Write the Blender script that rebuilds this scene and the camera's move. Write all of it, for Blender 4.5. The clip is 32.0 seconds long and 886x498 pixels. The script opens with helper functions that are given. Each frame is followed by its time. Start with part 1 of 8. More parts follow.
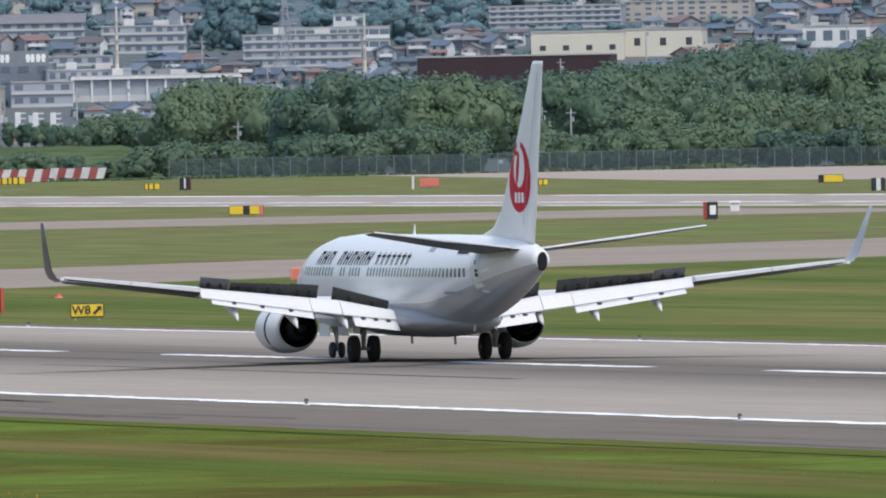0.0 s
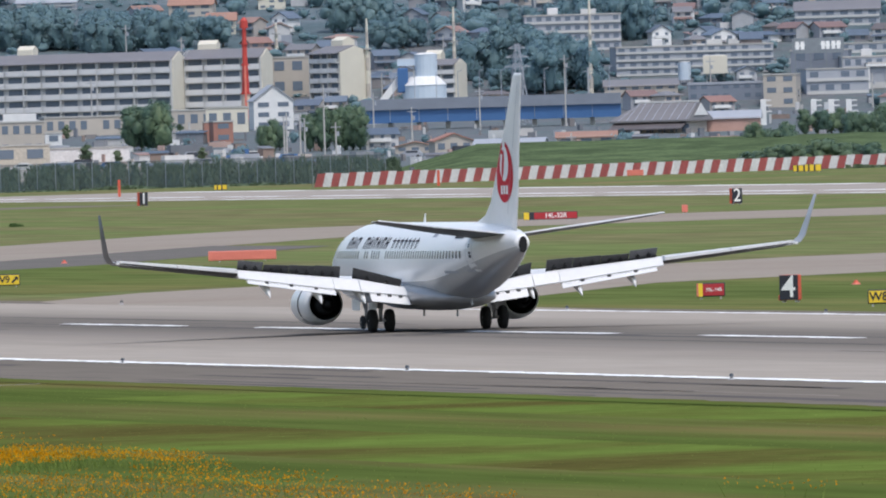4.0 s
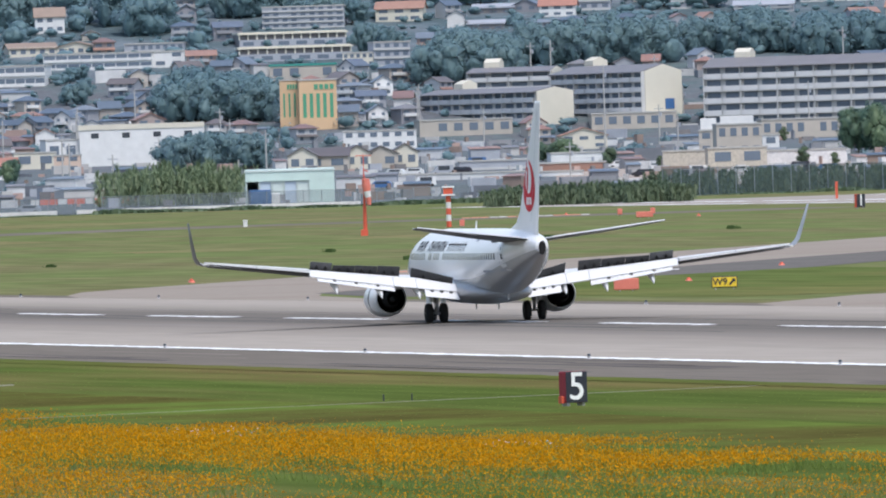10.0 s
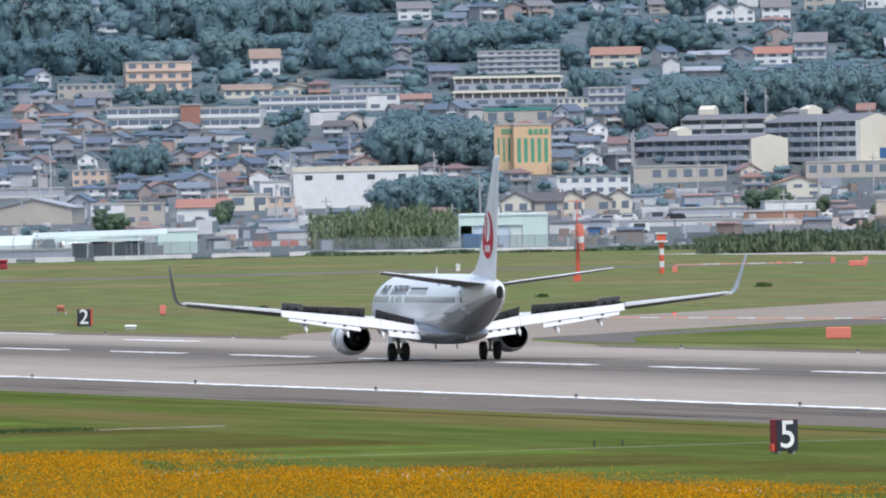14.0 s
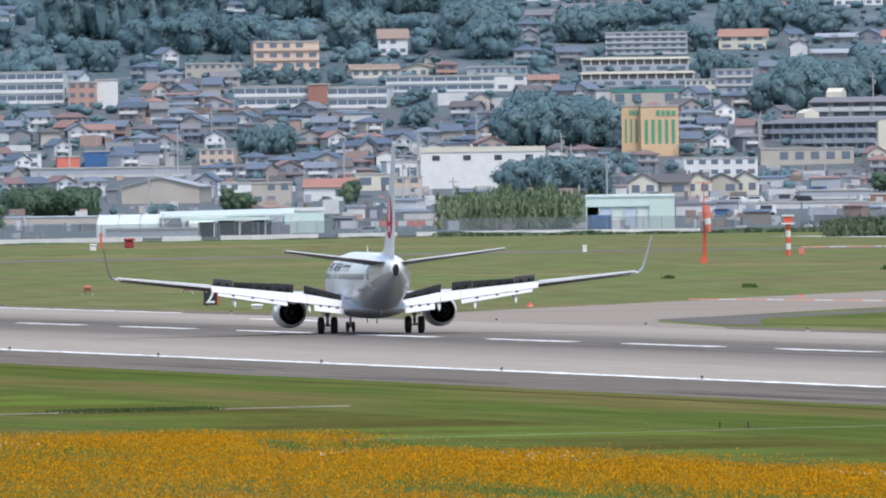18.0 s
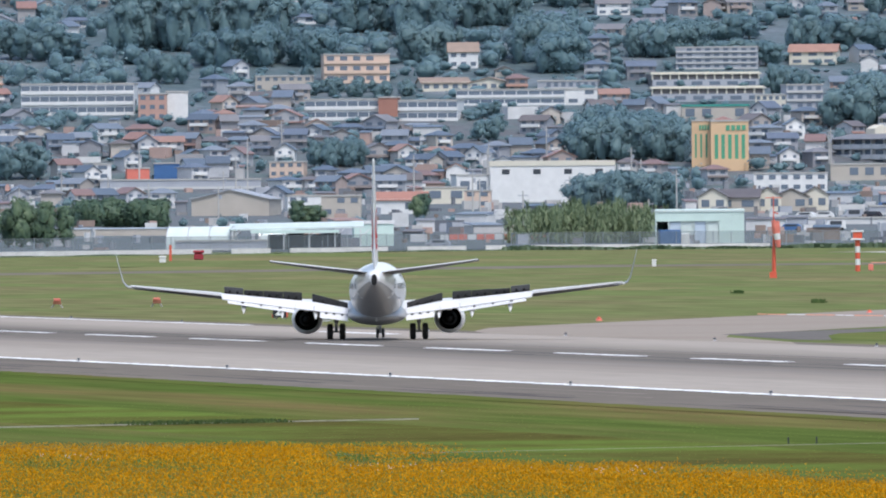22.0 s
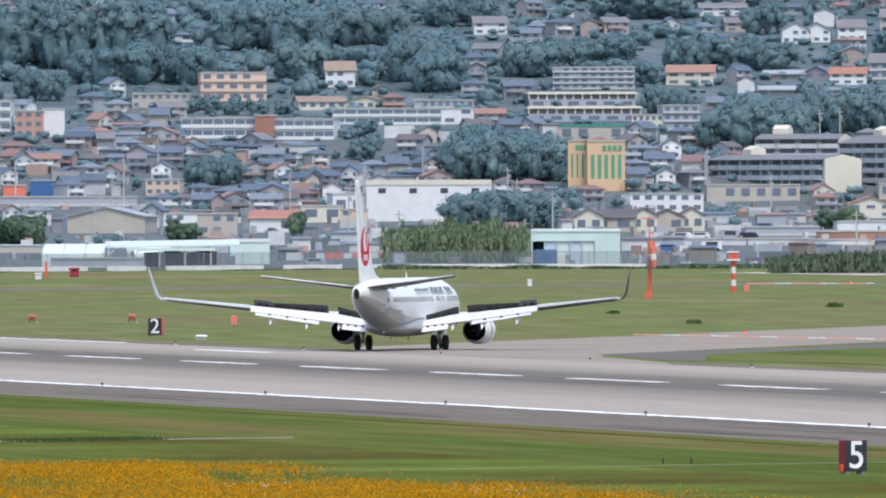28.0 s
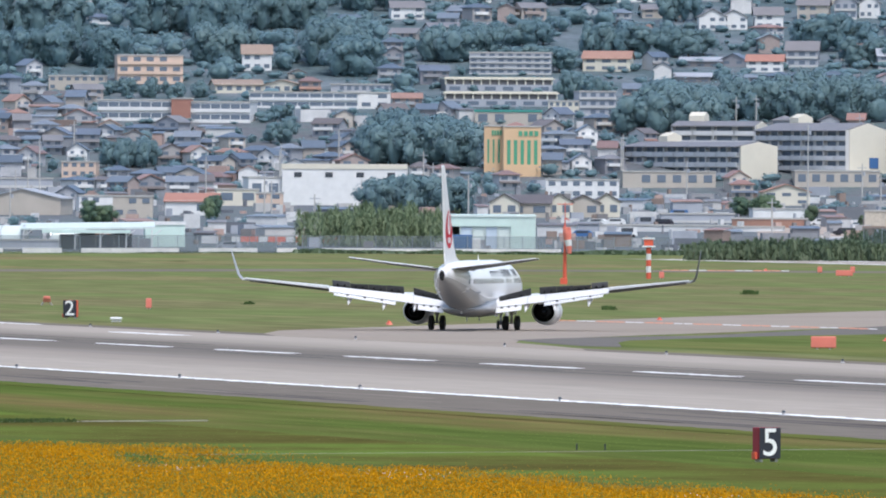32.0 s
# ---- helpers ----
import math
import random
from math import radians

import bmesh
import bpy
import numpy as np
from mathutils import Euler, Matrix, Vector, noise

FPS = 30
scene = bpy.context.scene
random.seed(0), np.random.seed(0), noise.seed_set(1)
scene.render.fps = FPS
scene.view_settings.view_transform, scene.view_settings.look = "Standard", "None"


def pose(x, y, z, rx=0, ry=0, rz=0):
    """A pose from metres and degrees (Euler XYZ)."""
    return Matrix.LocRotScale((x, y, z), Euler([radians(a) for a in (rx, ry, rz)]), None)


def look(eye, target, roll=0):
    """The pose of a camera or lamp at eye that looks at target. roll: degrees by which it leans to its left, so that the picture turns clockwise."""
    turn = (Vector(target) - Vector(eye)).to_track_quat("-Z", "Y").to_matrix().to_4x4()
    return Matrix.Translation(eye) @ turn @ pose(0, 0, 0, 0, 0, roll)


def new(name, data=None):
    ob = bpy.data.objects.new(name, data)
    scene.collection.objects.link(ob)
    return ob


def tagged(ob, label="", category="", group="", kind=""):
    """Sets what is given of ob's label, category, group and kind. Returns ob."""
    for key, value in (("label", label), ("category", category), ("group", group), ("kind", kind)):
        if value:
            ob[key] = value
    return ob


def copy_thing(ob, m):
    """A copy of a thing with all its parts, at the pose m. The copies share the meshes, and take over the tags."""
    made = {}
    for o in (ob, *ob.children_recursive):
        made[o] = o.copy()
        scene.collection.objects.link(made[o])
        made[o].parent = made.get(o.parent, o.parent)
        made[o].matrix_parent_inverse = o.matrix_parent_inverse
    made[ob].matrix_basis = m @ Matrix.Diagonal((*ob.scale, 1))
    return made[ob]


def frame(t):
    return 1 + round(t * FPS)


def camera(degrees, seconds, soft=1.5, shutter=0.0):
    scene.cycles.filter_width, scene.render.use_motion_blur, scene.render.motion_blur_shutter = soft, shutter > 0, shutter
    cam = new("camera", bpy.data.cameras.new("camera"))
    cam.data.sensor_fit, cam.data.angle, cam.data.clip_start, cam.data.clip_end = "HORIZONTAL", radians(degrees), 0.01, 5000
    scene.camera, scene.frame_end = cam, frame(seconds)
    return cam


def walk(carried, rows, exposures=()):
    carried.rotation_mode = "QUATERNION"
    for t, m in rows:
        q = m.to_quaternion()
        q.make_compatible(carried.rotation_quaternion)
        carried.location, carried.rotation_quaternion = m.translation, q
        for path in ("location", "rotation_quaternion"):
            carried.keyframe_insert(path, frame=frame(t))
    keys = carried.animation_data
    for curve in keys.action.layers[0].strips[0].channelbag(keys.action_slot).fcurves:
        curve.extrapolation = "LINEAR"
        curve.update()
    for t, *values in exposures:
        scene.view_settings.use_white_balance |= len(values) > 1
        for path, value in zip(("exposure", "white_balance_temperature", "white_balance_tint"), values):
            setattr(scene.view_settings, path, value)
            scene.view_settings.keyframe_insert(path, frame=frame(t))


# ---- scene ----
EYE = Vector((-222.99, 0.0, 11.00))
cam = camera(2.4146, 32.0, soft=2.0)


def aim(pan, tilt, roll):
    a, b = radians(pan), radians(tilt)
    return look(EYE, EYE + Vector((math.sin(a) * math.cos(b), math.cos(a) * math.cos(b), math.sin(b))), roll)


walk(cam, [(t, aim(pan, tilt, roll)) for t, pan, tilt, roll in (
    (0, 14.6723, -0.3905, -1.139), (0.5, 14.3475, -0.3983, -0.984), (1, 14.0123, -0.3993, -1.093),
    (1.5, 13.8063, -0.3948, -1.311), (2, 13.4750, -0.3732, -1.401), (2.5, 13.2828, -0.3422, -1.293),
    (3, 13.1276, -0.3340, -1.282), (3.5, 12.7905, -0.3468, -1.457), (4, 12.5001, -0.3738, -1.677),
    (4.5, 12.2554, -0.3739, -1.814), (6.5, 11.6332, -0.3191, -1.462), (7, 11.5324, -0.3016, -1.716),
    (7.5, 11.2539, -0.3143, -1.865), (8, 11.0747, -0.3023, -1.634), (8.5, 10.9610, -0.2896, -1.479),
    (9, 10.8687, -0.2849, -1.325), (9.5, 10.6882, -0.3130, -1.676), (10, 10.5452, -0.3097, -1.799),
    (10.5, 10.5246, -0.2859, -1.826), (11, 10.4837, -0.2476, -1.582), (11.5, 10.3770, -0.2385, -1.758),
    (12, 10.3066, -0.2175, -1.602), (12.5, 10.2532, -0.2058, -1.548), (13, 10.1677, -0.1946, -1.378),
    (13.5, 10.0640, -0.1812, -1.238), (15.5, 9.8248, -0.1779, -0.705), (16, 9.7201, -0.2170, -0.923),
    (16.5, 9.6432, -0.2310, -0.869), (17, 9.6409, -0.2271, -0.854), (17.5, 9.6206, -0.2192, -0.713),
    (18, 9.6231, -0.2197, -0.764), (18.5, 9.6164, -0.2269, -0.809), (19, 9.6138, -0.2142, -0.808),
    (19.5, 9.5916, -0.2006, -0.761), (20, 9.5487, -0.1885, -0.648), (20.5, 9.5163, -0.1825, -0.638),
    (21, 9.4903, -0.1832, -0.568), (21.5, 9.4578, -0.1790, -0.567), (22, 9.4343, -0.1808, -0.459),
    (22.5, 9.4203, -0.1624, -0.378), (23, 9.4258, -0.1622, -0.436), (23.5, 9.4559, -0.1629, -0.459),
    (24, 9.4539, -0.1586, -0.358), (24.5, 9.4651, -0.1464, -0.326), (25, 9.5175, -0.1439, -0.379),
    (25.5, 9.5678, -0.1500, -0.612), (27.5, 9.7534, -0.1268, -0.232), (28, 9.7729, -0.1310, -0.147),
    (28.5, 9.7797, -0.1370, -0.168), (29, 9.8029, -0.1429, -0.194), (29.5, 9.8662, -0.1476, -0.147),
    (30, 9.9785, -0.1418, -0.051), (30.5, 10.0418, -0.1372, 0.023), (31, 10.0429, -0.1592, 0.036),
    (31.5, 10.0386, -0.1661, 0.085), (32, 10.0032, -0.1726, 0.302),
)],
     exposures=[(0, 0.26, 6210, 10), (4, 0.29, 6190, 10), (9, 0.42, 6105, 10), (21, 0.46, 6055, 10), (32, 0.52, 6035, 10)])

# ---- light ----
SUN_TO = Vector((0.10, -0.46, 0.86)).normalized()
world = bpy.data.worlds.new("sky")
scene.world = world
world.use_nodes = True
_nt = world.node_tree
_sky = _nt.nodes.new("ShaderNodeTexSky")
_sky.sky_type, _sky.sun_disc = "NISHITA", False
_sky.sun_elevation = math.asin(SUN_TO.z)
_sky.sun_rotation = math.atan2(SUN_TO.x, SUN_TO.y)
_sky.dust_density, _sky.air_density = 3.0, 1.2
_nt.links.new(_sky.outputs[0], _nt.nodes["Background"].inputs[0])
_nt.nodes["Background"].inputs[1].default_value = 0.15
_sun = bpy.data.lights.new("sun", "SUN")
_sun.energy, _sun.angle, _sun.color = 1.5, radians(6.0), (1.0, 0.95, 0.88)
_sun_ob = new("sun", _sun)
_sun_ob.matrix_world = look(SUN_TO * 100, (0, 0, 0))


# ---- materials ----
def mat(name, color, rough=0.7, metal=0.0, var=0.15, scale=1.0, fine=12.0, bump=0.0, second=None, cover=0.5,
        random_ramp=None, island=False, aniso=None, alpha=1.0, coord="Object", spec=None):
    """Procedural surface: a base colour varied at two scales, an optional second colour in patches, fine relief."""
    m = bpy.data.materials.new(name)
    m.use_nodes = True
    nt = m.node_tree
    N, L = nt.nodes.new, nt.links.new
    b = nt.nodes["Principled BSDF"]
    b.inputs["Roughness"].default_value = rough
    b.inputs["Metallic"].default_value = metal
    b.inputs["Specular IOR Level"].default_value = spec if spec is not None else 0.5
    tc = N("ShaderNodeTexCoord")
    src = tc.outputs[coord]
    if aniso:
        mp = N("ShaderNodeMapping")
        mp.inputs["Scale"].default_value = aniso
        L(src, mp.inputs[0])
        src = mp.outputs[0]
    n1, n2 = N("ShaderNodeTexNoise"), N("ShaderNodeTexNoise")
    n1.inputs["Scale"].default_value, n1.inputs["Detail"].default_value = scale, 5.0
    n2.inputs["Scale"].default_value, n2.inputs["Detail"].default_value = fine, 3.0
    L(src, n1.inputs[0]), L(src, n2.inputs[0])
    rgb = N("ShaderNodeRGB")
    rgb.outputs[0].default_value = (*color, 1)
    out = rgb.outputs[0]
    if random_ramp:
        info, ramp = N("ShaderNodeNewGeometry" if island else "ShaderNodeObjectInfo"), N("ShaderNodeValToRGB")
        ramp.color_ramp.interpolation = "CONSTANT"
        els = ramp.color_ramp.elements
        while len(els) < len(random_ramp):
            els.new(0.5)
        for i, c in enumerate(random_ramp):
            els[i].position, els[i].color = i / len(random_ramp), (*c, 1)
        L(info.outputs["Random Per Island" if island else "Random"], ramp.inputs[0])
        out = ramp.outputs[0]
    if second:
        mr, mx = N("ShaderNodeMapRange"), N("ShaderNodeMix")
        mr.inputs[1].default_value, mr.inputs[2].default_value = cover - 0.12, cover + 0.12
        mx.data_type = "RGBA"
        L(n1.outputs[0], mr.inputs[0]), L(mr.outputs[0], mx.inputs[0])
        L(out, mx.inputs[6])
        mx.inputs[7].default_value = (*second, 1)
        out = mx.outputs[2]
    if var:
        add, mr2, mul = N("ShaderNodeMath"), N("ShaderNodeMapRange"), N("ShaderNodeMix")
        L(n1.outputs[0], add.inputs[0]), L(n2.outputs[0], add.inputs[1])
        mr2.inputs[1].default_value, mr2.inputs[2].default_value = 0.6, 1.4
        mr2.inputs[3].default_value, mr2.inputs[4].default_value = 1 - var, 1 + var
        L(add.outputs[0], mr2.inputs[0])
        mul.data_type, mul.blend_type = "RGBA", "MULTIPLY"
        mul.inputs[0].default_value = 1.0
        comb = N("ShaderNodeCombineColor")
        for i in range(3):
            L(mr2.outputs[0], comb.inputs[i])
        L(out, mul.inputs[6]), L(comb.outputs[0], mul.inputs[7])
        out = mul.outputs[2]
    L(out, b.inputs["Base Color"])
    if bump:
        bp = N("ShaderNodeBump")
        bp.inputs["Strength"].default_value, bp.inputs["Distance"].default_value = bump, 0.05
        L(n2.outputs[0], bp.inputs["Height"]), L(bp.outputs[0], b.inputs["Normal"])
    b.inputs["Alpha"].default_value = alpha
    return m


def leaf_mat(name, a, b_, spec=0.5, haze_sheen=0.0):
    """Foliage: two greens mixed leaf by leaf and tree by tree; a blue sheen can imitate haze."""
    m = bpy.data.materials.new(name)
    m.use_nodes = True
    nt = m.node_tree
    N, L = nt.nodes.new, nt.links.new
    b = nt.nodes["Principled BSDF"]
    b.inputs["Roughness"].default_value = 0.5
    b.inputs["Specular IOR Level"].default_value = spec
    # blue-tinted sheen imitates a veil of haze over the leaves
    b.inputs["Sheen Weight"].default_value = haze_sheen
    b.inputs["Sheen Roughness"].default_value = 0.6
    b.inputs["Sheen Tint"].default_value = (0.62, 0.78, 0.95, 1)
    geo, info, tc, nz = N("ShaderNodeNewGeometry"), N("ShaderNodeObjectInfo"), N("ShaderNodeTexCoord"), N("ShaderNodeTexNoise")
    nz.inputs["Scale"].default_value = 0.6
    L(tc.outputs["Object"], nz.inputs[0])
    s1, s2 = N("ShaderNodeMath"), N("ShaderNodeMath")
    s1.operation = s2.operation = "MULTIPLY_ADD"
    L(geo.outputs["Random Per Island"], s1.inputs[0])
    s1.inputs[1].default_value = 0.2
    L(nz.outputs[0], s1.inputs[2])
    L(info.outputs["Random"], s2.inputs[0])
    s2.inputs[1].default_value = 0.7
    L(s1.outputs[0], s2.inputs[2])
    ramp = N("ShaderNodeValToRGB")
    ramp.color_ramp.elements[0].color, ramp.color_ramp.elements[1].color = (*a, 1), (*b_, 1)
    mr = N("ShaderNodeMapRange")
    mr.inputs[1].default_value, mr.inputs[2].default_value = 0.35, 1.4
    L(s2.outputs[0], mr.inputs[0]), L(mr.outputs[0], ramp.inputs[0])
    ramp.color_ramp.elements[0].position = 0.15
    ramp.color_ramp.elements[1].position = 0.85
    L(ramp.outputs[0], b.inputs["Base Color"])
    tl, ms = N("ShaderNodeBsdfTranslucent"), N("ShaderNodeMixShader")
    ms.inputs[0].default_value = 0.3
    L(ramp.outputs[0], tl.inputs[0]), L(b.outputs[0], ms.inputs[1]), L(tl.outputs[0], ms.inputs[2])
    L(ms.outputs[0], nt.nodes["Material Output"].inputs[0])
    return m


M = {}
M["grass"] = mat("mown_grass", (0.090, 0.123, 0.030), 0.9, var=0.35, scale=0.11, fine=0.5, aniso=(1, 0.06, 1), second=(0.128, 0.105, 0.042), cover=0.55, bump=0.3, spec=0.0)
# hillside ground shifted to blue, haze put into its base colour
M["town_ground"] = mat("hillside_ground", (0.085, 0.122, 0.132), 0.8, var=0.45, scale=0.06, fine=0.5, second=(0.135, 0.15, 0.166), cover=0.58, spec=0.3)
M["bank_grass"] = mat("rough_bank_grass", (0.075, 0.105, 0.055), 0.95, var=0.35, scale=0.15, fine=1.2, second=(0.095, 0.13, 0.065), cover=0.5, bump=0.3, spec=0.0)
M["board_red"] = mat("faded_red_boards", (0.34, 0.075, 0.07), 0.75, var=0.25, scale=0.4, fine=2.0)
M["board_white"] = mat("dusty_white_boards", (0.66, 0.64, 0.63), 0.75, var=0.2, scale=0.4, fine=2.0)
# town ground cooled towards blue to imitate haze
M["lower_ground"] = mat("town_bare_ground", (0.14, 0.145, 0.155), 0.85, var=0.4, scale=0.1, fine=0.7, second=(0.09, 0.12, 0.12), cover=0.52, spec=0.2)
M["brown_grass"] = mat("dry_grass", (0.10, 0.092, 0.028), 0.95, var=0.4, scale=0.05, fine=0.6, second=(0.10, 0.14, 0.03), cover=0.5, spec=0.0)
M["asphalt"] = mat("runway_asphalt", (0.354, 0.316, 0.273), 0.85, var=0.12, scale=0.02, fine=0.8, aniso=(1, 0.08, 1), second=(0.308, 0.275, 0.237), cover=0.55, spec=0.0)
def rubbered(m, dark):
    """Lay tyre rubber along the middle of the runway: thick between the wheel tracks, thinning out raggedly to both sides."""
    nt = m.node_tree
    N, L = nt.nodes.new, nt.links.new
    b = nt.nodes["Principled BSDF"]
    base = b.inputs["Base Color"].links[0].from_socket
    tc, sep, off, mp, nz = N("ShaderNodeTexCoord"), N("ShaderNodeSeparateXYZ"), N("ShaderNodeMath"), N("ShaderNodeMapping"), N("ShaderNodeTexNoise")
    mp.inputs["Scale"].default_value = (0.7, 0.012, 1)
    nz.inputs["Scale"].default_value, nz.inputs["Detail"].default_value = 0.5, 5.0
    L(tc.outputs["Object"], sep.inputs[0]), L(tc.outputs["Object"], mp.inputs[0]), L(mp.outputs[0], nz.inputs[0])
    side, jit = N("ShaderNodeMath"), N("ShaderNodeMath")
    off.operation, side.operation, jit.operation = "SUBTRACT", "ABSOLUTE", "MULTIPLY_ADD"
    L(sep.outputs[0], off.inputs[0])
    off.inputs[1].default_value = 0.2
    L(off.outputs[0], side.inputs[0])
    L(nz.outputs[0], jit.inputs[0]), L(side.outputs[0], jit.inputs[2])
    jit.inputs[1].default_value = 7.0
    mr, ramp, mx = N("ShaderNodeMapRange"), N("ShaderNodeValToRGB"), N("ShaderNodeMix")
    mr.inputs[1].default_value, mr.inputs[2].default_value = 3.5, 28.5
    L(jit.outputs[0], mr.inputs[0]), L(mr.outputs[0], ramp.inputs[0])
    cr = ramp.color_ramp
    cr.elements[0].position, cr.elements[1].position = 0.2, 0.85
    cr.elements[0].color, cr.elements[1].color = (1, 1, 1, 1), (0, 0, 0, 1)
    for p, v in ((0.36, 0.72), (0.5, 0.42), (0.68, 0.25)):
        el = cr.elements.new(p)
        el.color = (v, v, v, 1)
    mx.data_type = "RGBA"
    L(ramp.outputs[0], mx.inputs[0]), L(base, mx.inputs[6])
    mx.inputs[7].default_value = (*dark, 1)
    L(mx.outputs[2], b.inputs["Base Color"])


rubbered(M["asphalt"], (0.170, 0.153, 0.136))
M["skid"] = mat("rubber_streak", (0.10, 0.097, 0.094), 0.85, var=0.2, scale=0.1, fine=2.0, aniso=(1, 0.05, 1), spec=0.0)
M["shoulder"] = mat("old_asphalt", (0.173, 0.153, 0.131), 0.9, var=0.15, scale=0.05, fine=0.9, aniso=(1, 0.1, 1), spec=0.0)
M["shoulder_dust"] = mat("dusty_asphalt", (0.215, 0.19, 0.165), 0.95, var=0.2, scale=0.1, fine=1.5, aniso=(1, 0.05, 1), spec=0.0)
M["shoulder_tar"] = mat("old_tar", (0.115, 0.105, 0.10), 0.9, var=0.2, scale=0.1, fine=1.5, aniso=(1, 0.05, 1), spec=0.0)
M["taxi"] = mat("taxiway_asphalt", (0.304, 0.265, 0.225), 0.88, var=0.12, scale=0.03, fine=0.7, second=(0.26, 0.22, 0.185), cover=0.55, spec=0.0)
M["dark_taxi"] = mat("dark_asphalt", (0.15, 0.14, 0.13), 0.9, var=0.2, scale=0.1, fine=1.0, spec=0.0)
M["taxi_pale"] = mat("second_runway_asphalt", (0.35, 0.314, 0.28), 0.85, var=0.12, scale=0.02, fine=0.8, second=(0.305, 0.273, 0.244), cover=0.55, spec=0.0)
M["sand"] = mat("pale_concrete", (0.36, 0.31, 0.27), 0.9, var=0.12, scale=0.03, fine=0.5, spec=0.0)
M["paint"] = mat("white_paint", (0.82, 0.82, 0.80), 0.75, var=0.08, scale=0.6, fine=4.0, spec=0.0)
M["orange_line"] = mat("faded_orange_paint", (0.58, 0.27, 0.18), 0.7, var=0.2, scale=0.3, fine=2.0, spec=0.0)
M["worn_white"] = mat("worn_white_paint", (0.55, 0.53, 0.50), 0.8, var=0.2, scale=0.3, fine=2.0, spec=0.0)
M["concrete"] = mat("concrete", (0.42, 0.41, 0.39), 0.85, var=0.15, scale=0.8, fine=6.0)
M["drain"] = mat("mossy_concrete", (0.30, 0.29, 0.23), 0.95, var=0.3, scale=0.8, fine=4.0, spec=0.0)
M["fuselage"] = mat("white_aircraft_paint", (0.80, 0.80, 0.79), 0.28, var=0.03, scale=0.3, fine=3.0)
# two greys paint shade onto the lower fuselage; the fairing itself is grey
M["belly"] = mat("fairing_grey_and_belly_shade", (0.33, 0.335, 0.345), 0.3, var=0.05, scale=0.4, fine=3.0)
M["under_shade"] = mat("painted_underside_shade", (0.50, 0.505, 0.51), 0.25, var=0.05, scale=0.4, fine=3.0)
M["wing_grey"] = mat("grey_wing_paint", (0.50, 0.51, 0.52), 0.38, var=0.06, scale=0.5, fine=3.0)
# wing underside darkened to imitate the shade below the wing
M["wing_shade"] = mat("wing_underside_painted_shade", (0.15, 0.155, 0.16), 0.45, var=0.1, scale=0.5, fine=3.0)
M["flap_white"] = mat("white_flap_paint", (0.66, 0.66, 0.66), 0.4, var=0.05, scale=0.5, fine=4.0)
# tailplane underside colour, near black to imitate its shade
M["tailplane"] = mat("tailplane_underside_painted_shade", (0.06, 0.062, 0.066), 0.5, var=0.1, scale=0.5)
M["winglet"] = mat("mid_grey_winglet_paint", (0.34, 0.35, 0.37), 0.4, var=0.06, scale=0.5)
M["winglet_dark"] = mat("dark_winglet_paint", (0.075, 0.075, 0.08), 0.45, var=0.08, scale=0.5)
M["tan_grass"] = mat("dry_tan_grass", (0.225, 0.185, 0.095), 0.95, var=0.35, scale=0.05, fine=0.4, aniso=(1, 0.15, 1), second=(0.16, 0.165, 0.075), cover=0.5, spec=0.0)
M["far_grass"] = mat("drier_far_grass", (0.192, 0.180, 0.090), 0.92, var=0.45, scale=0.05, fine=0.3, aniso=(1, 0.12, 1), second=(0.120, 0.146, 0.056), cover=0.48, spec=0.0)
M["runway_grass"] = mat("green_runway_grass", (0.108, 0.138, 0.044), 0.9, var=0.35, scale=0.07, fine=0.5, aniso=(1, 0.08, 1), second=(0.148, 0.135, 0.056), cover=0.58, bump=0.3, spec=0.0)
# town panes made paler and bluer to imitate haze in front of them
M["house_glass"] = mat("haze_blued_house_glass", (0.14, 0.175, 0.225), 0.2, var=0.1)
M["spoiler"] = mat("dark_spoiler_underside", (0.06, 0.06, 0.062), 0.7, var=0.35, scale=1.2, fine=5.0)
M["spoiler_grey"] = mat("grey_spoiler_underside", (0.13, 0.13, 0.135), 0.7, var=0.3, scale=1.2, fine=5.0)
M["dark"] = mat("matte_black", (0.012, 0.012, 0.013), 0.9, 0.0, var=0.2, scale=2.0)
M["tyre"] = mat("black_rubber", (0.018, 0.018, 0.019), 0.85, var=0.2, scale=3.0)
M["metal"] = mat("bare_metal", (0.45, 0.45, 0.46), 0.35, 0.9, var=0.1, scale=2.0)
M["strut"] = mat("grey_strut_paint", (0.42, 0.42, 0.43), 0.45, 0.2, var=0.1, scale=2.0)
M["glass_dark"] = mat("dark_glass", (0.06, 0.07, 0.085), 0.12, var=0.1, scale=2.0)
M["livery_dark"] = mat("charcoal_livery_paint", (0.05, 0.05, 0.06), 0.7, var=0.05, spec=0.0)
M["livery_red"] = mat("red_livery_paint", (0.50, 0.004, 0.022), 0.5, var=0.05, spec=0.15)
M["red"] = mat("red_orange_paint", (0.62, 0.10, 0.05), 0.6, var=0.15, scale=1.0)
M["orange"] = mat("orange_sign_paint", (0.66, 0.185, 0.135), 0.6, var=0.12, scale=1.0)
M["sign_red"] = mat("deep_red_sign_face", (0.40, 0.022, 0.03), 0.5, var=0.1)
M["brown_orange"] = mat("weathered_brown_orange_paint", (0.36, 0.14, 0.085), 0.7, var=0.2, scale=1.0)
M["yellow"] = mat("yellow_sign_face", (0.80, 0.56, 0.03), 0.5, var=0.08)
M["black"] = mat("black_sign_face", (0.022, 0.024, 0.035), 0.5, var=0.1)
M["maroon"] = mat("dark_red_side", (0.27, 0.022, 0.035), 0.6, var=0.2)
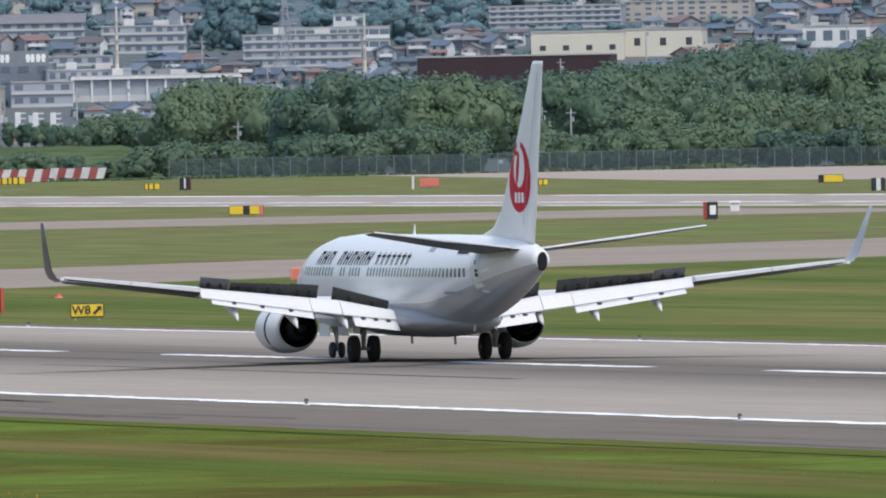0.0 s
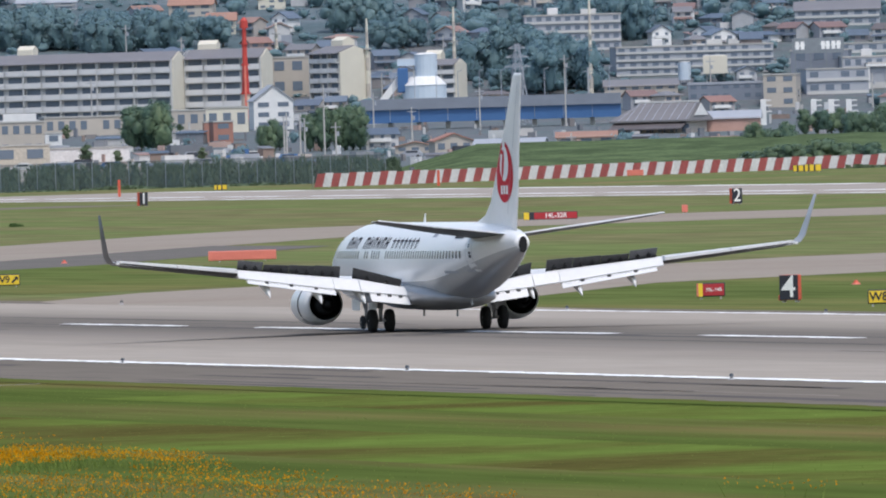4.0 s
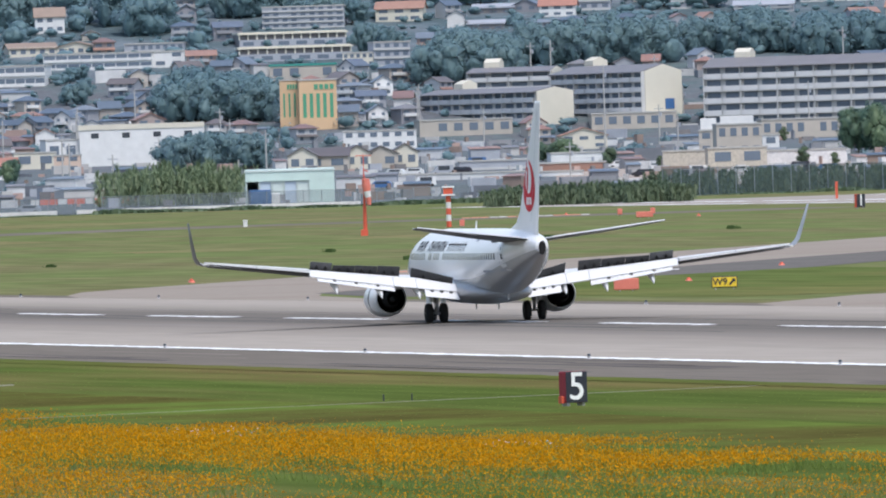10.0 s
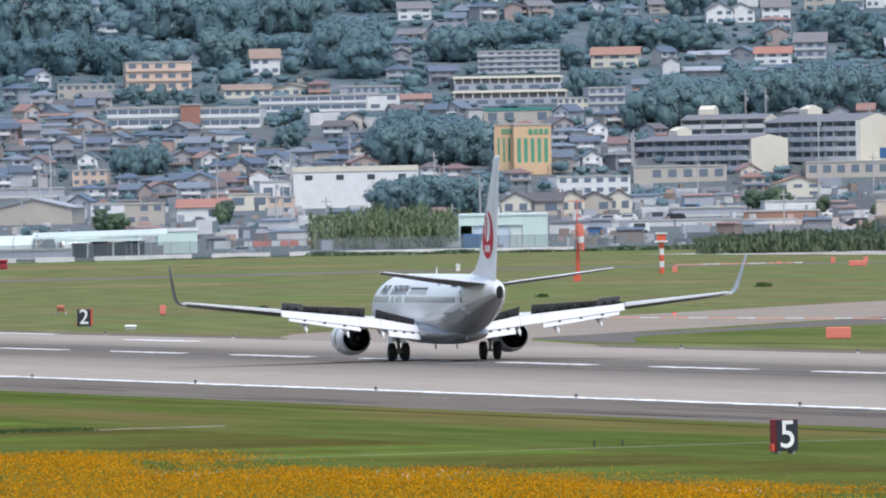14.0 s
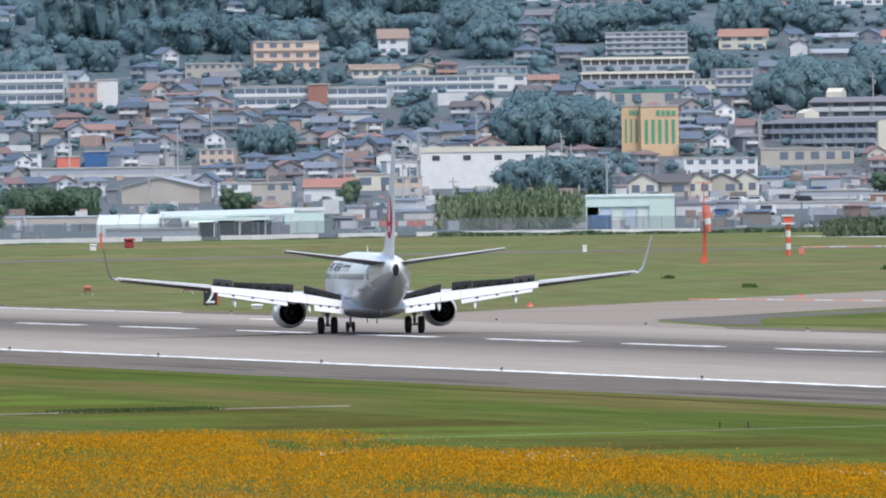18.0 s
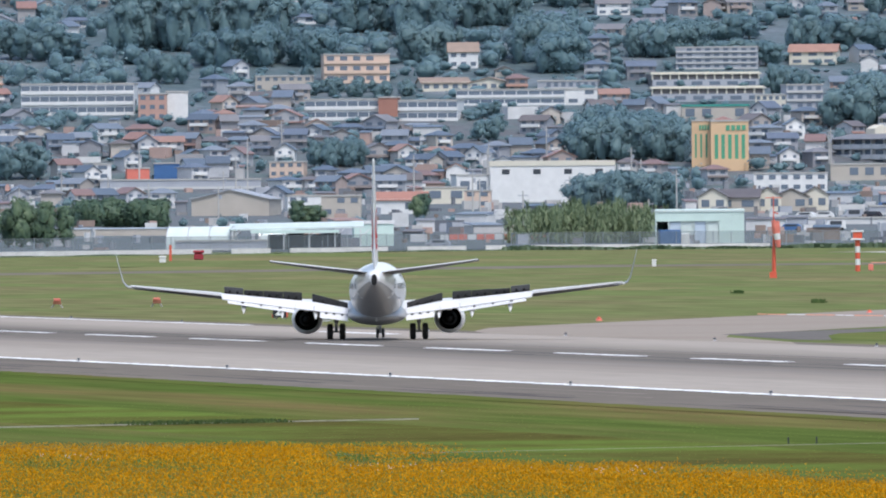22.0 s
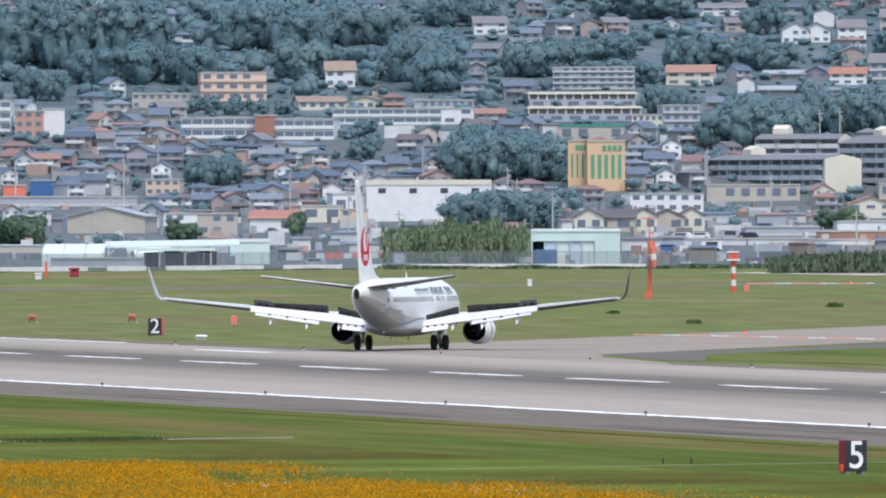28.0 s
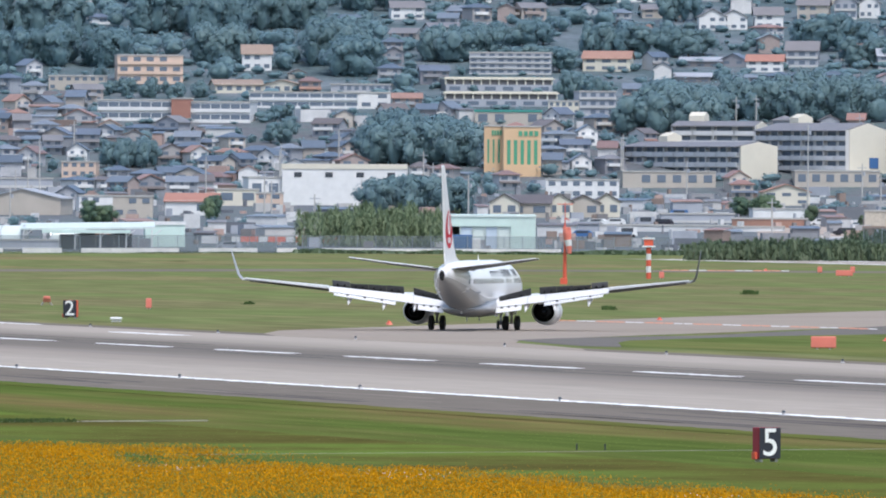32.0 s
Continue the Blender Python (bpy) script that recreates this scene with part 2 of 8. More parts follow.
M["white"] = mat("white_coating", (0.68, 0.68, 0.67), 0.6, var=0.1, scale=0.8)
M["bamboo"] = leaf_mat("bamboo_leaves", (0.15, 0.215, 0.115), (0.205, 0.26, 0.14), 0.3)
M["bark"] = mat("bark", (0.09, 0.07, 0.05), 0.95, var=0.3, scale=2.0)
M["leaf"] = leaf_mat("broad_leaves", (0.070, 0.134, 0.098), (0.140, 0.204, 0.108), 0.3, 0.12)
M["leaf_light"] = leaf_mat("light_leaves", (0.085, 0.13, 0.078), (0.125, 0.168, 0.092), 0.3)
# far leaves lifted and tinted blue: haze put into their colour
M["haze_leaf"] = leaf_mat("haze_blue_hillside_leaves", (0.112, 0.205, 0.236), (0.152, 0.242, 0.252), 0.35, 0.28)
M["dark_steel"] = mat("grey_steel_posts", (0.20, 0.225, 0.245), 0.8, var=0.15)
WALLS = [(0.50, 0.50, 0.50), (0.34, 0.33, 0.33), (0.62, 0.61, 0.60), (0.40, 0.36, 0.33), (0.30, 0.32, 0.35), (0.50, 0.45, 0.40),
         (0.38, 0.39, 0.41), (0.70, 0.70, 0.69), (0.34, 0.28, 0.26), (0.45, 0.46, 0.48), (0.26, 0.26, 0.28), (0.33, 0.34, 0.37)]
# tile colours; the slate ones pushed towards blue to imitate haze
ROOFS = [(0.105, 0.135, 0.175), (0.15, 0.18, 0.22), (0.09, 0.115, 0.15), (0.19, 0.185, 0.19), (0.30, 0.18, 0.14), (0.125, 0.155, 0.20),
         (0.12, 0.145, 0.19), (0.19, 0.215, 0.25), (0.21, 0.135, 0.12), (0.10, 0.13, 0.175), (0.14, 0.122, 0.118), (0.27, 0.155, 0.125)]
M["house_wall"] = mat("house_wall", (0.5, 0.5, 0.5), 0.7, var=0.12, scale=0.4, fine=2.0, random_ramp=WALLS)
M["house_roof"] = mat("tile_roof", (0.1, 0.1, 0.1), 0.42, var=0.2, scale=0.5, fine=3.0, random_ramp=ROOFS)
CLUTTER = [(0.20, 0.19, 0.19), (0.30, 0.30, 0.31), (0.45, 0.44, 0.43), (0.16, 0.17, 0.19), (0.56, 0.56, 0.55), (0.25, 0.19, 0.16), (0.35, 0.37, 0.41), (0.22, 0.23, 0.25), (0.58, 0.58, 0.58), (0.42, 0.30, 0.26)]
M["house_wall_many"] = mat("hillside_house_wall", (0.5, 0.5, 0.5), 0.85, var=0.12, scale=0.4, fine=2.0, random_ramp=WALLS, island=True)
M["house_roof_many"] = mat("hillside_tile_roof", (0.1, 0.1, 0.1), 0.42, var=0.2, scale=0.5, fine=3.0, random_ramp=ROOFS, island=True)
M["clutter"] = mat("sheds_and_walls", (0.3, 0.3, 0.3), 0.85, var=0.2, scale=0.4, random_ramp=CLUTTER, island=True)
M["clutter_one"] = mat("shed_wall", (0.3, 0.3, 0.3), 0.85, var=0.2, scale=0.4, random_ramp=CLUTTER)
M["cream"] = mat("cream_render", (0.62, 0.585, 0.49), 0.85, var=0.06, scale=0.3)
M["dusty_cream"] = mat("dusty_cream_render", (0.50, 0.455, 0.38), 0.9, var=0.3, scale=0.5, fine=2.0, second=(0.36, 0.33, 0.29), cover=0.6)
M["apt_grey"] = mat("grey_render", (0.50, 0.50, 0.49), 0.85, var=0.08, scale=0.3)
M["apt_rail"] = mat("balcony_front", (0.57, 0.57, 0.57), 0.8, var=0.1, scale=0.4)
M["brown_roof"] = mat("dark_brown_tiles", (0.12, 0.105, 0.105), 0.45, var=0.15, scale=0.4)
M["apt_roof"] = mat("brown_grey_roof", (0.19, 0.18, 0.185), 0.5, var=0.12, scale=0.3)
M["peach"] = mat("peach_render", (0.62, 0.43, 0.26), 0.8, var=0.06, scale=0.4)
M["pale_peach"] = mat("pale_peach_render", (0.60, 0.46, 0.37), 0.8, var=0.08, scale=0.4)
M["pink_brick"] = mat("pinkish_brick", (0.46, 0.29, 0.24), 0.85, var=0.12, scale=0.6)
M["tower_red"] = mat("deep_red_tower_paint", (0.50, 0.055, 0.04), 0.6, var=0.15, scale=0.6)
M["green_trim"] = mat("green_trim", (0.08, 0.30, 0.18), 0.6, var=0.1)
M["teal"] = mat("teal_cladding", (0.05, 0.26, 0.22), 0.6, var=0.1)
M["mint"] = mat("mint_sheet_metal", (0.56, 0.69, 0.63), 0.55, var=0.1, scale=0.3)
M["pale_film"] = mat("pale_green_film", (0.60, 0.67, 0.635), 0.5, var=0.12, scale=0.4)
M["brick"] = mat("red_brown_brick", (0.34, 0.17, 0.13), 0.85, var=0.12, scale=0.6)
M["tan_roof"] = mat("brown_tan_tiles", (0.27, 0.205, 0.165), 0.8, var=0.15, scale=0.5)
M["orange_roof"] = mat("terracotta_roof", (0.32, 0.185, 0.14), 0.8, var=0.15, scale=0.5)
M["blue"] = mat("blue_steel", (0.05, 0.13, 0.30), 0.5, var=0.1, scale=0.3)
M["grey_blue"] = mat("pale_blue_steel", (0.50, 0.58, 0.66), 0.5, var=0.08, scale=0.4)
M["brown"] = mat("dark_brown_cladding", (0.04, 0.022, 0.026), 0.8, var=0.15, scale=0.3)
M["tan"] = mat("tan_render", (0.44, 0.40, 0.35), 0.85, var=0.12, scale=0.3)
# grey cladding, cooled towards blue to imitate haze on far blocks
M["lavender"] = mat("grey_cladding", (0.34, 0.36, 0.40), 0.7, var=0.12, scale=0.3)
M["slate"] = mat("slate_grey_cladding", (0.19, 0.215, 0.26), 0.7, var=0.15, scale=0.3)
M["wire"] = mat("thin_wire_net", (0.17, 0.20, 0.22), 0.9, var=0.2, scale=0.3, alpha=0.42)
M["net"] = mat("dark_green_net", (0.075, 0.11, 0.115), 0.9, var=0.25, scale=0.3, alpha=0.5)
M["flower"] = leaf_mat("yellow_orange_petals", (0.58, 0.225, 0.004), (0.74, 0.41, 0.012), 0.0)
M["tuft"] = leaf_mat("dark_grass_tufts", (0.06, 0.10, 0.035), (0.09, 0.13, 0.045), 0.0)
M["blade"] = leaf_mat("grass_blades", (0.14, 0.20, 0.04), (0.19, 0.24, 0.06), 0.0)


# ---- mesh helpers ----
def mesh_of(name, verts, faces, material, smooth=False):
    me = bpy.data.meshes.new(name)
    me.from_pydata([tuple(v) for v in verts], [], faces)
    me.materials.append(material)
    if smooth:
        me.polygons.foreach_set("use_smooth", [True] * len(me.polygons))
    me.update()
    return me


class Soup:
    """Collects boxes, plates and rings into one mesh."""

    def __init__(self):
        self.v, self.f = [], []

    def add(self, verts, faces):
        o = len(self.v)
        self.v += [tuple(p) for p in verts]
        self.f += [tuple(i + o for i in q) for q in faces]
        return self

    def box(self, x0, x1, y0, y1, z0, z1, m=None, chamfer=0.0):
        c = chamfer
        if c:
            vs = []
            for z, e in ((z0, c), (z0 + c, 0), (z1 - c, 0), (z1, c)):
                vs += [(x0 + e, y0 + e, z), (x1 - e, y0 + e, z), (x1 - e, y1 - e, z), (x0 + e, y1 - e, z)]
            fs = [(3, 2, 1, 0), (12, 13, 14, 15)]
            for r in range(3):
                fs += [(r * 4 + i, r * 4 + (i + 1) % 4, r * 4 + 4 + (i + 1) % 4, r * 4 + 4 + i) for i in range(4)]
        else:
            vs = [(x0, y0, z0), (x1, y0, z0), (x1, y1, z0), (x0, y1, z0), (x0, y0, z1), (x1, y0, z1), (x1, y1, z1), (x0, y1, z1)]
            fs = [(3, 2, 1, 0), (4, 5, 6, 7), (0, 1, 5, 4), (1, 2, 6, 5), (2, 3, 7, 6), (3, 0, 4, 7)]
        if m is not None:
            vs = [m @ Vector(p) for p in vs]
        return self.add(vs, fs)

    def rings(self, rings, caps=True):
        n = len(rings[0])
        vs = [p for r in rings for p in r]
        fs = []
        for k in range(len(rings) - 1):
            fs += [(k * n + i, k * n + (i + 1) % n, (k + 1) * n + (i + 1) % n, (k + 1) * n + i) for i in range(n)]
        if caps:
            fs += [tuple(reversed(range(n))), tuple(range((len(rings) - 1) * n, len(rings) * n))]
        return self.add(vs, fs)

    def tube(self, p, q, r0, r1=None, n=8, caps=True):
        p, q = Vector(p), Vector(q)
        r1 = r0 if r1 is None else r1
        w = (q - p).normalized()
        u = w.orthogonal().normalized()
        v = w.cross(u)
        ring = lambda c, r: [c + (u * math.cos(2 * math.pi * i / n) + v * math.sin(2 * math.pi * i / n)) * r for i in range(n)]
        return self.rings([ring(p, r0), ring(q, r1)], caps)

    def mesh(self, name, material, smooth=False):
        return mesh_of(name, self.v, self.f, material, smooth)


def part(name, me, parent, label="", m=None):
    ob = new(name, me)
    ob.parent = parent
    if m is not None:
        ob.matrix_basis = m
    if label:
        ob["label"] = label
    return ob


def thing(name, label, category, m=None, group="", kind=""):
    ob = new(name)
    ob.empty_display_size = 0.5
    if m is not None:
        ob.matrix_basis = m
    return tagged(ob, label, category, group, kind)


def letters(text, size, material, name, parent, m, bold=0.018):
    cu = bpy.data.curves.new(name, "FONT")
    cu.offset = size * bold
    cu.body, cu.size, cu.extrude, cu.align_x, cu.align_y = text, size, 0.01, "CENTER", "CENTER"
    tmp = bpy.data.objects.new("tmp", cu)
    me = bpy.data.meshes.new_from_object(tmp)
    bpy.data.objects.remove(tmp)
    me.materials.clear()
    me.materials.append(material)
    return part(name, me, parent, "", m)


# ---- ground ----
LAND = ((3400, -0.00324), (3600, -0.0028), (4350, -0.0004), (4900, 0.0125), (6000, 0.04))


def rise(d):
    """Height of the land at d metres from the eye: flat field, then a hillside."""
    if d <= 3400:
        return 0.0
    for (d0, e0), (d1, e1) in zip(LAND, LAND[1:]):
        if d <= d1:
            return max(0.0, EYE.z + (e0 + (e1 - e0) * (d - d0) / (d1 - d0)) * d)
    return 0.0


def spot(az, d, dz=0.0):
    a = radians(az)
    return Vector((EYE.x + d * math.sin(a), EYE.y + d * math.cos(a), rise(d) + dz))


def facing(az, d, yaw=0.0, dz=0.0):
    """Pose on the land whose -Y side looks back along the line of sight, turned by yaw degrees."""
    return Matrix.Translation(spot(az, d, dz)) @ Matrix.Rotation(-radians(az) + radians(yaw), 4, "Z")


def yard(name, az0, az1, d0, d1, material, label):
    """A paved or bare plot that follows the land."""
    na, nd = 12, 6
    vs = [tuple(spot(az0 + (az1 - az0) * i / na, d0 + (d1 - d0) * j / nd, 0.12)) for i in range(na + 1) for j in range(nd + 1)]
    fs = [(i * (nd + 1) + j, (i + 1) * (nd + 1) + j, (i + 1) * (nd + 1) + j + 1, i * (nd + 1) + j + 1) for i in range(na) for j in range(nd)]
    tagged(new(name, mesh_of(name, vs, fs, material)), label, "yard", kind="structure")


def build_ground():
    azs = [-180, -120, -70, -40] + [i * 1.0 for i in range(-20, 46)] + [70, 110, 150]
    ds = [0.5, 30, 80, 150, 300, 450, 600, 800, 1100, 1500, 2000, 2600, 3100, 3400] + [3450 + 75 * i for i in range(21)]
    vs, fs, mi = [], [], []
    for d in ds:
        for a in azs:
            k = min(1.0, max(0.0, (a + 30) / 20)) * min(1.0, max(0.0, (70 - a) / 25))
            r = radians(a)
            hump = noise.noise(Vector((a * 0.35, d * 0.004, 0))) * 1.5 if d > 3500 else 0
            vs.append((EYE.x + d * math.sin(r), EYE.y + d * math.cos(r), (rise(d) + hump * 0) * k))
    n = len(azs)
    for i in range(len(ds) - 1):
        for j in range(n):
            fs.append((i * n + j, (i + 1) * n + j, (i + 1) * n + (j + 1) % n, i * n + (j + 1) % n))
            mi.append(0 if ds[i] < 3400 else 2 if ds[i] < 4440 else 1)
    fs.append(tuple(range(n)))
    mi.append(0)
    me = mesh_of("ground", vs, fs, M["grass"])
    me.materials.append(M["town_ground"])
    me.materials.append(M["lower_ground"])
    me.polygons.foreach_set("material_index", mi)
    me.validate()
    bm = bmesh.new()
    bm.from_mesh(me)
    bmesh.ops.recalc_face_normals(bm, faces=bm.faces)
    if sum(f.normal.z for f in bm.faces) < 0:
        bmesh.ops.reverse_faces(bm, faces=bm.faces)
    bm.to_mesh(me)
    bm.free()
    tagged(new("ground", me), "mown green airfield grass rising to a hillside", "ground", kind="structure")


CROWN = 0.28


def road_z(x):
    return 0.03 + (CROWN - 0.03) * max(0.0, 1 - abs(x) / 30)


def sheet(name, pts, z, material, label, category, kind="structure", depth=0.0, parent=None):
    """A flat polygon laid on the ground, given by its corners."""
    bm = bmesh.new()
    f = bm.faces.new([bm.verts.new((x, y, z)) for x, y in pts])
    bmesh.ops.triangulate(bm, faces=[f])
    bmesh.ops.recalc_face_normals(bm, faces=bm.faces)
    if sum(q.normal.z for q in bm.faces) < 0:
        bmesh.ops.reverse_faces(bm, faces=bm.faces)
    me = bpy.data.meshes.new(name)
    bm.to_mesh(me)
    bm.free()
    me.materials.append(material)
    return tagged(new(name, me), label, category, kind=kind)


def strip(name, xs, y0, y1, material, dz=0.0, label="", category="runway"):
    """A length of runway surface that follows the crown."""
    vs = [(x, y, road_z(x) + dz) for x in xs for y in (y0, y1)]
    fs = [(2 * i, 2 * i + 2, 2 * i + 3, 2 * i + 1) for i in range(len(xs) - 1)]
    return tagged(new(name, mesh_of(name, vs, fs, material)), label, category, kind="structure")


def build_airfield():
    strip("shoulder_near", [-45.5, -30], 200, 2350, M["shoulder"], -0.012, "dark weathered asphalt runway shoulder", "shoulder")
    strip("shoulder_far", [30, 34], 200, 2350, M["shoulder"], -0.012, "dark weathered asphalt runway shoulder", "shoulder")
    strip("runway", [-30, 0, 30], 200, 2350, M["asphalt"], 0, "grey asphalt runway, its middle lane darkened by tyre rubber")
    run = thing("runway_markings", "white painted runway stripes", "marking", kind="structure")
    wavy = random.Random(8)
    def stripe(x0, x1, y0, y1, step=1.5):
        """One painted stripe, its edges jittered to look like heat shimmer from the camera."""
        n = max(2, int((y1 - y0) / step))
        ws = (x1 - x0) * 0.2
        vs = []
        for i in range(n + 1):
            y = y0 + (y1 - y0) * i / n
            k = 0.45 if i in (0, n) and y1 - y0 < 60 else 0.0
            a, b_ = x0 + wavy.uniform(-ws, ws) + k * (x1 - x0) * 0.5, x1 + wavy.uniform(-ws, ws) - k * (x1 - x0) * 0.5
            for x in (a, (a + b_) / 2 if x0 * x1 >= 0 else 0.0, b_):
                vs.append((x, y, road_z(x) + 0.008))
        fs = [(3 * i + j, 3 * i + j + 1, 3 * i + j + 4, 3 * i + j + 3) for i in range(n) for j in (0, 1)]
        part("stripe", mesh_of("stripe", vs, fs, M["paint"]), run)
    for k in range(-14, 22):
        y = 1018.5 + 49.8 * k
        stripe(-0.5, 0.5, y, y + 31.3)
    for x in (-30.2, 30.2):
        for i in range(18):
            y = 200 + 118 * i
            if x > 0 and 8 <= i <= 11:
                continue
            hw = 0.56 if x < 0 else 0.45
            stripe(x - hw, x + hw, y, y + 118)
    for x in (9.5, 14.5, -9.5, -14.5):
        stripe(x - 1.2, x + 1.2, 1690, 1712)
    stripe(21.5, 22.9, 1497, 1531)
    # dark tyre streaks in the middle lane
    tr = random.Random(4)
    for k in range(46):
        x, y, ln, w = tr.gauss(0, 1) * 3.4 + tr.choice((-4.5, 0.5, 5)), tr.uniform(520, 1650), tr.uniform(40, 190), tr.uniform(0.25, 0.8)
        dx = tr.uniform(-0.8, 0.8)
        vs = [(x, y, road_z(x) + 0.004), (x + w, y, road_z(x + w) + 0.004), (x + w * 0.7 + dx, y + ln, road_z(x + w * 0.7 + dx) + 0.004), (x + w * 0.3 + dx, y + ln, road_z(x + w * 0.3 + dx) + 0.004)]
        tagged(new("tyre_mark", mesh_of("tyre_mark", vs, [(0, 1, 2, 3)], M["skid"])), "dark rubber tyre streak on the runway", "tyre mark", kind="structure")
    # streaks of dust and old tar along the near shoulder, and turf that has crept over its rim
    for k in range(60):
        x, y, ln, w = -31.5 - 13 * tr.random() ** 0.8, tr.uniform(560, 1350), tr.uniform(15, 70), tr.uniform(0.2, 1.1)
        dx = tr.uniform(-0.9, 0.9)
        pts = [(x, y, 0.0), (x + w, y + 2, 0.0), (x + w + dx, y + ln, 0.0), (x + dx + w * 0.4, y + ln + 2, 0.0)]
        vs = [(a, b_, road_z(a) - 0.006) for a, b_, _ in pts]
        pale = k % 3 == 0
        tagged(new("dust_streak" if pale else "tar_streak", mesh_of("streak", vs, [(0, 1, 2, 3)], M["shoulder_dust" if pale else "shoulder_tar"])), "pale dust streak on the asphalt shoulder" if pale else "dark tar streak on the asphalt shoulder", "stain", kind="structure")
    rim_x = [-44.6 + 0.9 * noise.noise(Vector((0.5, 0.021 * i, 2.0))) * 2 + tr.uniform(-0.25, 0.25) for i in range(640)]
    vs = [(x, 200 + 3.2 * i, 0.025) for i, q in enumerate(rim_x) for x in (-47.5, q)]
    tagged(new("grass_rim", mesh_of("grass_rim", vs, [(2 * i, 2 * i + 1, 2 * i + 3, 2 * i + 2) for i in range(639)], M["grass"])), "ragged rim of turf creeping over the shoulder", "grass", kind="structure")
    # exits
    sheet("taxiway_exit", [(30.2, 1100), (33, 1120), (36, 1165), (72, 1270), (102, 1311), (144, 1368), (172, 1392), (345, 1560), (345, 1710), (210, 1560), (154, 1483), (123, 1447), (92, 1391), (48, 1312), (33, 1270), (30.2, 1250)],
          0.023, M["taxi"], "grey asphalt taxiway curving off the runway", "taxiway")
    near = [(30.2, 1380), (33.5, 1400), (38, 1450), (43, 1476)] + [(43 + 0.342 * k, 1476 + 0.94 * k) for k in (30, 120, 300, 480)]
    far = [(30.2, 1505), (33.5, 1530), (40, 1562), (46, 1580)] + [(46 + 0.342 * k, 1580 + 0.94 * k) for k in (30, 120, 300, 400)]
    sheet("taxiway_exit", near + [(235, 1940), (345, 1935), (345, 2075), (262, 2078), (205, 2010)] + far[::-1],
          0.026, M["taxi"], "grey asphalt high-speed taxiway leaving the runway", "taxiway")
    rim = [(38.7, 1413), (46.2, 1455), (50.7, 1475), (56, 1488), (67, 1516), (75, 1533), (85, 1550), (100, 1580)]
    sheet("grass_island", rim + [(100, 1420), (60, 1340), (44, 1325), (42, 1343), (42.5, 1366), (41.5, 1397)], 0.028, M["runway_grass"], "green grass island between runway and taxiway", "grass")
    sheet("taxiway_apex", [(42, 1474), (48.4, 1492), (56.5, 1509), (65.8, 1526), (84, 1582), (104, 1646), (150, 1775), (150, 1725)] + rim[::-1] + [(37.4, 1421), (38.6, 1438), (41.4, 1466)], 0.03, M["dark_taxi"], "dark resurfaced asphalt wedge beside the taxiway", "taxiway")
    # faded orange and white guide dashes on the exits, set by bearing and distance to fit the camera's view
    def dashes(az0, az1, d0, d1, n, depth, z):
        for k in range(n):
            a0, a1 = radians(az0 + (az1 - az0) * k / n), radians(az0 + (az1 - az0) * (k + 0.9) / n)
            r0, r1 = d0 + (d1 - d0) * k / n, d0 + (d1 - d0) * (k + 0.9) / n
            pts = [(EYE.x + r * math.sin(a), r * math.cos(a)) for a, r in ((a0, r0), (a1, r1), (a1, r1 + depth), (a0, r0 + depth))]
            sheet("taxiway_line", pts, z, M["orange_line" if k % 5 < 3 else "worn_white"], "faded orange and white taxiway guide line", "marking")
    # the depths are stretched so that the dashes show from the camera
    dashes(10.29, 11.19, 1717, 1628, 34, 11.0, 0.036)
    dashes(10.60, 10.95, 2757, 2752, 14, 26.0, 0.03)
    tagged(new("runway_b", Soup().box(358, 430, 1500, 3140, -0.2, 0.03).mesh("runway_b", M["taxi_pale"])), "grey asphalt of the second parallel runway", "runway", kind="structure")
    wb = random.Random(14)
    # lines widened and jittered to fit the camera's view through heat shimmer
    def ragged_line(name, x, w, y0, y1, label):
        pts = [(x + wb.uniform(-0.2, 0.2) * w, y0 + (y1 - y0) * i / 12) for i in range(13)]
        pts += [(x + w + wb.uniform(-0.2, 0.2) * w, y1 - (y1 - y0) * i / 12) for i in range(13)]
        sheet(name, pts, 0.036, M["paint"], label, "marking")
    for x, w in ((361, 2.0), (424.5, 3.5)):
        for i in range(14):
            ragged_line("runway_b_line", x, w, 1500 + 117 * i, 1605 + 117 * i, "wavy white edge line of the second runway")
    for i in range(27):
        ragged_line("runway_b_mark", 380, 2.6, 1500 + 60 * i, 1548 + 60 * i, "white painted centre dash of the second runway")
    sheet("taxiway_far", [(565, 1500), (640, 1500), (700, 3390), (640, 3390), (545, 2800)], 0.02, M["sand"], "pale dusty concrete taxiway strip", "taxiway")
    sheet("service_road", [(60, 2545), (150, 2570), (200, 2612), (248, 2665), (330, 2668), (330, 2720), (244, 2718), (194, 2662), (146, 2618), (60, 2592)], 0.02, M["shoulder"], "narrow grey service road across the grass", "road")
    sheet("grass_strip", [(-80, 200), (-68, 200), (-68, 900), (-70, 1300), (-88, 1300), (-82, 900)], 0.004, M["brown_grass"], "dry brownish strip of rough grass", "grass")
    sheet("grass_strip", [(-53, 200), (-50, 200), (-48, 820), (-56, 820)], 0.004, M["brown_grass"], "dry brownish strip of rough grass", "grass")
    sheet("far_grass", [(34, 200), (358, 200), (358, 3140), (430, 3140), (430, 1500), (565, 1500), (545, 2800), (640, 3385), (60, 3385), (34, 2350)], 0.008, M["far_grass"], "drier olive-green airfield grass", "grass")
    sheet("runway_grass", [(34.2, 205), (345, 205), (345, 1560), (172, 1392), (144, 1368), (102, 1311), (72, 1270), (36, 1165), (34.2, 1120)], 0.012, M["runway_grass"], "green mown grass beside the runway", "grass")
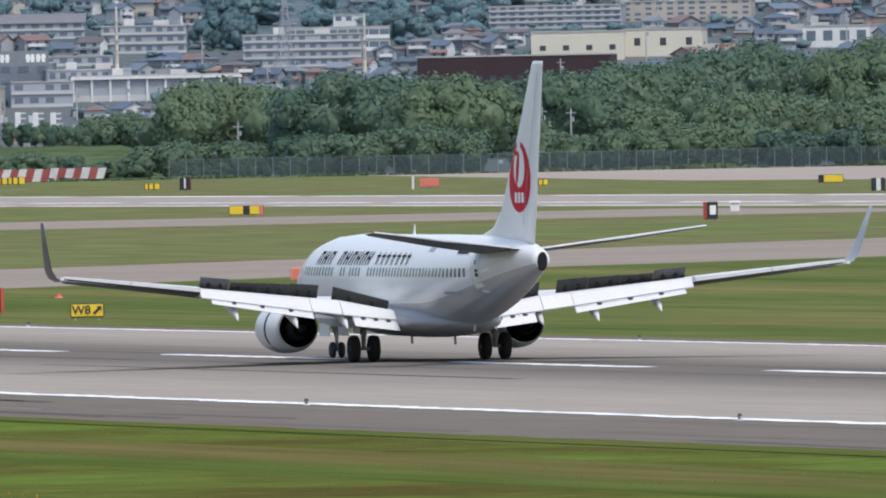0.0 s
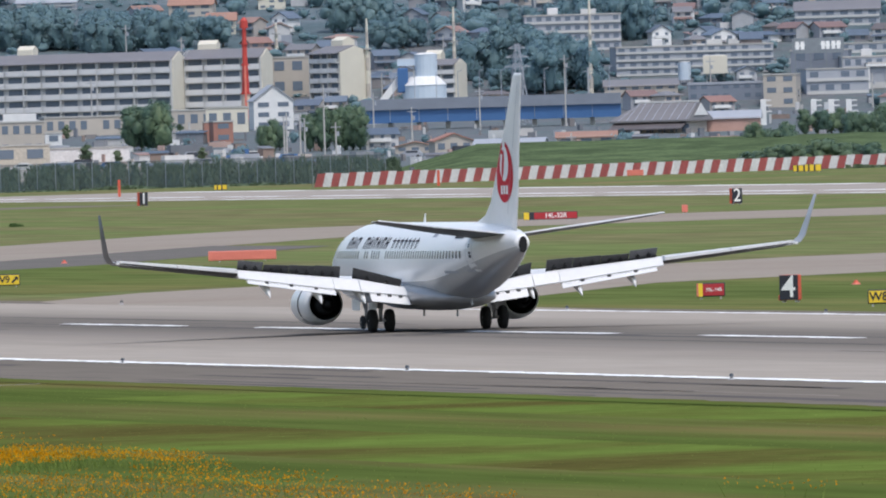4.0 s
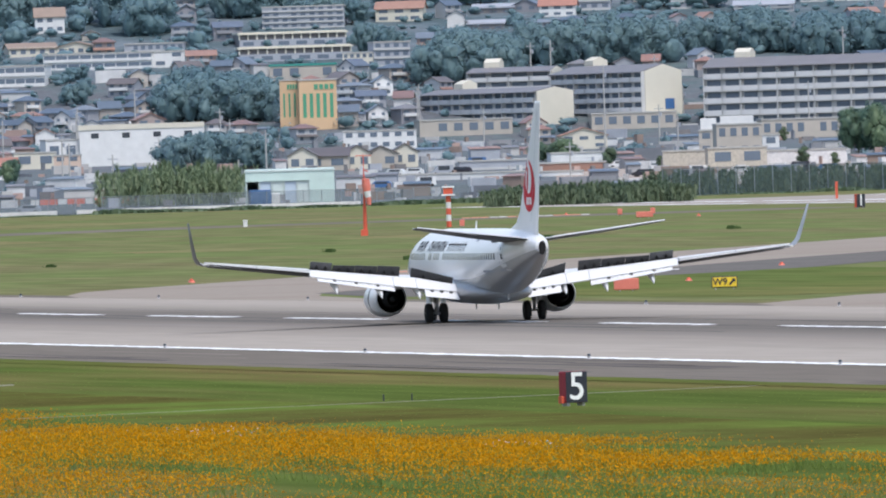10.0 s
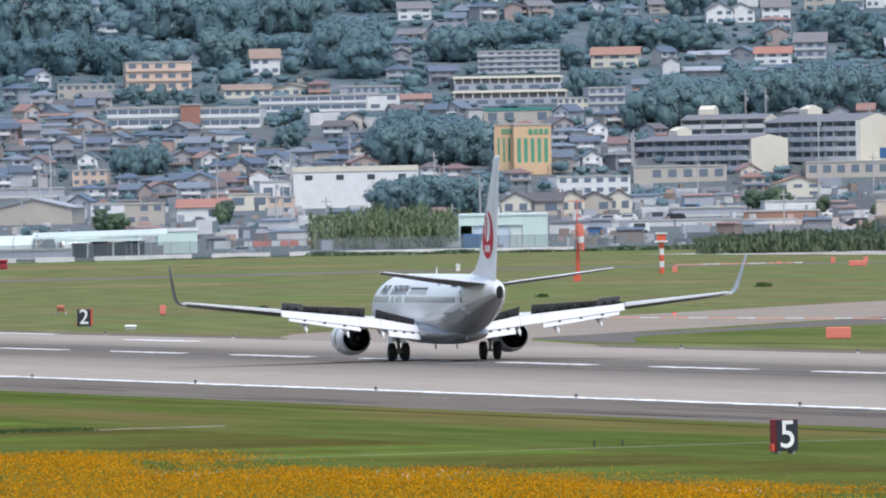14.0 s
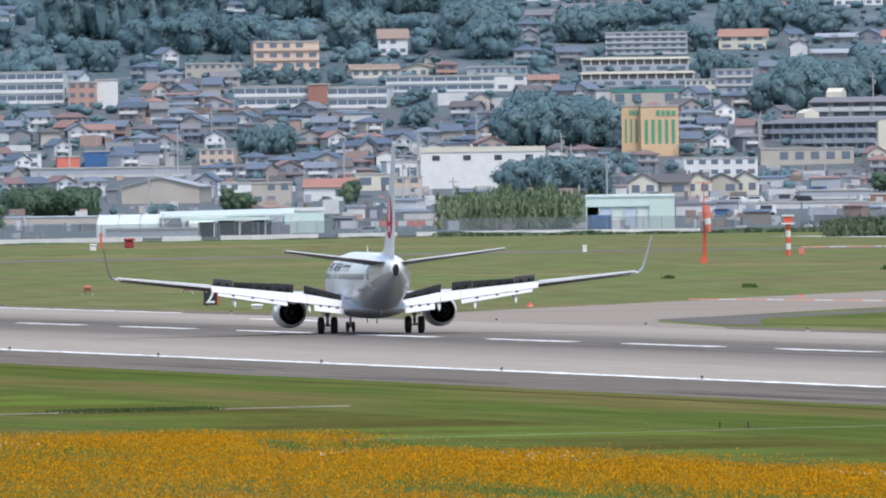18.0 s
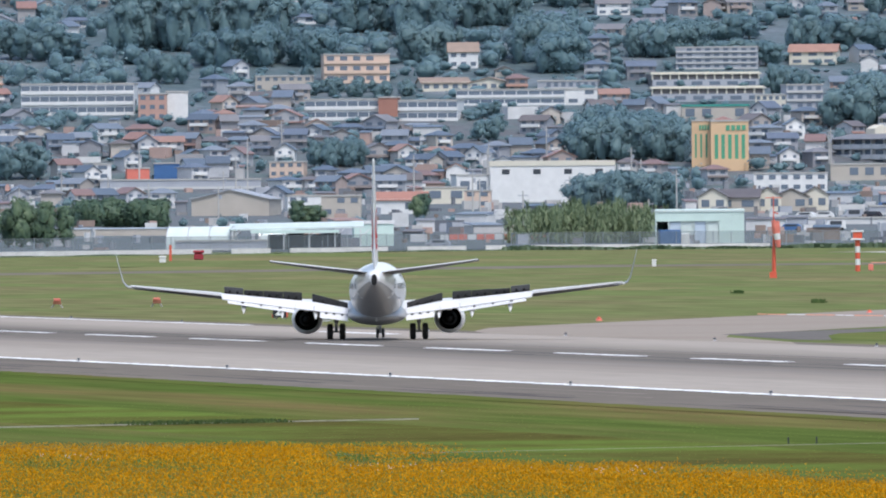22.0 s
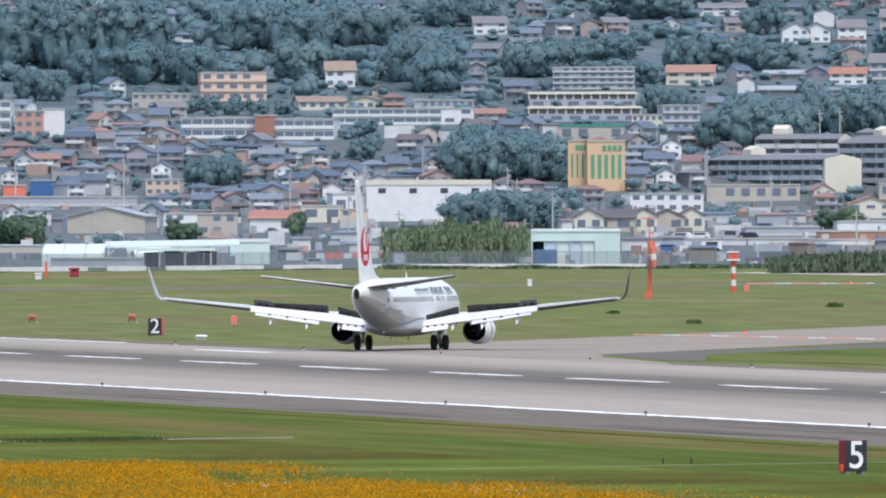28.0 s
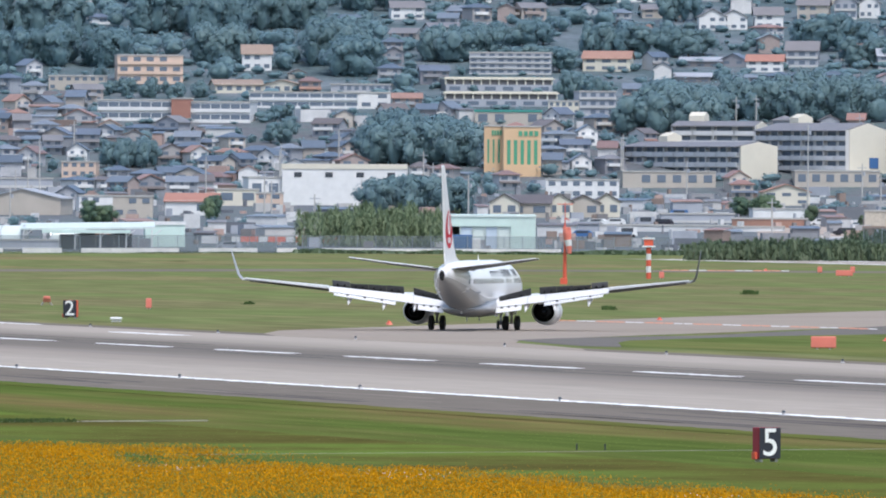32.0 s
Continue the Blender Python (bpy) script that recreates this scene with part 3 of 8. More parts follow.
    # dry tan patches in the far grass, ragged at the rim
    tp = random.Random(17)
    for az, d, ra, rd in ((8.9, 3080, 0.5, 60), (9.5, 2960, 0.35, 50), (10.1, 3140, 0.4, 60), (10.5, 2300, 0.25, 45), (9.2, 2450, 0.3, 50), (8.6, 2760, 0.3, 60),
                          (11.2, 2900, 0.4, 50), (10.35, 2880, 0.3, 40), (9.9, 2150, 0.25, 40), (13.2, 3050, 0.4, 40), (14.6, 3120, 0.5, 40), (12.3, 2900, 0.3, 40)):
        pts = []
        for k in range(18):
            t_ = 2 * math.pi * k / 18
            q = tp.uniform(0.65, 1.1)
            a_, r_ = radians(az + ra * q * math.cos(t_)), d + rd * q * math.sin(t_)
            pts.append((EYE.x + r_ * math.sin(a_), r_ * math.cos(a_)))
        if all(36 < x < 350 or 440 < x < 540 for x, y in pts):
            sheet("dry_patch", pts, 0.014, M["tan_grass"], "dry tan patch in the mown far grass", "grass")
    # drains
    for ax, ay, bx, by, w, lab in ((-95, 940, -64, 964, 0.2, "pale concrete drain edge half hidden in grass"), (-95, 836, -45, 873, 0.07, "thin pale concrete drain edge in grass")):
        d = Vector((bx - ax, by - ay)).normalized()
        nx, ny = -d.y * w, d.x * w
        me = Soup().rings([[(ax, ay, 0.0), (ax + nx, ay + ny, 0.0), (ax + nx, ay + ny, w * 0.3), (ax, ay, w * 0.3)], [(bx, by, 0.0), (bx + nx, by + ny, 0.0), (bx + nx, by + ny, w * 0.3), (bx, by, w * 0.3)]]).mesh("drain_edge", M["drain"])
        tagged(new("drain_edge", me), lab, "drain", kind="structure")


build_ground()
build_airfield()


# ---- airliner ----
def ellipse(y, zb, zt, hw, n=28):
    zc, hh = (zb + zt) / 2, (zt - zb) / 2
    return [(hw * math.cos(2 * math.pi * i / n), y, zc + hh * math.sin(2 * math.pi * i / n)) for i in range(n)]


FUSE = [(19.6, 2.75, 2.92, 0.09), (19.35, 2.42, 3.2, 0.4), (18.8, 2.05, 3.58, 0.8), (17.8, 1.72, 4.02, 1.16), (16.6, 1.48, 4.58, 1.48), (15.2, 1.35, 5.0, 1.7),
        (13.2, 1.3, 5.24, 1.84), (11, 1.3, 5.32, 1.88), (5, 1.3, 5.32, 1.88), (-1, 1.3, 5.32, 1.88), (-5, 1.34, 5.32, 1.88), (-7, 1.5, 5.31, 1.86), (-9, 1.78, 5.3, 1.78),
        (-11, 2.16, 5.28, 1.62), (-13, 2.62, 5.22, 1.38), (-15, 3.1, 5.12, 1.05), (-16.5, 3.45, 5.0, 0.77), (-17.6, 3.7, 4.86, 0.54), (-18.3, 3.86, 4.72, 0.4), (-18.6, 3.95, 4.62, 0.33)]


def skin(y):
    """Cross-section of the fuselage at y: bottom, top, half width."""
    for a, b in zip(FUSE, FUSE[1:]):
        if a[0] >= y >= b[0]:
            k = (a[0] - y) / (a[0] - b[0])
            return tuple(a[i] + (b[i] - a[i]) * k for i in (1, 2, 3))
    return FUSE[-1][1:]


def on_skin(y, z, side, off=0.0):
    zb, zt, hw = skin(y)
    s = max(-1, min(1, (z - (zb + zt) / 2) / ((zt - zb) / 2)))
    return Vector((side * (hw * math.sqrt(max(0, 1 - s * s)) + off), y, z))


def skin_patch(y0, y1, z0, z1, side, off, ny=3, nz=2, slant=0.0):
    """A patch of paint or glass that follows the fuselage skin."""
    vs = [on_skin(y0 + (y1 - y0) * i / ny + slant * (j / nz), z0 + (z1 - z0) * j / nz, side, off) for i in range(ny + 1) for j in range(nz + 1)]
    fs = [(i * (nz + 1) + j, (i + 1) * (nz + 1) + j, (i + 1) * (nz + 1) + j + 1, i * (nz + 1) + j + 1) for i in range(ny) for j in range(nz)]
    return vs, fs


FOIL = [(0.0, 0.0), (0.03, 0.35), (0.12, 0.62), (0.32, 0.75), (0.6, 0.55), (0.85, 0.22), (1.0, 0.03), (1.0, -0.03), (0.85, -0.12), (0.6, -0.3), (0.3, -0.42), (0.1, -0.36), (0.03, -0.22)]


def foil_ring(x, le, te, z, thick, vertical=False, trim=0.0):
    c = le - te
    if vertical:
        return [(v * thick, le - u * c, z) for u, v in FOIL[:7]] + [(-v * thick, le - u * c, z) for u, v in FOIL[6:0:-1]]
    return [(x, le - u * c, z + v * thick - trim * (1 - u) * c) for u, v in FOIL]


def lerp(a, b, k):
    return a + (b - a) * k


FIN = ((4.7, -8.3, -17.4, 0.18), (5.32, -9.2, -17.55, 0.2), (5.6, -11.0, -17.62, 0.26), (6.3, -12.4, -17.85, 0.27), (7.6, -13.55, -18.15, 0.24), (10, -15.7, -18.72, 0.18), (12.35, -17.6, -19.28, 0.11), (12.5, -17.85, -19.3, 0.08))


def fin_half(y, z):
    """Half thickness of the tail fin at a point of its side."""
    for a, b in zip(FIN, FIN[1:]):
        if a[0] <= z <= b[0]:
            k = (z - a[0]) / (b[0] - a[0])
            le, te, th = (lerp(a[i], b[i], k) for i in (1, 2, 3))
            u = min(1, max(0, (le - y) / (le - te)))
            for (u0, v0), (u1, v1) in zip(FOIL[:7], FOIL[1:7]):
                if u0 <= u <= u1:
                    return lerp(v0, v1, (u - u0) / (u1 - u0)) * th
    return 0.05


def wing_at(x):
    """Leading edge, trailing edge and height of the wing at distance x from the middle."""
    le = 4.6 - 0.515 * (x - 1.88) + max(0, 5.2 - x) * 0.35
    te = -2.2 - 0.05 * (x - 1.88) if x < 5.8 else lerp(-2.4, -4.75, (x - 5.8) / 11.2)
    z = 1.95 + 0.112 * (x - 1.0) if x > 1.0 else 1.95
    return le, te, z


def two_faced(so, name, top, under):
    """Wing-like mesh whose lower faces take a second colour that paints in their shade."""
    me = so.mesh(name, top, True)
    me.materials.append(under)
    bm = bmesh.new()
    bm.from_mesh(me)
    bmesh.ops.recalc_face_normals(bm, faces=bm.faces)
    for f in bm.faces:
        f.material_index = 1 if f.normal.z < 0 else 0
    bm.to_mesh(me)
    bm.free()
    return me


def build_airliner():
    plane = thing("airliner", "white twin-engine passenger jet with red tail disc, flaps and spoilers out", "aircraft")
    W_, G = M["fuselage"], M["wing_grey"]
    shell = Soup().rings([ellipse(*r) for r in FUSE]).mesh("fuselage", W_, True)
    shell.materials.append(M["under_shade"])
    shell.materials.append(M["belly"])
    # grey the lower faces in two steps to imitate shade towards the belly
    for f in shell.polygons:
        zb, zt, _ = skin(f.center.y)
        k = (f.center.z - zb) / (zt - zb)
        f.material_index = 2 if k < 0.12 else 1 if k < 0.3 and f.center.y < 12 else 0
    fus = part("fuselage", shell, plane, "glossy white painted fuselage, its lower part greyed to imitate shade")
    oval_ring = lambda y0, z0, rx, rz, slant: [(rx * math.cos(a * 0.3927), y0 + slant * math.sin(a * 0.3927), z0 + rz * math.sin(a * 0.3927)) for a in range(16)]
    part("exhaust", Soup().rings([oval_ring(-18.3, 4.22, 0.2, 0.38, -0.04), oval_ring(-18.68, 4.22, 0.21, 0.4, -0.04), oval_ring(-18.74, 4.22, 0.16, 0.33, -0.04)]).mesh("exhaust", M["dark"]), fus, "black auxiliary power outlet")
    # belly fairing
    rs = []
    for y, w, zb, zt in ((7.4, 0.7, 1.5, 1.7), (6.4, 1.6, 1.15, 2.2), (4.5, 2.02, 1.02, 2.5), (0, 2.08, 0.98, 2.6), (-3, 2.05, 1.0, 2.5), (-5, 1.85, 1.08, 2.3), (-6.6, 1.35, 1.3, 2.0), (-7.6, 0.6, 1.55, 1.75)):
        rs.append(ellipse(y, zb, zt, w, 20))
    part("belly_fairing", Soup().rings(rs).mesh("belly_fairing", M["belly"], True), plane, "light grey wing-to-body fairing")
    # windows and doors
    for side in (-1, 1):
        ys = [14.2 - 0.508 * i for i in range(52)]
        for i, y in enumerate(ys):
            if i in (11, 12, 15, 20, 21) or y < -12:
                continue
            vs, fs = skin_patch(y - 0.105, y + 0.105, 3.58, 3.95, side, 0.012, 1, 2)
            part("window", mesh_of("window", vs, fs, M["glass_dark"]), fus)
        for y, w, z0, z1 in ((15.3, 0.9, 2.55, 4.45), (-12.9, 0.76, 2.95, 4.6)):
            vs, fs = skin_patch(y - w / 2, y + w / 2, z0, z1, side, 0.01, 2, 6)
            d = part("door", mesh_of("door", vs, fs, M["fuselage"]), fus)
            for a, b, c, e in ((y - w / 2 - 0.05, y - w / 2, z0, z1), (y + w / 2, y + w / 2 + 0.05, z0, z1), (y - w / 2, y + w / 2, z1, z1 + 0.05), (y - w / 2, y + w / 2, z0 - 0.05, z0)):
                vs, fs = skin_patch(a, b, c, e, side, 0.014, 1, 5)
                part("seam", mesh_of("seam", vs, fs, M["wing_grey"]), d)
            vs, fs = skin_patch(y - 0.1, y + 0.1, z0 + 1.15, z0 + 1.35, side, 0.016, 1, 1)
            part("door_window", mesh_of("door_window", vs, fs, M["glass_dark"]), d)
        # airline name and slogan as plain slanted bars, registration as bars
        for i in range(10):
            if i == 3:
                continue
            y = 12.2 - 0.92 * i
            for a, b, c, e in ((0, 0.16, 4.06, 4.62), (0.44, 0.6, 4.06, 4.62), (0.16, 0.44, 4.28 if i % 2 else 4.5, 4.4 if i % 2 else 4.62)):
                o = -0.2 * ((c - 4.06) / 0.56)
                vs, fs = skin_patch(y - a + o, y - b + o, c, e, side, 0.014, 1, 4, -0.2 * (e - c) / 0.56)
                part("name_bar", mesh_of("name_bar", vs, fs, M["livery_dark"]), fus)
        for i in range(7):
            y = 2.4 - 0.84 * i
            for (a, b, c, e) in ((0, 0.62, 4.4, 4.49), (0.22, 0.32, 4.06, 4.6), (0.45, 0.53, 4.08, 4.4)):
                vs, fs = skin_patch(y - a, y - b, c, e, side, 0.014, 2, 2)
                part("slogan_bar", mesh_of("slogan_bar", vs, fs, M["livery_dark"]), fus)
        for (y, z, w, h) in ((-5.6, 4.62, 0.9, 0.18), (-10.2, 4.55, 1.5, 0.22), (-9.0, 2.85, 1.9, 0.12), (-12.0, 2.9, 0.8, 0.14), (-12.9, 3.6, 0.3, 0.3)):
            vs, fs = skin_patch(y, y - w, z, z + h, side, 0.014, 3, 1)
            part("marking_bar", mesh_of("marking_bar", vs, fs, M["livery_dark"] if h > 0.2 else M["lavender"]), fus)
    for y, h in ((2.4, 0.45),):
        part("aerial", Soup().rings([[(-0.03, y, 5.28), (0.03, y, 5.28), (0.03, y - 0.35, 5.28), (-0.03, y - 0.35, 5.28)],
                                     [(-0.01, y - 0.3, 5.3 + h), (0.01, y - 0.3, 5.3 + h), (0.01, y - 0.42, 5.3 + h), (-0.01, y - 0.42, 5.3 + h)]]).mesh("aerial", W_), fus)
    for y in (3, -4.2, -7.4):
        zb = skin(y)[0] if y < -5 else 1.0
        part("drain_mast", Soup().box(-0.03, 0.03, y - 0.2, y, zb - 0.3, zb + 0.1).mesh("drain_mast", G), fus)
    # fin
    secs = []
    for z, le, te, th in FIN:
        secs.append(foil_ring(0, le, te, z, th, True))
    fin = part("fin", Soup().rings(secs).mesh("fin", W_, True), plane, "tall white swept tail fin")
    # rudder hinge line and tail disc, on both sides
    for side in (-1, 1):
        vs = [(side * 0.165, -16.25, 5.7), (side * 0.165, -16.3, 5.7), (side * 0.09, -18.73, 12.0), (side * 0.09, -18.68, 12.0)]
        part("rudder_seam", mesh_of("rudder_seam", vs, [(0, 1, 2, 3)], M["lavender"]), fin)
        cy, cz, r = -15.75, 7.72, 1.48
        def disc(fn, name, m_, off, n=40, rings=6):
            """A painted shape on the fin: fn gives its outline point at an angle, about its own centre."""
            vs_, fs_ = [], []
            for a in range(rings + 1):
                for i_ in range(n):
                    oy, oz, y_, z_ = fn(2 * math.pi * i_ / n)
                    k_ = 0.04 + 0.96 * a / rings
                    yy, zz = oy + (y_ - oy) * k_, oz + (z_ - oz) * k_
                    vs_.append((side * (fin_half(yy, zz) + off), yy, zz))
            for a in range(rings):
                fs_ += [(a * n + i_, a * n + (i_ + 1) % n, (a + 1) * n + (i_ + 1) % n, (a + 1) * n + i_) for i_ in range(n)]
            fs_.append(tuple(range(n)))
            return part(name, mesh_of(name, vs_, fs_, m_), fin)
        def oval(y0, z0, ry, rz, lean=0.0):
            return lambda a: (y0, z0, y0 + ry * math.cos(a) + lean * rz * math.sin(a), z0 + rz * math.sin(a))
        def bar(y0, z0, wy, hz):
            def f_(a):
                c_, s_ = math.cos(a), math.sin(a)
                k_ = 1 / max(abs(c_), abs(s_))
                return (y0, z0, y0 + wy / 2 * c_ * k_, z0 + hz / 2 * s_ * k_)
            return f_
        disc(oval(cy, cz, r * 1.04, r), "tail_disc", M["livery_red"], 0.012)
        disc(oval(cy - 0.05, cz + 0.42, 0.78, 0.86), "tail_disc_inner", W_, 0.018)
        disc(oval(cy + 0.12, cz + 0.35, 0.2, 0.72, -0.25), "tail_disc_neck", M["livery_red"], 0.024, 24, 3)
        disc(oval(cy + 0.38, cz + 0.98, 0.32, 0.12, 0.4), "tail_disc_head", M["livery_red"], 0.026, 20, 3)
        disc(oval(cy - 0.05, cz + 1.35, 0.3, 0.2), "tail_disc_gap", W_, 0.02, 20, 3)
        for k in range(3):
            disc(bar(cy - 0.45 + 0.45 * k, cz - 0.86, 0.32, 0.42), "tail_bar", W_, 0.02, 16, 2)
    for side in (-1, 1):
        # tailplane
        secs = []
        for x, le, te, z, th in ((0.3, -12.1, -16.9, 4.72, 0.3), (1.0, -12.5, -17.05, 4.78, 0.28), (4, -14.6, -17.75, 5.12, 0.2), (6.9, -16.7, -18.45, 5.5, 0.11), (7.17, -17.2, -18.5, 5.54, 0.06)):
            secs.append(foil_ring(side * x, le, te, z, th * 0.62, False, 0.05))
        st = part("tailplane", two_faced(Soup().rings(secs), "tailplane", M["flap_white"], M["tailplane"]), plane, "white horizontal tailplane, shade painted into its underside")
        part("tailplane_edge", Soup().rings([[(side * 0.9, -16.95, 4.76), (side * 0.9, -16.95, 4.85), (side * 0.9, -17.12, 4.79)], [(side * 7.1, -18.4, 5.52), (side * 7.1, -18.4, 5.59), (side * 7.1, -18.56, 5.54)]]).mesh("tailplane_edge", M["flap_white"]), st)
        # wing
        secs = []
        for x, th in ((0.8, 0.95), (1.88, 0.85), (5.8, 0.5), (10.9, 0.3), (16.6, 0.14), (17.0, 0.12)):
            le, te, z = wing_at(x)
            if x < 11.1:
                te += 0.75
            secs.append(foil_ring(side * x, le, te, z, th))
        wing = part("wing", two_faced(Soup().rings(secs), "wing", M["flap_white"], M["wing_shade"]), plane, "pale swept wing, shade painted into its underside")
        # outboard trailing edge, aileron
        for x0, x1, nm in ((10.75, 13.9, "aileron"), (13.95, 16.95, "wing_edge")):
            r = []
            for x in (x0, x1):
                le, te, z = wing_at(x)
                k = lerp(1.0, 0.6, (x - 10.75) / 6.2)
                r.append([(side * x, te + 0.55, z + 0.31 * k), (side * x, te - 0.02, z + 0.08 + 0.16 * k), (side * x, te - 0.02, z + 0.08), (side * x, te + 0.55, z + 0.05)])
            part(nm, Soup().rings(r).mesh(nm, M["flap_white"]), wing)
        # lower wing skin behind the edge, its shade put in as a dark colour
        r = []
        for x in (10.75, 16.7):
            le, te, z = wing_at(x)
            k = lerp(1.0, 0.7, (x - 10.75) / 6.2)
            r.append([(side * x, te + 0.0, z + 0.076), (side * x, te + 0.4, z - 0.06 * k), (side * x, te + 1.2, z - 0.15 * k), (side * x, te + 1.3, z + 0.0)])
        part("wing_underside", Soup().rings(r).mesh("wing_underside", M["spoiler"]), wing, "lower wing skin, darkened to imitate shade")
        # flaps in two elements: drop of the main panel and of the panel behind it, at both ends
        for x0, x1, nm, drop, aft in ((2.0, 4.35, "inboard_flap", (0.28, 0.28), (0.42, 0.40)), (4.38, 5.68, "middle_flap", (0.27, 0.26), None), (5.7, 10.7, "outboard_flap", (0.26, 0.13), (0.27, 0.20))):
            r, r2 = [], []
            ends = [(x0, x0), (x1, x1 - 0.4 if aft else x1)]
            for i, (x, xa) in enumerate(ends):
                le, te, z = wing_at(x)
                ln = lerp(0.8, 0.5, (x - 2) / 8.7)
                y0 = te + 0.6
                top = 0.12 if x < 2.5 else lerp(0.33, 0.26, (x - 4) / 6.7)
                r.append([(side * x, y0 + 0.2, z + top), (side * x, y0 - 0.2 * ln, z + top * 0.8), (side * x, y0 - ln, z - drop[i]), (side * x, y0 - ln * 0.97, z - drop[i] - 0.05), (side * x, y0 - 0.05, z - drop[i] * 0.6 - 0.06)])
                if aft:
                    y1, z1 = y0 - ln * 0.98, z - drop[i] - 0.05
                    if i:
                        z1 -= 0.112 * 0.32
                    r2.append([(side * xa, y1 + 0.08, z1), (side * xa, y1 - 0.1, z1 - 0.03), (side * xa, y1 - 0.1 - aft[i], z1 - aft[i]), (side * xa, y1 - 0.04 - aft[i], z1 - aft[i] - 0.015), (side * xa, y1, z1 - aft[i] * 0.5)])
            fl = part(nm, Soup().rings(r).mesh(nm, M["flap_white"]), wing, "white lowered flap")
            if aft:
                # solid dark bar stands in for the shade inside the slot
                gap = [[(q[1][0], q[1][1] + 0.16, q[1][2] + 0.03), (q[1][0], q[1][1] - 0.02, q[1][2] - 0.01), (q[1][0], q[1][1] - 0.02, q[1][2] - 0.045), (q[1][0], q[1][1] + 0.16, q[1][2] - 0.03)] for q in r2]
                part("flap_gap", Soup().rings(gap).mesh("flap_gap", M["spoiler"]), fl, "dark bar imitating shade in the slot between flap panels")
                part("aft_flap", Soup().rings(r2).mesh("aft_flap", M["flap_white"]), fl)
                # hinge blocks in the slot
                for k in (0.22, 0.5, 0.78):
                    p, q = Vector(r2[0][1]), Vector(r2[1][1])
                    c = p.lerp(q, k)
                    part("hinge_block", Soup().box(c.x - 0.09, c.x + 0.09, c.y - 0.1, c.y + 0.1, c.z - 0.08, c.z + 0.05, None, 0.02).mesh("hinge_block", M["spoiler"]), fl)
        # raised spoilers: foot and top above the trailing edge at both ends
        for x0, x1, foot, crest, paint in ((2.05, 4.5, (0.10, 0.35), (0.50, 0.88), "spoiler"), (5.2, 6.5, (0.33, 0.34), (0.88, 0.83), "spoiler"), (6.52, 7.85, (0.34, 0.35), (0.80, 0.74), "spoiler"),
                                           (7.87, 9.2, (0.35, 0.36), (0.72, 0.64), "spoiler"), (9.24, 10.55, (0.34, 0.35), (0.76, 0.74), "spoiler_grey")):
            r = []
            for i, x in enumerate((x0, x1)):
                le, te, z = wing_at(x)
                y0 = te + (1.35 if x < 5 else 1.1)
                r.append([(side * x, y0, z + foot[i] - 0.1), (side * x, y0 + 0.05, z + foot[i] - 0.1), (side * x, y0 - 0.33, z + crest[i]), (side * x, y0 - 0.38, z + crest[i] - 0.01)])
            sp = part("spoiler", Soup().rings(r).mesh("spoiler", M[paint]), wing, "raised dark spoiler panel")
            # solid black bar put where the gap below the panel is shaded
            part("hinge_line", Soup().rings([[(q[0][0], q[0][1] - 0.2, q[0][2] + 0.03), (q[0][0], q[0][1] + 0.02, q[0][2] + 0.03), (q[0][0], q[0][1] + 0.02, q[0][2] + 0.1), (q[0][0], q[0][1] - 0.2, q[0][2] + 0.1)] for q in r]).mesh("hinge_line", M["dark"]), sp, "black bar imitating shade in the hinge gap under the spoiler")
            for k in (0.3, 0.7):
                p, q = Vector(r[0][0]).lerp(Vector(r[1][0]), k), Vector(r[0][3]).lerp(Vector(r[1][3]), k)
                part("actuator", Soup().tube(p + Vector((0, -0.12, 0.1)), p.lerp(q, 0.6) + Vector((0, -0.02, 0)), 0.035, n=6).mesh("actuator", M["dark"]), sp)
                c = p.lerp(q, 0.35)
                part("bracket", Soup().box(c.x - 0.1, c.x + 0.1, c.y - 0.1, c.y - 0.02, c.z - 0.05, c.z + 0.05, None, 0.02).mesh("bracket", M["dark"]), sp)
        # flap track fairings
        for x, ln, low in ((4.25, 2.3, -0.86), (6.55, 2.6, -1.03), (9.2, 2.35, -0.97)):
            le, te, z = wing_at(x)
            rr = []
            for k, w, dz in ((0.0, 0.03, 0.17), (0.25, 0.17, 0.3), (0.6, 0.19, 0.48), (0.85, 0.12, 0.75), (1.0, 0.025, 1.0)):
                yy = te + 1.9 - ln * k
                rr.append([(side * x + w * math.cos(a * math.pi / 4), yy, z + dz * low + w * 1.4 * math.sin(a * math.pi / 4)) for a in range(8)])
            part("flap_fairing", Soup().rings(rr).mesh("flap_fairing", M["flap_white"], True), wing, "white canoe-shaped flap track fairing")
        # winglet
        rr = []
        le, te, z = wing_at(17.0)
        for k, dx, dz, c, th in ((0, 0.0, 0.0, 1.6, 0.16), (1, 0.28, 0.1, 1.5, 0.11), (2, 0.5, 0.42, 1.3, 0.075), (3, 0.7, 1.2, 1.0, 0.05), (4, 0.98, 2.42, 0.5, 0.024)):
            a = min(1, k / 2.0) * math.radians(78)
            yl = -3.15 - dz * 0.55 - dx * 0.5
            rr.append([(side * (17.0 + dx - v * th * math.sin(a)), yl - u * c, z + dz + v * th * math.cos(a)) for u, v in FOIL])
        wl = Soup().rings(rr).mesh("winglet", M["winglet"], True)
        wl.materials.append(M["winglet_dark"])
        bm = bmesh.new()
        bm.from_mesh(wl)
        bmesh.ops.recalc_face_normals(bm, faces=bm.faces)
        for f in bm.faces:
            f.material_index = 1 if f.normal.x * side > 0 else 0
        bm.to_mesh(wl)
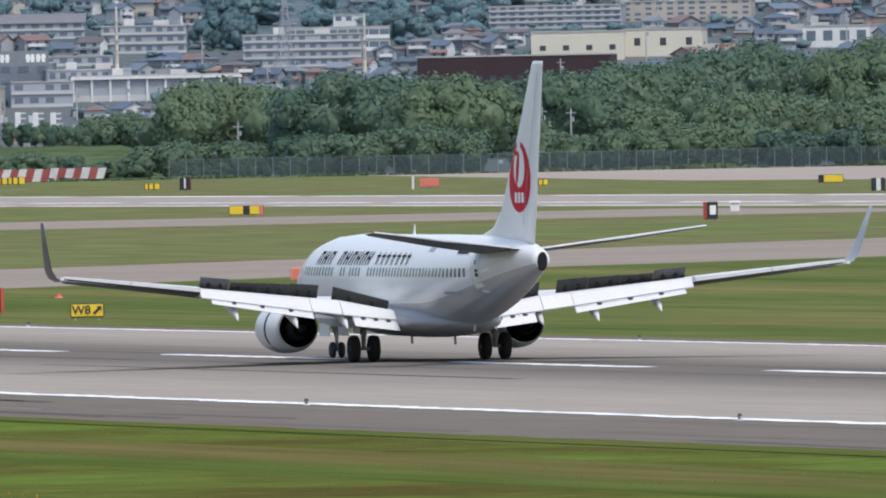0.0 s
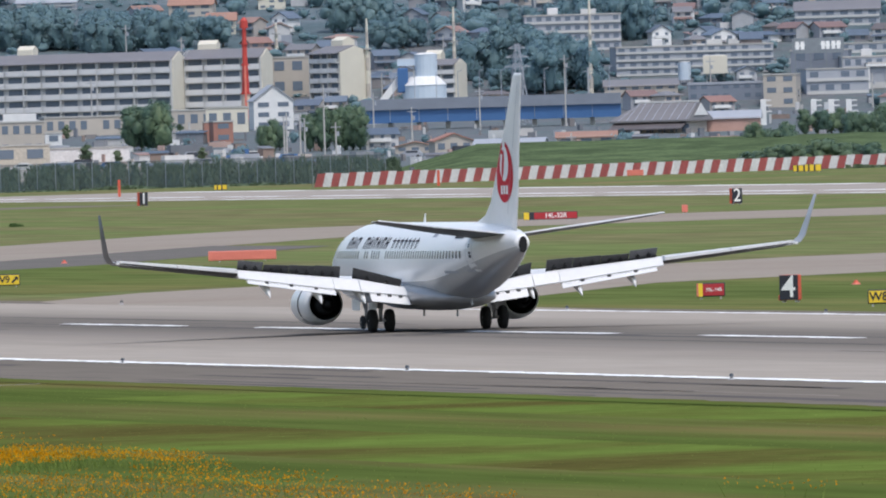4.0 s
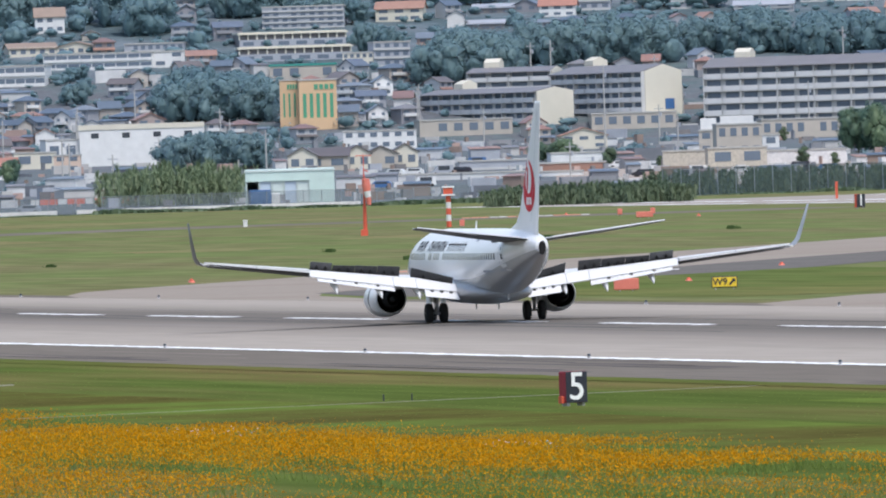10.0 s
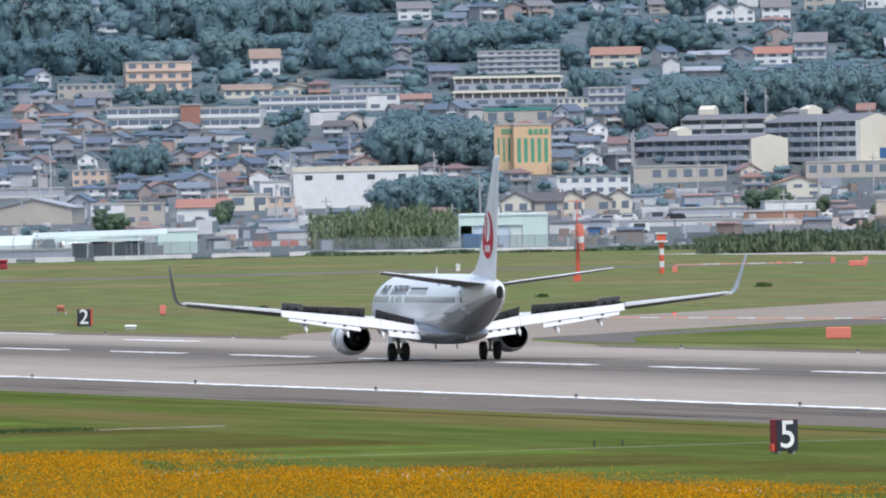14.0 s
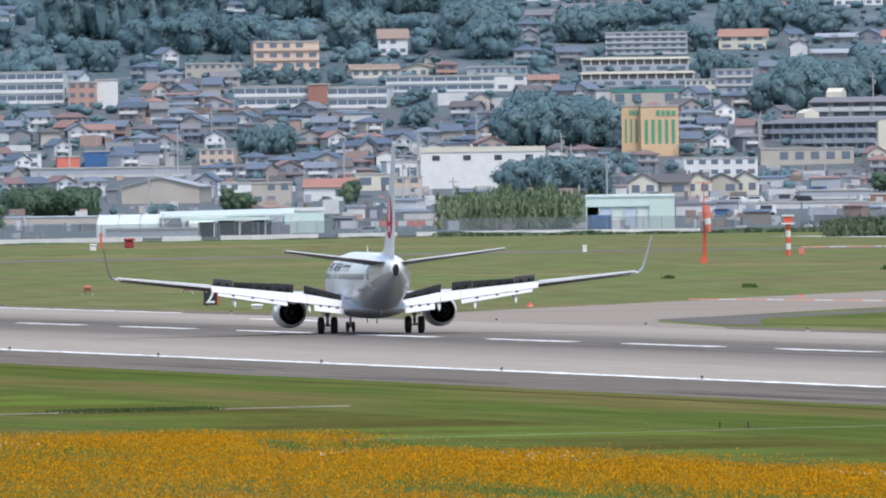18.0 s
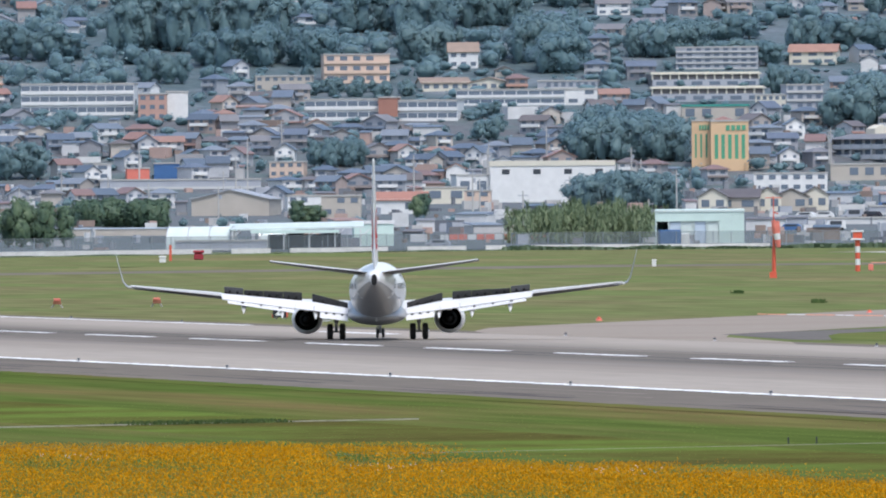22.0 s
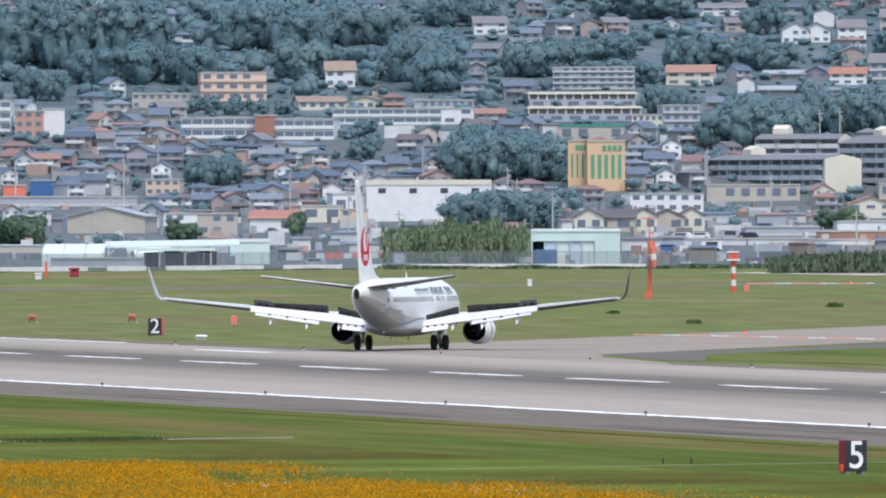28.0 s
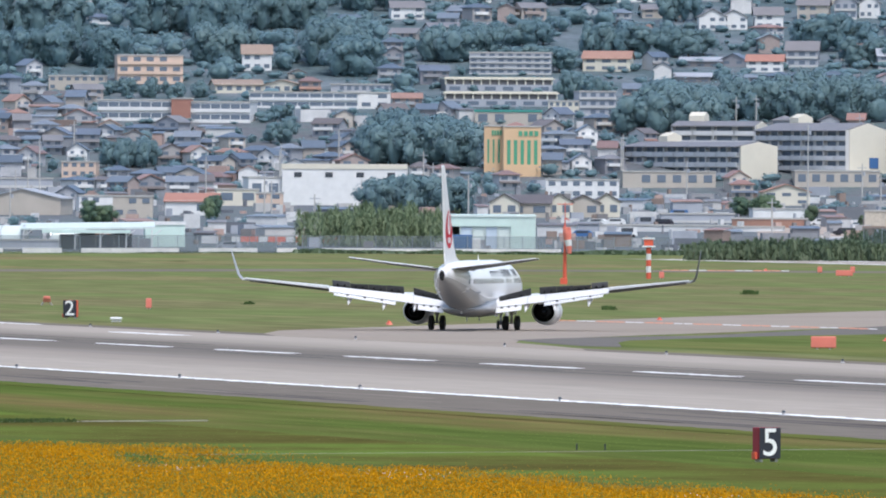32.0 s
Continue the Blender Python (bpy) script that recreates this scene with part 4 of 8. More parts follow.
        bm.free()
        part("winglet", wl, wing, "upturned winglet, dark outside and pale inside")
        part("tip_light", Soup().box(side * 17.05 - 0.08, side * 17.05 + 0.08, te - 0.12, te + 0.02, z - 0.02, z + 0.1, None, 0.02).mesh("tip_light", M["white"]), wing)
        # engine
        ex, ez = side * 4.95, 1.42
        def ring(y, r, n=26):
            return [(ex + r * math.cos(2 * math.pi * i / n), y, ez + r * (0.96 if math.sin(2 * math.pi * i / n) < 0 else 1.0) * math.sin(2 * math.pi * i / n)) for i in range(n)]
        eng = part("engine", Soup().rings([ring(6.48, 0.80), ring(6.60, 0.90), ring(6.48, 0.98), ring(5.9, 1.06), ring(5.2, 1.09), ring(4.60, 1.08)], False).mesh("engine", W_, True), plane, "white engine nacelle")
        part("reverser_sleeve", Soup().rings([ring(4.36, 1.07), ring(3.70, 1.03), ring(2.90, 0.86), ring(2.90, 0.82), ring(4.32, 0.95), ring(4.40, 1.02)], False).mesh("reverser_sleeve", W_, True), eng, "white sliding reverser sleeve")
        part("reverser_gap", Soup().rings([ring(4.62, 1.0), ring(4.32, 1.0)], False).mesh("reverser_gap", M["dark"]), eng, "dark gap of the open thrust reverser")
        part("fan_duct", Soup().rings([ring(6.40, 0.78), ring(4.40, 0.84), ring(2.94, 0.80)], False).mesh("fan_duct", M["dark"], True), eng, "matte black duct")
        part("fan_face", Soup().rings([ring(4.98, 0.86), ring(4.90, 0.86)]).mesh("fan_face", M["dark"]), eng)
        part("core_nozzle", Soup().rings([ring(4.80, 0.56), ring(3.22, 0.54), ring(2.30, 0.38), ring(2.30, 0.34), ring(3.06, 0.36)], False).mesh("core_nozzle", M["dark"], True), eng, "matte black core nozzle")
        part("tail_plug", Soup().rings([ring(2.90, 0.26), ring(2.20, 0.18), ring(1.80, 0.03)]).mesh("tail_plug", M["dark"], True), eng)
        le, te, z = wing_at(4.85)
        part("pylon", Soup().rings([[(ex - 0.16, 5.8, ez + 0.98), (ex + 0.16, 5.8, ez + 0.98), (ex + 0.16, 5.8, ez + 1.1), (ex - 0.16, 5.8, ez + 1.1)],
                                    [(ex - 0.2, 4.6, ez + 0.7), (ex + 0.2, 4.6, ez + 0.7), (ex + 0.2, 4.6, z + 0.35), (ex - 0.2, 4.6, z + 0.35)],
                                    [(ex - 0.14, 0.6, z - 0.4), (ex + 0.14, 0.6, z - 0.4), (ex + 0.14, 0.6, z), (ex - 0.14, 0.6, z)]]).mesh("pylon", W_), eng)
        # main gear
        gx = side * 2.86
        gear = part("main_gear", Soup().tube((gx, 0, 0.5), (gx, 0.05, 1.2), 0.1, n=10).tube((gx, 0.05, 1.15), (gx - side * 0.05, 0.15, 2.1), 0.15, n=10).tube((gx - 0.62, 0, 0.56), (gx + 0.62, 0, 0.56), 0.07, n=8)
                    .tube((gx, 0.1, 1.4), (gx - side * 0.95, 0.1, 1.85), 0.06, n=6).tube((gx, -0.15, 0.8), (gx, -0.32, 1.1), 0.04, n=6).tube((gx, -0.32, 1.1), (gx, -0.08, 1.45), 0.04, n=6).mesh("main_gear", M["strut"], True), plane, "grey main landing gear leg")
        part("gear_door", Soup().box(gx + side * 0.28 - 0.02, gx + side * 0.28 + 0.02, -0.45, 0.5, 1.2, 2.05, None, 0.01).mesh("gear_door", M["flap_white"]), gear)
        for o in (-0.43, 0.43):
            prof = [(0.19, 0.2), (0.2, 0.3), (0.205, 0.42), (0.17, 0.53), (0.06, 0.565)]
            rr = []
            for dx, r in [(-a, b) for a, b in prof] + [(a, b) for a, b in reversed(prof)]:
                rr.append([(gx + o + dx, r * math.cos(2 * math.pi * i / 24), 0.565 + r * math.sin(2 * math.pi * i / 24)) for i in range(24)])
            wh = part("wheel", Soup().rings(rr).mesh("wheel", M["tyre"], True), gear, "black main wheel tyre")
            part("rim", Soup().tube((gx + o - 0.17, 0, 0.565), (gx + o + 0.17, 0, 0.565), 0.26, n=14).mesh("rim", M["strut"]), wh)
    # nose gear
    ng = part("nose_gear", Soup().tube((0, 15.6, 0.3), (0, 15.7, 1.7), 0.09, n=8).tube((-0.3, 15.6, 0.35), (0.3, 15.6, 0.35), 0.05, n=8).tube((0, 15.65, 0.8), (0, 16.6, 1.5), 0.05, n=6).mesh("nose_gear", M["strut"], True), plane, "grey nose landing gear leg")
    for o in (-0.2, 0.2):
        rr = [[(o + dx, 15.6 + r * math.cos(2 * math.pi * i / 20), 0.345 + r * math.sin(2 * math.pi * i / 20)) for i in range(20)] for dx, r in ((-0.1, 0.15), (-0.1, 0.28), (-0.05, 0.345), (0.05, 0.345), (0.1, 0.28), (0.1, 0.15))]
        part("wheel", Soup().rings(rr).mesh("wheel", M["tyre"], True), ng, "black nose wheel tyre")
    for sx in (-1, 1):
        part("nose_gear_door", Soup().box(sx * 0.42 - 0.015, sx * 0.42 + 0.015, 15.2, 16.9, 0.95, 1.5, None, 0.006).mesh("nose_gear_door", M["fuselage"]), ng)
    return plane


airliner = build_airliner()



def taxiing(x, y, heading):
    return pose(x, y, road_z(x) if abs(x) < 30 else 0.03, 0, 0, -heading)


# ---- town: kinds of things ----
TAKEN = []


def block(az, d, w, h, wall, floors, cols, label, depth=10.0, stripes=0, band="", ribbon=False, pitched="", columns=0, small=None):
    """A plain building: walls, flat or pitched roof, each window a part."""
    TAKEN.append((az, d, w, h))
    if len(label.split()) < 5:
        label += " in the town"
    turn = ((az * 137.1) % 1 - 0.5) * 16
    ob = thing("building", label, "building", facing(az, d, turn) @ pose(0, depth / 2, 0))
    x, y = w / 2, depth / 2
    deep = 2.5
    wall_h = h * 0.66 if pitched else h
    wl = part("wall", Soup().box(-x, x, -y, y, -deep, wall_h).mesh("wall", M[wall]), ob)
    if pitched:
        e = 0.35
        if w >= depth:
            sec = [(-y - e, wall_h - 0.15), (0, h), (y + e, wall_h - 0.15), (y + e, wall_h - 0.3), (0, h - 0.18), (-y - e, wall_h - 0.3)]
            r = [[(sx, a, b) for a, b in sec] for sx in (-x - e, x + e)]
            for s in (-1, 1):
                part("gable", mesh_of("gable", [(s * x, -y, wall_h), (s * x, y, wall_h), (s * x, 0, h - 0.15)], [(0, 1, 2)], M[wall]), ob)
        else:
            sec = [(-x - e, wall_h - 0.15), (0, h), (x + e, wall_h - 0.15), (x + e, wall_h - 0.3), (0, h - 0.18), (-x - e, wall_h - 0.3)]
            r = [[(a, sy, b) for a, b in sec] for sy in (-y - e, y + e)]
            for s in (-1, 1):
                part("gable", mesh_of("gable", [(-x, s * y, wall_h), (x, s * y, wall_h), (0, s * y, h - 0.15)], [(0, 1, 2)], M[wall]), ob)
        part("roof", Soup().rings(r).mesh("roof", M[pitched]), ob)
    else:
        m = M[band] if band else M["concrete"]
        t = 0.12 * h if band else 0.25
        part("parapet", Soup().box(-x - 0.15, x + 0.15, -y - 0.15, y + 0.15, h - t, h + 0.05).mesh("parapet", m), ob)
        if w > 15 and h > 5 and not small and not ribbon:
            part("roof_tank", Soup().box(-x * 0.5, -x * 0.5 + 2.2, -0.5, 1.6, h, h + 1.5, None, 0.1).mesh("roof_tank", M["apt_rail"]), ob)
            part("roof_box", Soup().box(x * 0.2, x * 0.2 + 3.2, -0.2, 2.4, h, h + 1.1, None, 0.05).mesh("roof_box", M["apt_grey"]), ob)
    for i in range(stripes):
        a = -x + (i + 0.8) * w / (stripes + 0.6)
        part("stripe", Soup().box(a - w * 0.045, a + w * 0.045, -y - 0.12, -y, h * 0.05, h * 0.72).mesh("stripe", M["green_trim"]), ob)
    if stripes:
        for i in range(4):
            a = -x + w * (0.4 + 0.14 * i)
            part("sign_bar", Soup().box(a, a + w * 0.1, -y - 0.14, -y, h * 0.8, h * 0.9).mesh("sign_bar", M["green_trim"]), ob)
    for i in range(columns):
        a = -x + i * w / max(1, columns - 1)
        foot, half = (h * 0.5, 0.16) if band == "cream" else (-1, 0.22)
        part("column", Soup().box(a - half, a + half, -y - 0.6, -y - 0.1, foot, h * 0.85).mesh("column", M["cream" if band == "cream" else "white"]), ob)
    if columns and band == "cream":
        part("terrace_front", Soup().box(-x, x, -y - 0.7, -y - 0.05, -1, h * 0.5).mesh("terrace_front", M["lavender"]), ob, "grey terrace front under the arcade")
        for i in range(6):
            a = -x + (i + 0.5) * w / 6
            part("terrace_opening", Soup().box(a - w * 0.05, a + w * 0.05, -y - 0.74, -y - 0.6, h * 0.1, h * 0.36).mesh("terrace_opening", M["house_glass"]), ob)
    if columns:
        part("dark_wall", Soup().box(-x, x, -y - 0.05, -y + 0.02, h * 0.1, h * 0.7).mesh("dark_wall", M["apt_roof" if band == "cream" else "lavender"]), ob)
        part("eave_board", Soup().box(-x - 0.5, x + 0.5, -y - 0.9, -y + 0.5, h * 0.85, h * 0.95).mesh("eave_board", M["cream" if band == "cream" else "white"]), ob)
    fh = wall_h / max(1, floors)
    me = None
    for fl in range(floors):
        for c in range(cols):
            cw = w / cols
            ww = cw * (0.92 if ribbon else 0.55)
            a = -x + (c + 0.5) * cw
            if me is None:
                me = Soup().box(-ww / 2, ww / 2, -0.06, 0.05, 0, fh * 0.45).mesh("window", M["house_glass"])
                if small:
                    me = Soup().box(-small[0] / 2, small[0] / 2, -0.06, 0.05, 0, small[1]).mesh("window", M["glass_dark"])
            if small:
                part("window", me, ob, "", pose(a, -y, h * small[2]))
                continue
            if not ribbon and ((c * 7 + fl * 5 + int(d)) % 9 == 0):
                continue
            part("window", me, ob, "", pose(a, -y, fl * fh + fh * 0.32))
        if ribbon or wall in ("peach", "lavender") or (wall == "pale_peach" and floors > 2):
            part("sill_band", Soup().box(-x, x, -y - 0.35, -y, fl * fh, fl * fh + fh * 0.24).mesh("sill_band", M["apt_grey"] if wall == "lavender" else M[wall]), ob)
    if h > 5 and cols:
        part("side_window", Soup().box(x - 0.05, x + 0.06, -y * 0.3, y * 0.2, h * 0.3, h * 0.5).mesh("side_window", M["glass_dark"]), ob)
    return ob


def slab_flats(az, d, w, h, floors, frac, label, sign=False):
    """A slab of flats seen on the slant: balconies floor by floor, windows, shallow roof, pale gable."""
    TAKEN.append((az, d, w, h))
    deep = 9.0
    s = min(0.85, max(0.25, frac * w / deep))
    phi = math.asin(s)
    ln = max(8.0, (w - deep * s) / math.cos(phi))
    ob = thing("flats", label, "apartment building", facing(az, d) @ pose(0, ln * math.sin(phi) * 0.35, 0) @ Matrix.Rotation(-phi, 4, "Z"), group="slab flats")
    x, y = ln / 2, deep / 2
    wh = h * 0.88
    part("wall", Soup().box(-x, x, -y, y, -5, wh).mesh("wall", M["apt_grey"]), ob)
    gable = [(-y, -5), (y, -5), (y, wh), (0, h), (-y, wh)]
    for sx in (-1, 1):
        part("gable_wall", Soup().rings([[(sx * x, a, b) for a, b in gable], [(sx * (x + 0.3), a, b) for a, b in gable]]).mesh("gable_wall", M["cream"]), ob, "cream rendered gable end")
    sec = [(-y - 1.3, wh - 0.1), (0, h + 0.1), (y + 0.6, wh - 0.1), (y + 0.6, wh - 0.3), (0, h - 0.15), (-y - 1.3, wh - 0.3)]
    part("roof", Soup().rings([[(sx, a, b) for a, b in sec] for sx in (-x - 0.1, x + 0.1)]).mesh("roof", M["apt_roof"]), ob, "brown-grey shallow roof")
    fh = wh / floors
    units = max(3, int(ln / 4.0))
    uw = ln / units
    win = Soup().box(-uw * 0.36, uw * 0.36, -0.05, 0.05, 0, fh * 0.5).mesh("window", M["house_glass"])
    fin_ = Soup().box(-0.12, 0.12, -0.84, 0, 0, wh).mesh("party_wall", M["apt_grey"])
    bal = Soup().box(-uw * 0.46, uw * 0.46, -0.9, -0.78, 0, fh * 0.42).mesh("balcony_front", M["apt_rail"])
    for fl in range(floors):
        z = fl * fh
        slab = part("balcony_slab", Soup().box(-x, x, -y - 0.9, -y, z - 0.12, z + 0.02).mesh("balcony_slab", M["apt_grey"]), ob)
        for u in range(units):
            cx = -x + (u + 0.5) * uw
            part("window", win, ob, "", pose(cx, -y, z + fh * 0.38))
            part("balcony_front", bal, slab, "", pose(cx, -y, z))
    for u in range(0, units + 1, 2):
        part("party_wall", fin_, ob, "", pose(-x + u * uw, -y, 0))
    if sign:
        part("wall_sign", Soup().box(x + 0.3, x + 0.42, 0.3, 2.5, 2.4, 4.6).mesh("wall_sign", M["blue"]), ob, "blue square sign on the gable")
    part("roof_house", Soup().rings([[(sx, 0.3, wh), (sx, 3.9, wh), (sx, 3.9, h + 1.2), (sx, 2.1, h + 2.0), (sx, 0.3, h + 1.2)] for sx in (-x * 0.75, -x * 0.75 + 3.4)]).mesh("roof_house", M["cream"]), ob, "small cream stair house on the roof")
    return ob


def mast(az, d, w, h):
    ob = thing("mast", "slim pale red and white lattice mast", "mast", facing(az, d), group="tall masts")
    n = 7
    for i in range(n):
        z0, z1 = -2 + (h + 2) * i / n, -2 + (h + 2) * (i + 1) / n
        r0, r1 = lerp(0.55, 0.22, i / n), lerp(0.55, 0.22, (i + 1) / n)
        part("section", Soup().tube((0, 0, z0), (0, 0, z1), r0, r1, 8).mesh("section", M["tan" if i % 2 else "cream"]), ob)
    part("platform", Soup().tube((0, 0, h * 0.62), (0, 0, h * 0.62 + 0.3), 0.9, 0.9, 8).mesh("platform", M["concrete"]), ob)


def red_tower(az, d, w, h):
    ob = thing("signal_tower", "red-orange painted tapering steel tower", "tower", facing(az, d))
    part("foot", Soup().tube((0, 0, -2), (0, 0, h * 0.14), 1.1, 1.05, 10).mesh("foot", M["tower_red"]), ob)
    part("lower_shaft", Soup().tube((0, 0, h * 0.14), (0, 0, h * 0.3), 1.05, 0.85, 10).mesh("lower_shaft", M["pale_peach"]), ob, "pale peach section of the shaft")
    part("middle_shaft", Soup().tube((0, 0, h * 0.3), (0, 0, h * 0.56), 0.8, 0.62, 10).mesh("middle_shaft", M["tower_red"]), ob)
    part("shaft", Soup().tube((0, 0, h * 0.56), (0, 0, h * 0.93), 0.55, 0.42, 10).mesh("shaft", M["tower_red"]), ob)
    part("head", Soup().tube((0, 0, h * 0.9), (0, 0, h * 0.97), 0.85, 0.8, 10).tube((0, 0, h * 0.97), (0, 0, h), 0.8, 0.3, 10).mesh("head", M["tower_red"]), ob)
    for k, r in ((0.14, 1.35), (0.3, 1.1), (0.56, 0.85), (0.75, 0.7)):
        part("ring", Soup().tube((0, 0, h * k), (0, 0, h * k + 0.35), r, r, 10).mesh("ring", M["tower_red"]), ob)
    part("ladder", Soup().box(-0.2, 0.2, -1.2, -1.1, 0, h * 0.56).mesh("ladder", M["orange"]), ob)


def silo(az, d, w, h, lift):
    """Round plant silo: wide drum with a cone, a narrow tank on top, a slanting conveyor beside it."""
    ob = thing("storage_silo", "pale blue-white plant silo with slanting conveyor", "silo", facing(az, d, 0, lift))
    c, r = w * 0.18, w * 0.31
    part("plinth", Soup().box(-w * 0.5, w * 0.5, -3, 3, -lift - 2, 0).mesh("plinth", M["concrete"]), ob)
    part("drum", Soup().tube((c, 0, 0), (c, 0, h * 0.34), r, r, 24).mesh("drum", M["grey_blue"], False), ob)
    part("cone", Soup().tube((c, 0, h * 0.34), (c, 0, h * 0.52), r * 1.03, r * 0.62, 24).mesh("cone", M["white"], False), ob)
    part("upper_tank", Soup().tube((c + 0.4, 0, h * 0.5), (c + 0.4, 0, h * 0.96), r * 0.52, r * 0.52, 20).mesh("upper_tank", M["grey_blue"], False), ob)
    part("lid", Soup().tube((c + 0.4, 0, h * 0.96), (c + 0.4, 0, h), r * 0.54, r * 0.3, 20).mesh("lid", M["white"], False), ob)
    part("hopper", Soup().box(-w * 0.2, -w * 0.05, -2, 1, h * 0.2, h * 0.7, None, 0.2).mesh("hopper", M["blue"]), ob)
    part("conveyor", Soup().rings([[(-w * 0.5, -0.6, 0), (-w * 0.38, -0.6, 0), (-w * 0.38, 0.6, 0), (-w * 0.5, 0.6, 0)], [(-w * 0.14, -0.6, h * 0.66), (-w * 0.06, -0.6, h * 0.56), (-w * 0.06, 0.6, h * 0.56), (-w * 0.14, 0.6, h * 0.66)]]).mesh("conveyor", M["white"]), ob)
    part("gantry", Soup().box(-w * 0.2, w * 0.16, -0.6, 0.6, h * 0.74, h * 0.88).mesh("gantry", M["grey_blue"]), ob)


def roof_board(az, d, w, z, h):
    """Dark sign on posts above a roof, its writing as pale bars."""
    ob = thing("roof_sign", "dark roof-top sign board with unreadable white writing", "sign", facing(az, d))
    part("board", Soup().box(-w / 2, w / 2, 0, 0.3, z, z + h).mesh("board", M["dark_steel"]), ob)
    for i in range(4):
        a = -w * 0.45 + w * 0.3 * i
        part("post", Soup().box(a - 0.12, a + 0.12, 0.1, 0.35, -1, z).mesh("post", M["dark_steel"]), ob)
    for i, a in enumerate((-0.44, -0.34, 0.06, 0.15, 0.26, 0.36)):
        part("writing_bar", Soup().box(a * w, (a + 0.07) * w, -0.05, -0.002, z + h * 0.25, z + h * 0.78).mesh("writing_bar", M["paint"]), ob)
        part("writing_bar", Soup().box((a - 0.012) * w, (a + 0.082) * w, -0.06, -0.052, z + h * (0.42 + 0.05 * (i % 3)), z + h * (0.55 + 0.05 * (i % 3))).mesh("writing_bar", M["paint"]), ob)


def pylon(az, d, w, h):
    ob = thing("power_pylon", "grey lattice electricity pylon", "pylon", facing(az, d, 20), group="pylons")
    def at(sx, sy, k):
        r = lerp(2.2, 0.35, k ** 0.7)
        return Vector((sx * r, sy * r, h * k))
    for sx, sy in ((-1, -1), (1, -1), (1, 1), (-1, 1)):
        part("leg", Soup().tube(at(sx, sy, 0), at(sx, sy, 0.5), 0.13, n=4).tube(at(sx, sy, 0.5), at(sx, sy, 1), 0.1, n=4).mesh("leg", M["lavender"]), ob)
    br = Soup()
    for i in range(9):
        k0, k1 = i / 9, (i + 1) / 9
        for sy in (-1, 1):
            br.tube(at(-1, sy, k0), at(1, sy, k1), 0.06, n=4).tube(at(1, sy, k0), at(-1, sy, k1), 0.06, n=4)
        for sx in (-1, 1):
            br.tube(at(sx, -1, k0), at(sx, 1, k1), 0.06, n=4)
    part("bracing", br.mesh("bracing", M["lavender"]), ob)
    for k, a in ((0.72, 2.8), (0.84, 2.4), (0.95, 1.8)):
        part("cross_arm", Soup().tube((-a, 0, h * k), (a, 0, h * k), 0.12, n=4).tube((-a, 0, h * k), (0, 0, h * (k + 0.04)), 0.08, n=4).tube((a, 0, h * k), (0, 0, h * (k + 0.04)), 0.08, n=4).mesh("cross_arm", M["lavender"]), ob)


def tank(az, d, w, h):
    ob = thing("water_tank", "pale roof-top water tank on a frame", "tank", facing(az, d))
    part("drum", Soup().tube((0, 0, h * 0.2), (0, 0, h), w * 0.48, w * 0.48, 16).mesh("drum", M["grey_blue"]), ob) if w < 3.2 else part("drum", Soup().box(-w / 2, w / 2, -w / 2, w / 2, h * 0.35, h, None, 0.08).mesh("drum", M["cream"]), ob)
    part("lid", Soup().box(-w * 0.42, w * 0.42, -w * 0.4, w * 0.4, h, h + 0.15, None, 0.04).mesh("lid", M["apt_rail"]), ob)
    for sx in (-1, 1):
        part("leg", Soup().box(sx * w * 0.35 - 0.2, sx * w * 0.35 + 0.2, -0.2, 0.2, -2, h * 0.35).mesh("leg", M["apt_grey"]), ob)


def girder_bridge(az, d, w, h):
    ob = thing("elevated_road", "elevated road with grey parapet and blue steel girders", "bridge", facing(az, d))
    x = w / 2
    TAKEN.append((az, d, w, h))
    n = 9
    for i in range(n):
        a, b = -x + i * w / n, -x + (i + 1) * w / n
        part("girder", Soup().box(a + 0.05, b - 0.05, -3, 3, h * 0.22, h * 0.62).mesh("girder", M["blue"]), ob)
        part("parapet", Soup().box(a, b, -3.6, 3.6, h * 0.62, h * 0.95).mesh("parapet", M["slate"]), ob)
    for i in range(n + 1):
        a = -x + i * w / n
        part("pier", Soup().box(a - 0.5, a + 0.5, -1.2, 1.2, -2, h * 0.25).mesh("pier", M["concrete"]), ob)
    for i in range(12):
        a = -x + (i + 0.5) * w / 12
        part("lamp_post", Soup().tube((a, 2, h * 0.9), (a, 2, h * 0.9 + 5.5), 0.09, 0.06, 6).tube((a, 2, h * 0.9 + 5.5), (a + 0.9, 2, h * 0.9 + 5.8), 0.06, n=5).mesh("lamp_post", M["lavender"]), ob)


def lamp_pylon(az, d, w, h):
    TAKEN.append((az, d - 120, 5.0, 12.0))
    ob = thing("light_pylon", "white approach light pylon with three arms", "light pylon", facing(az, d), group="light pylons")
    part("post", Soup().box(-0.55, 0.55, -0.4, 0.4, -1, h, None, 0.08).mesh("post", M["white"]), ob)
    for k in (0.55, 0.78, 0.98):
        part("arm", Soup().box(-0.5, 1.6, -0.3, 0.3, h * k - 0.25, h * k, None, 0.05).mesh("arm", M["white"]), ob)


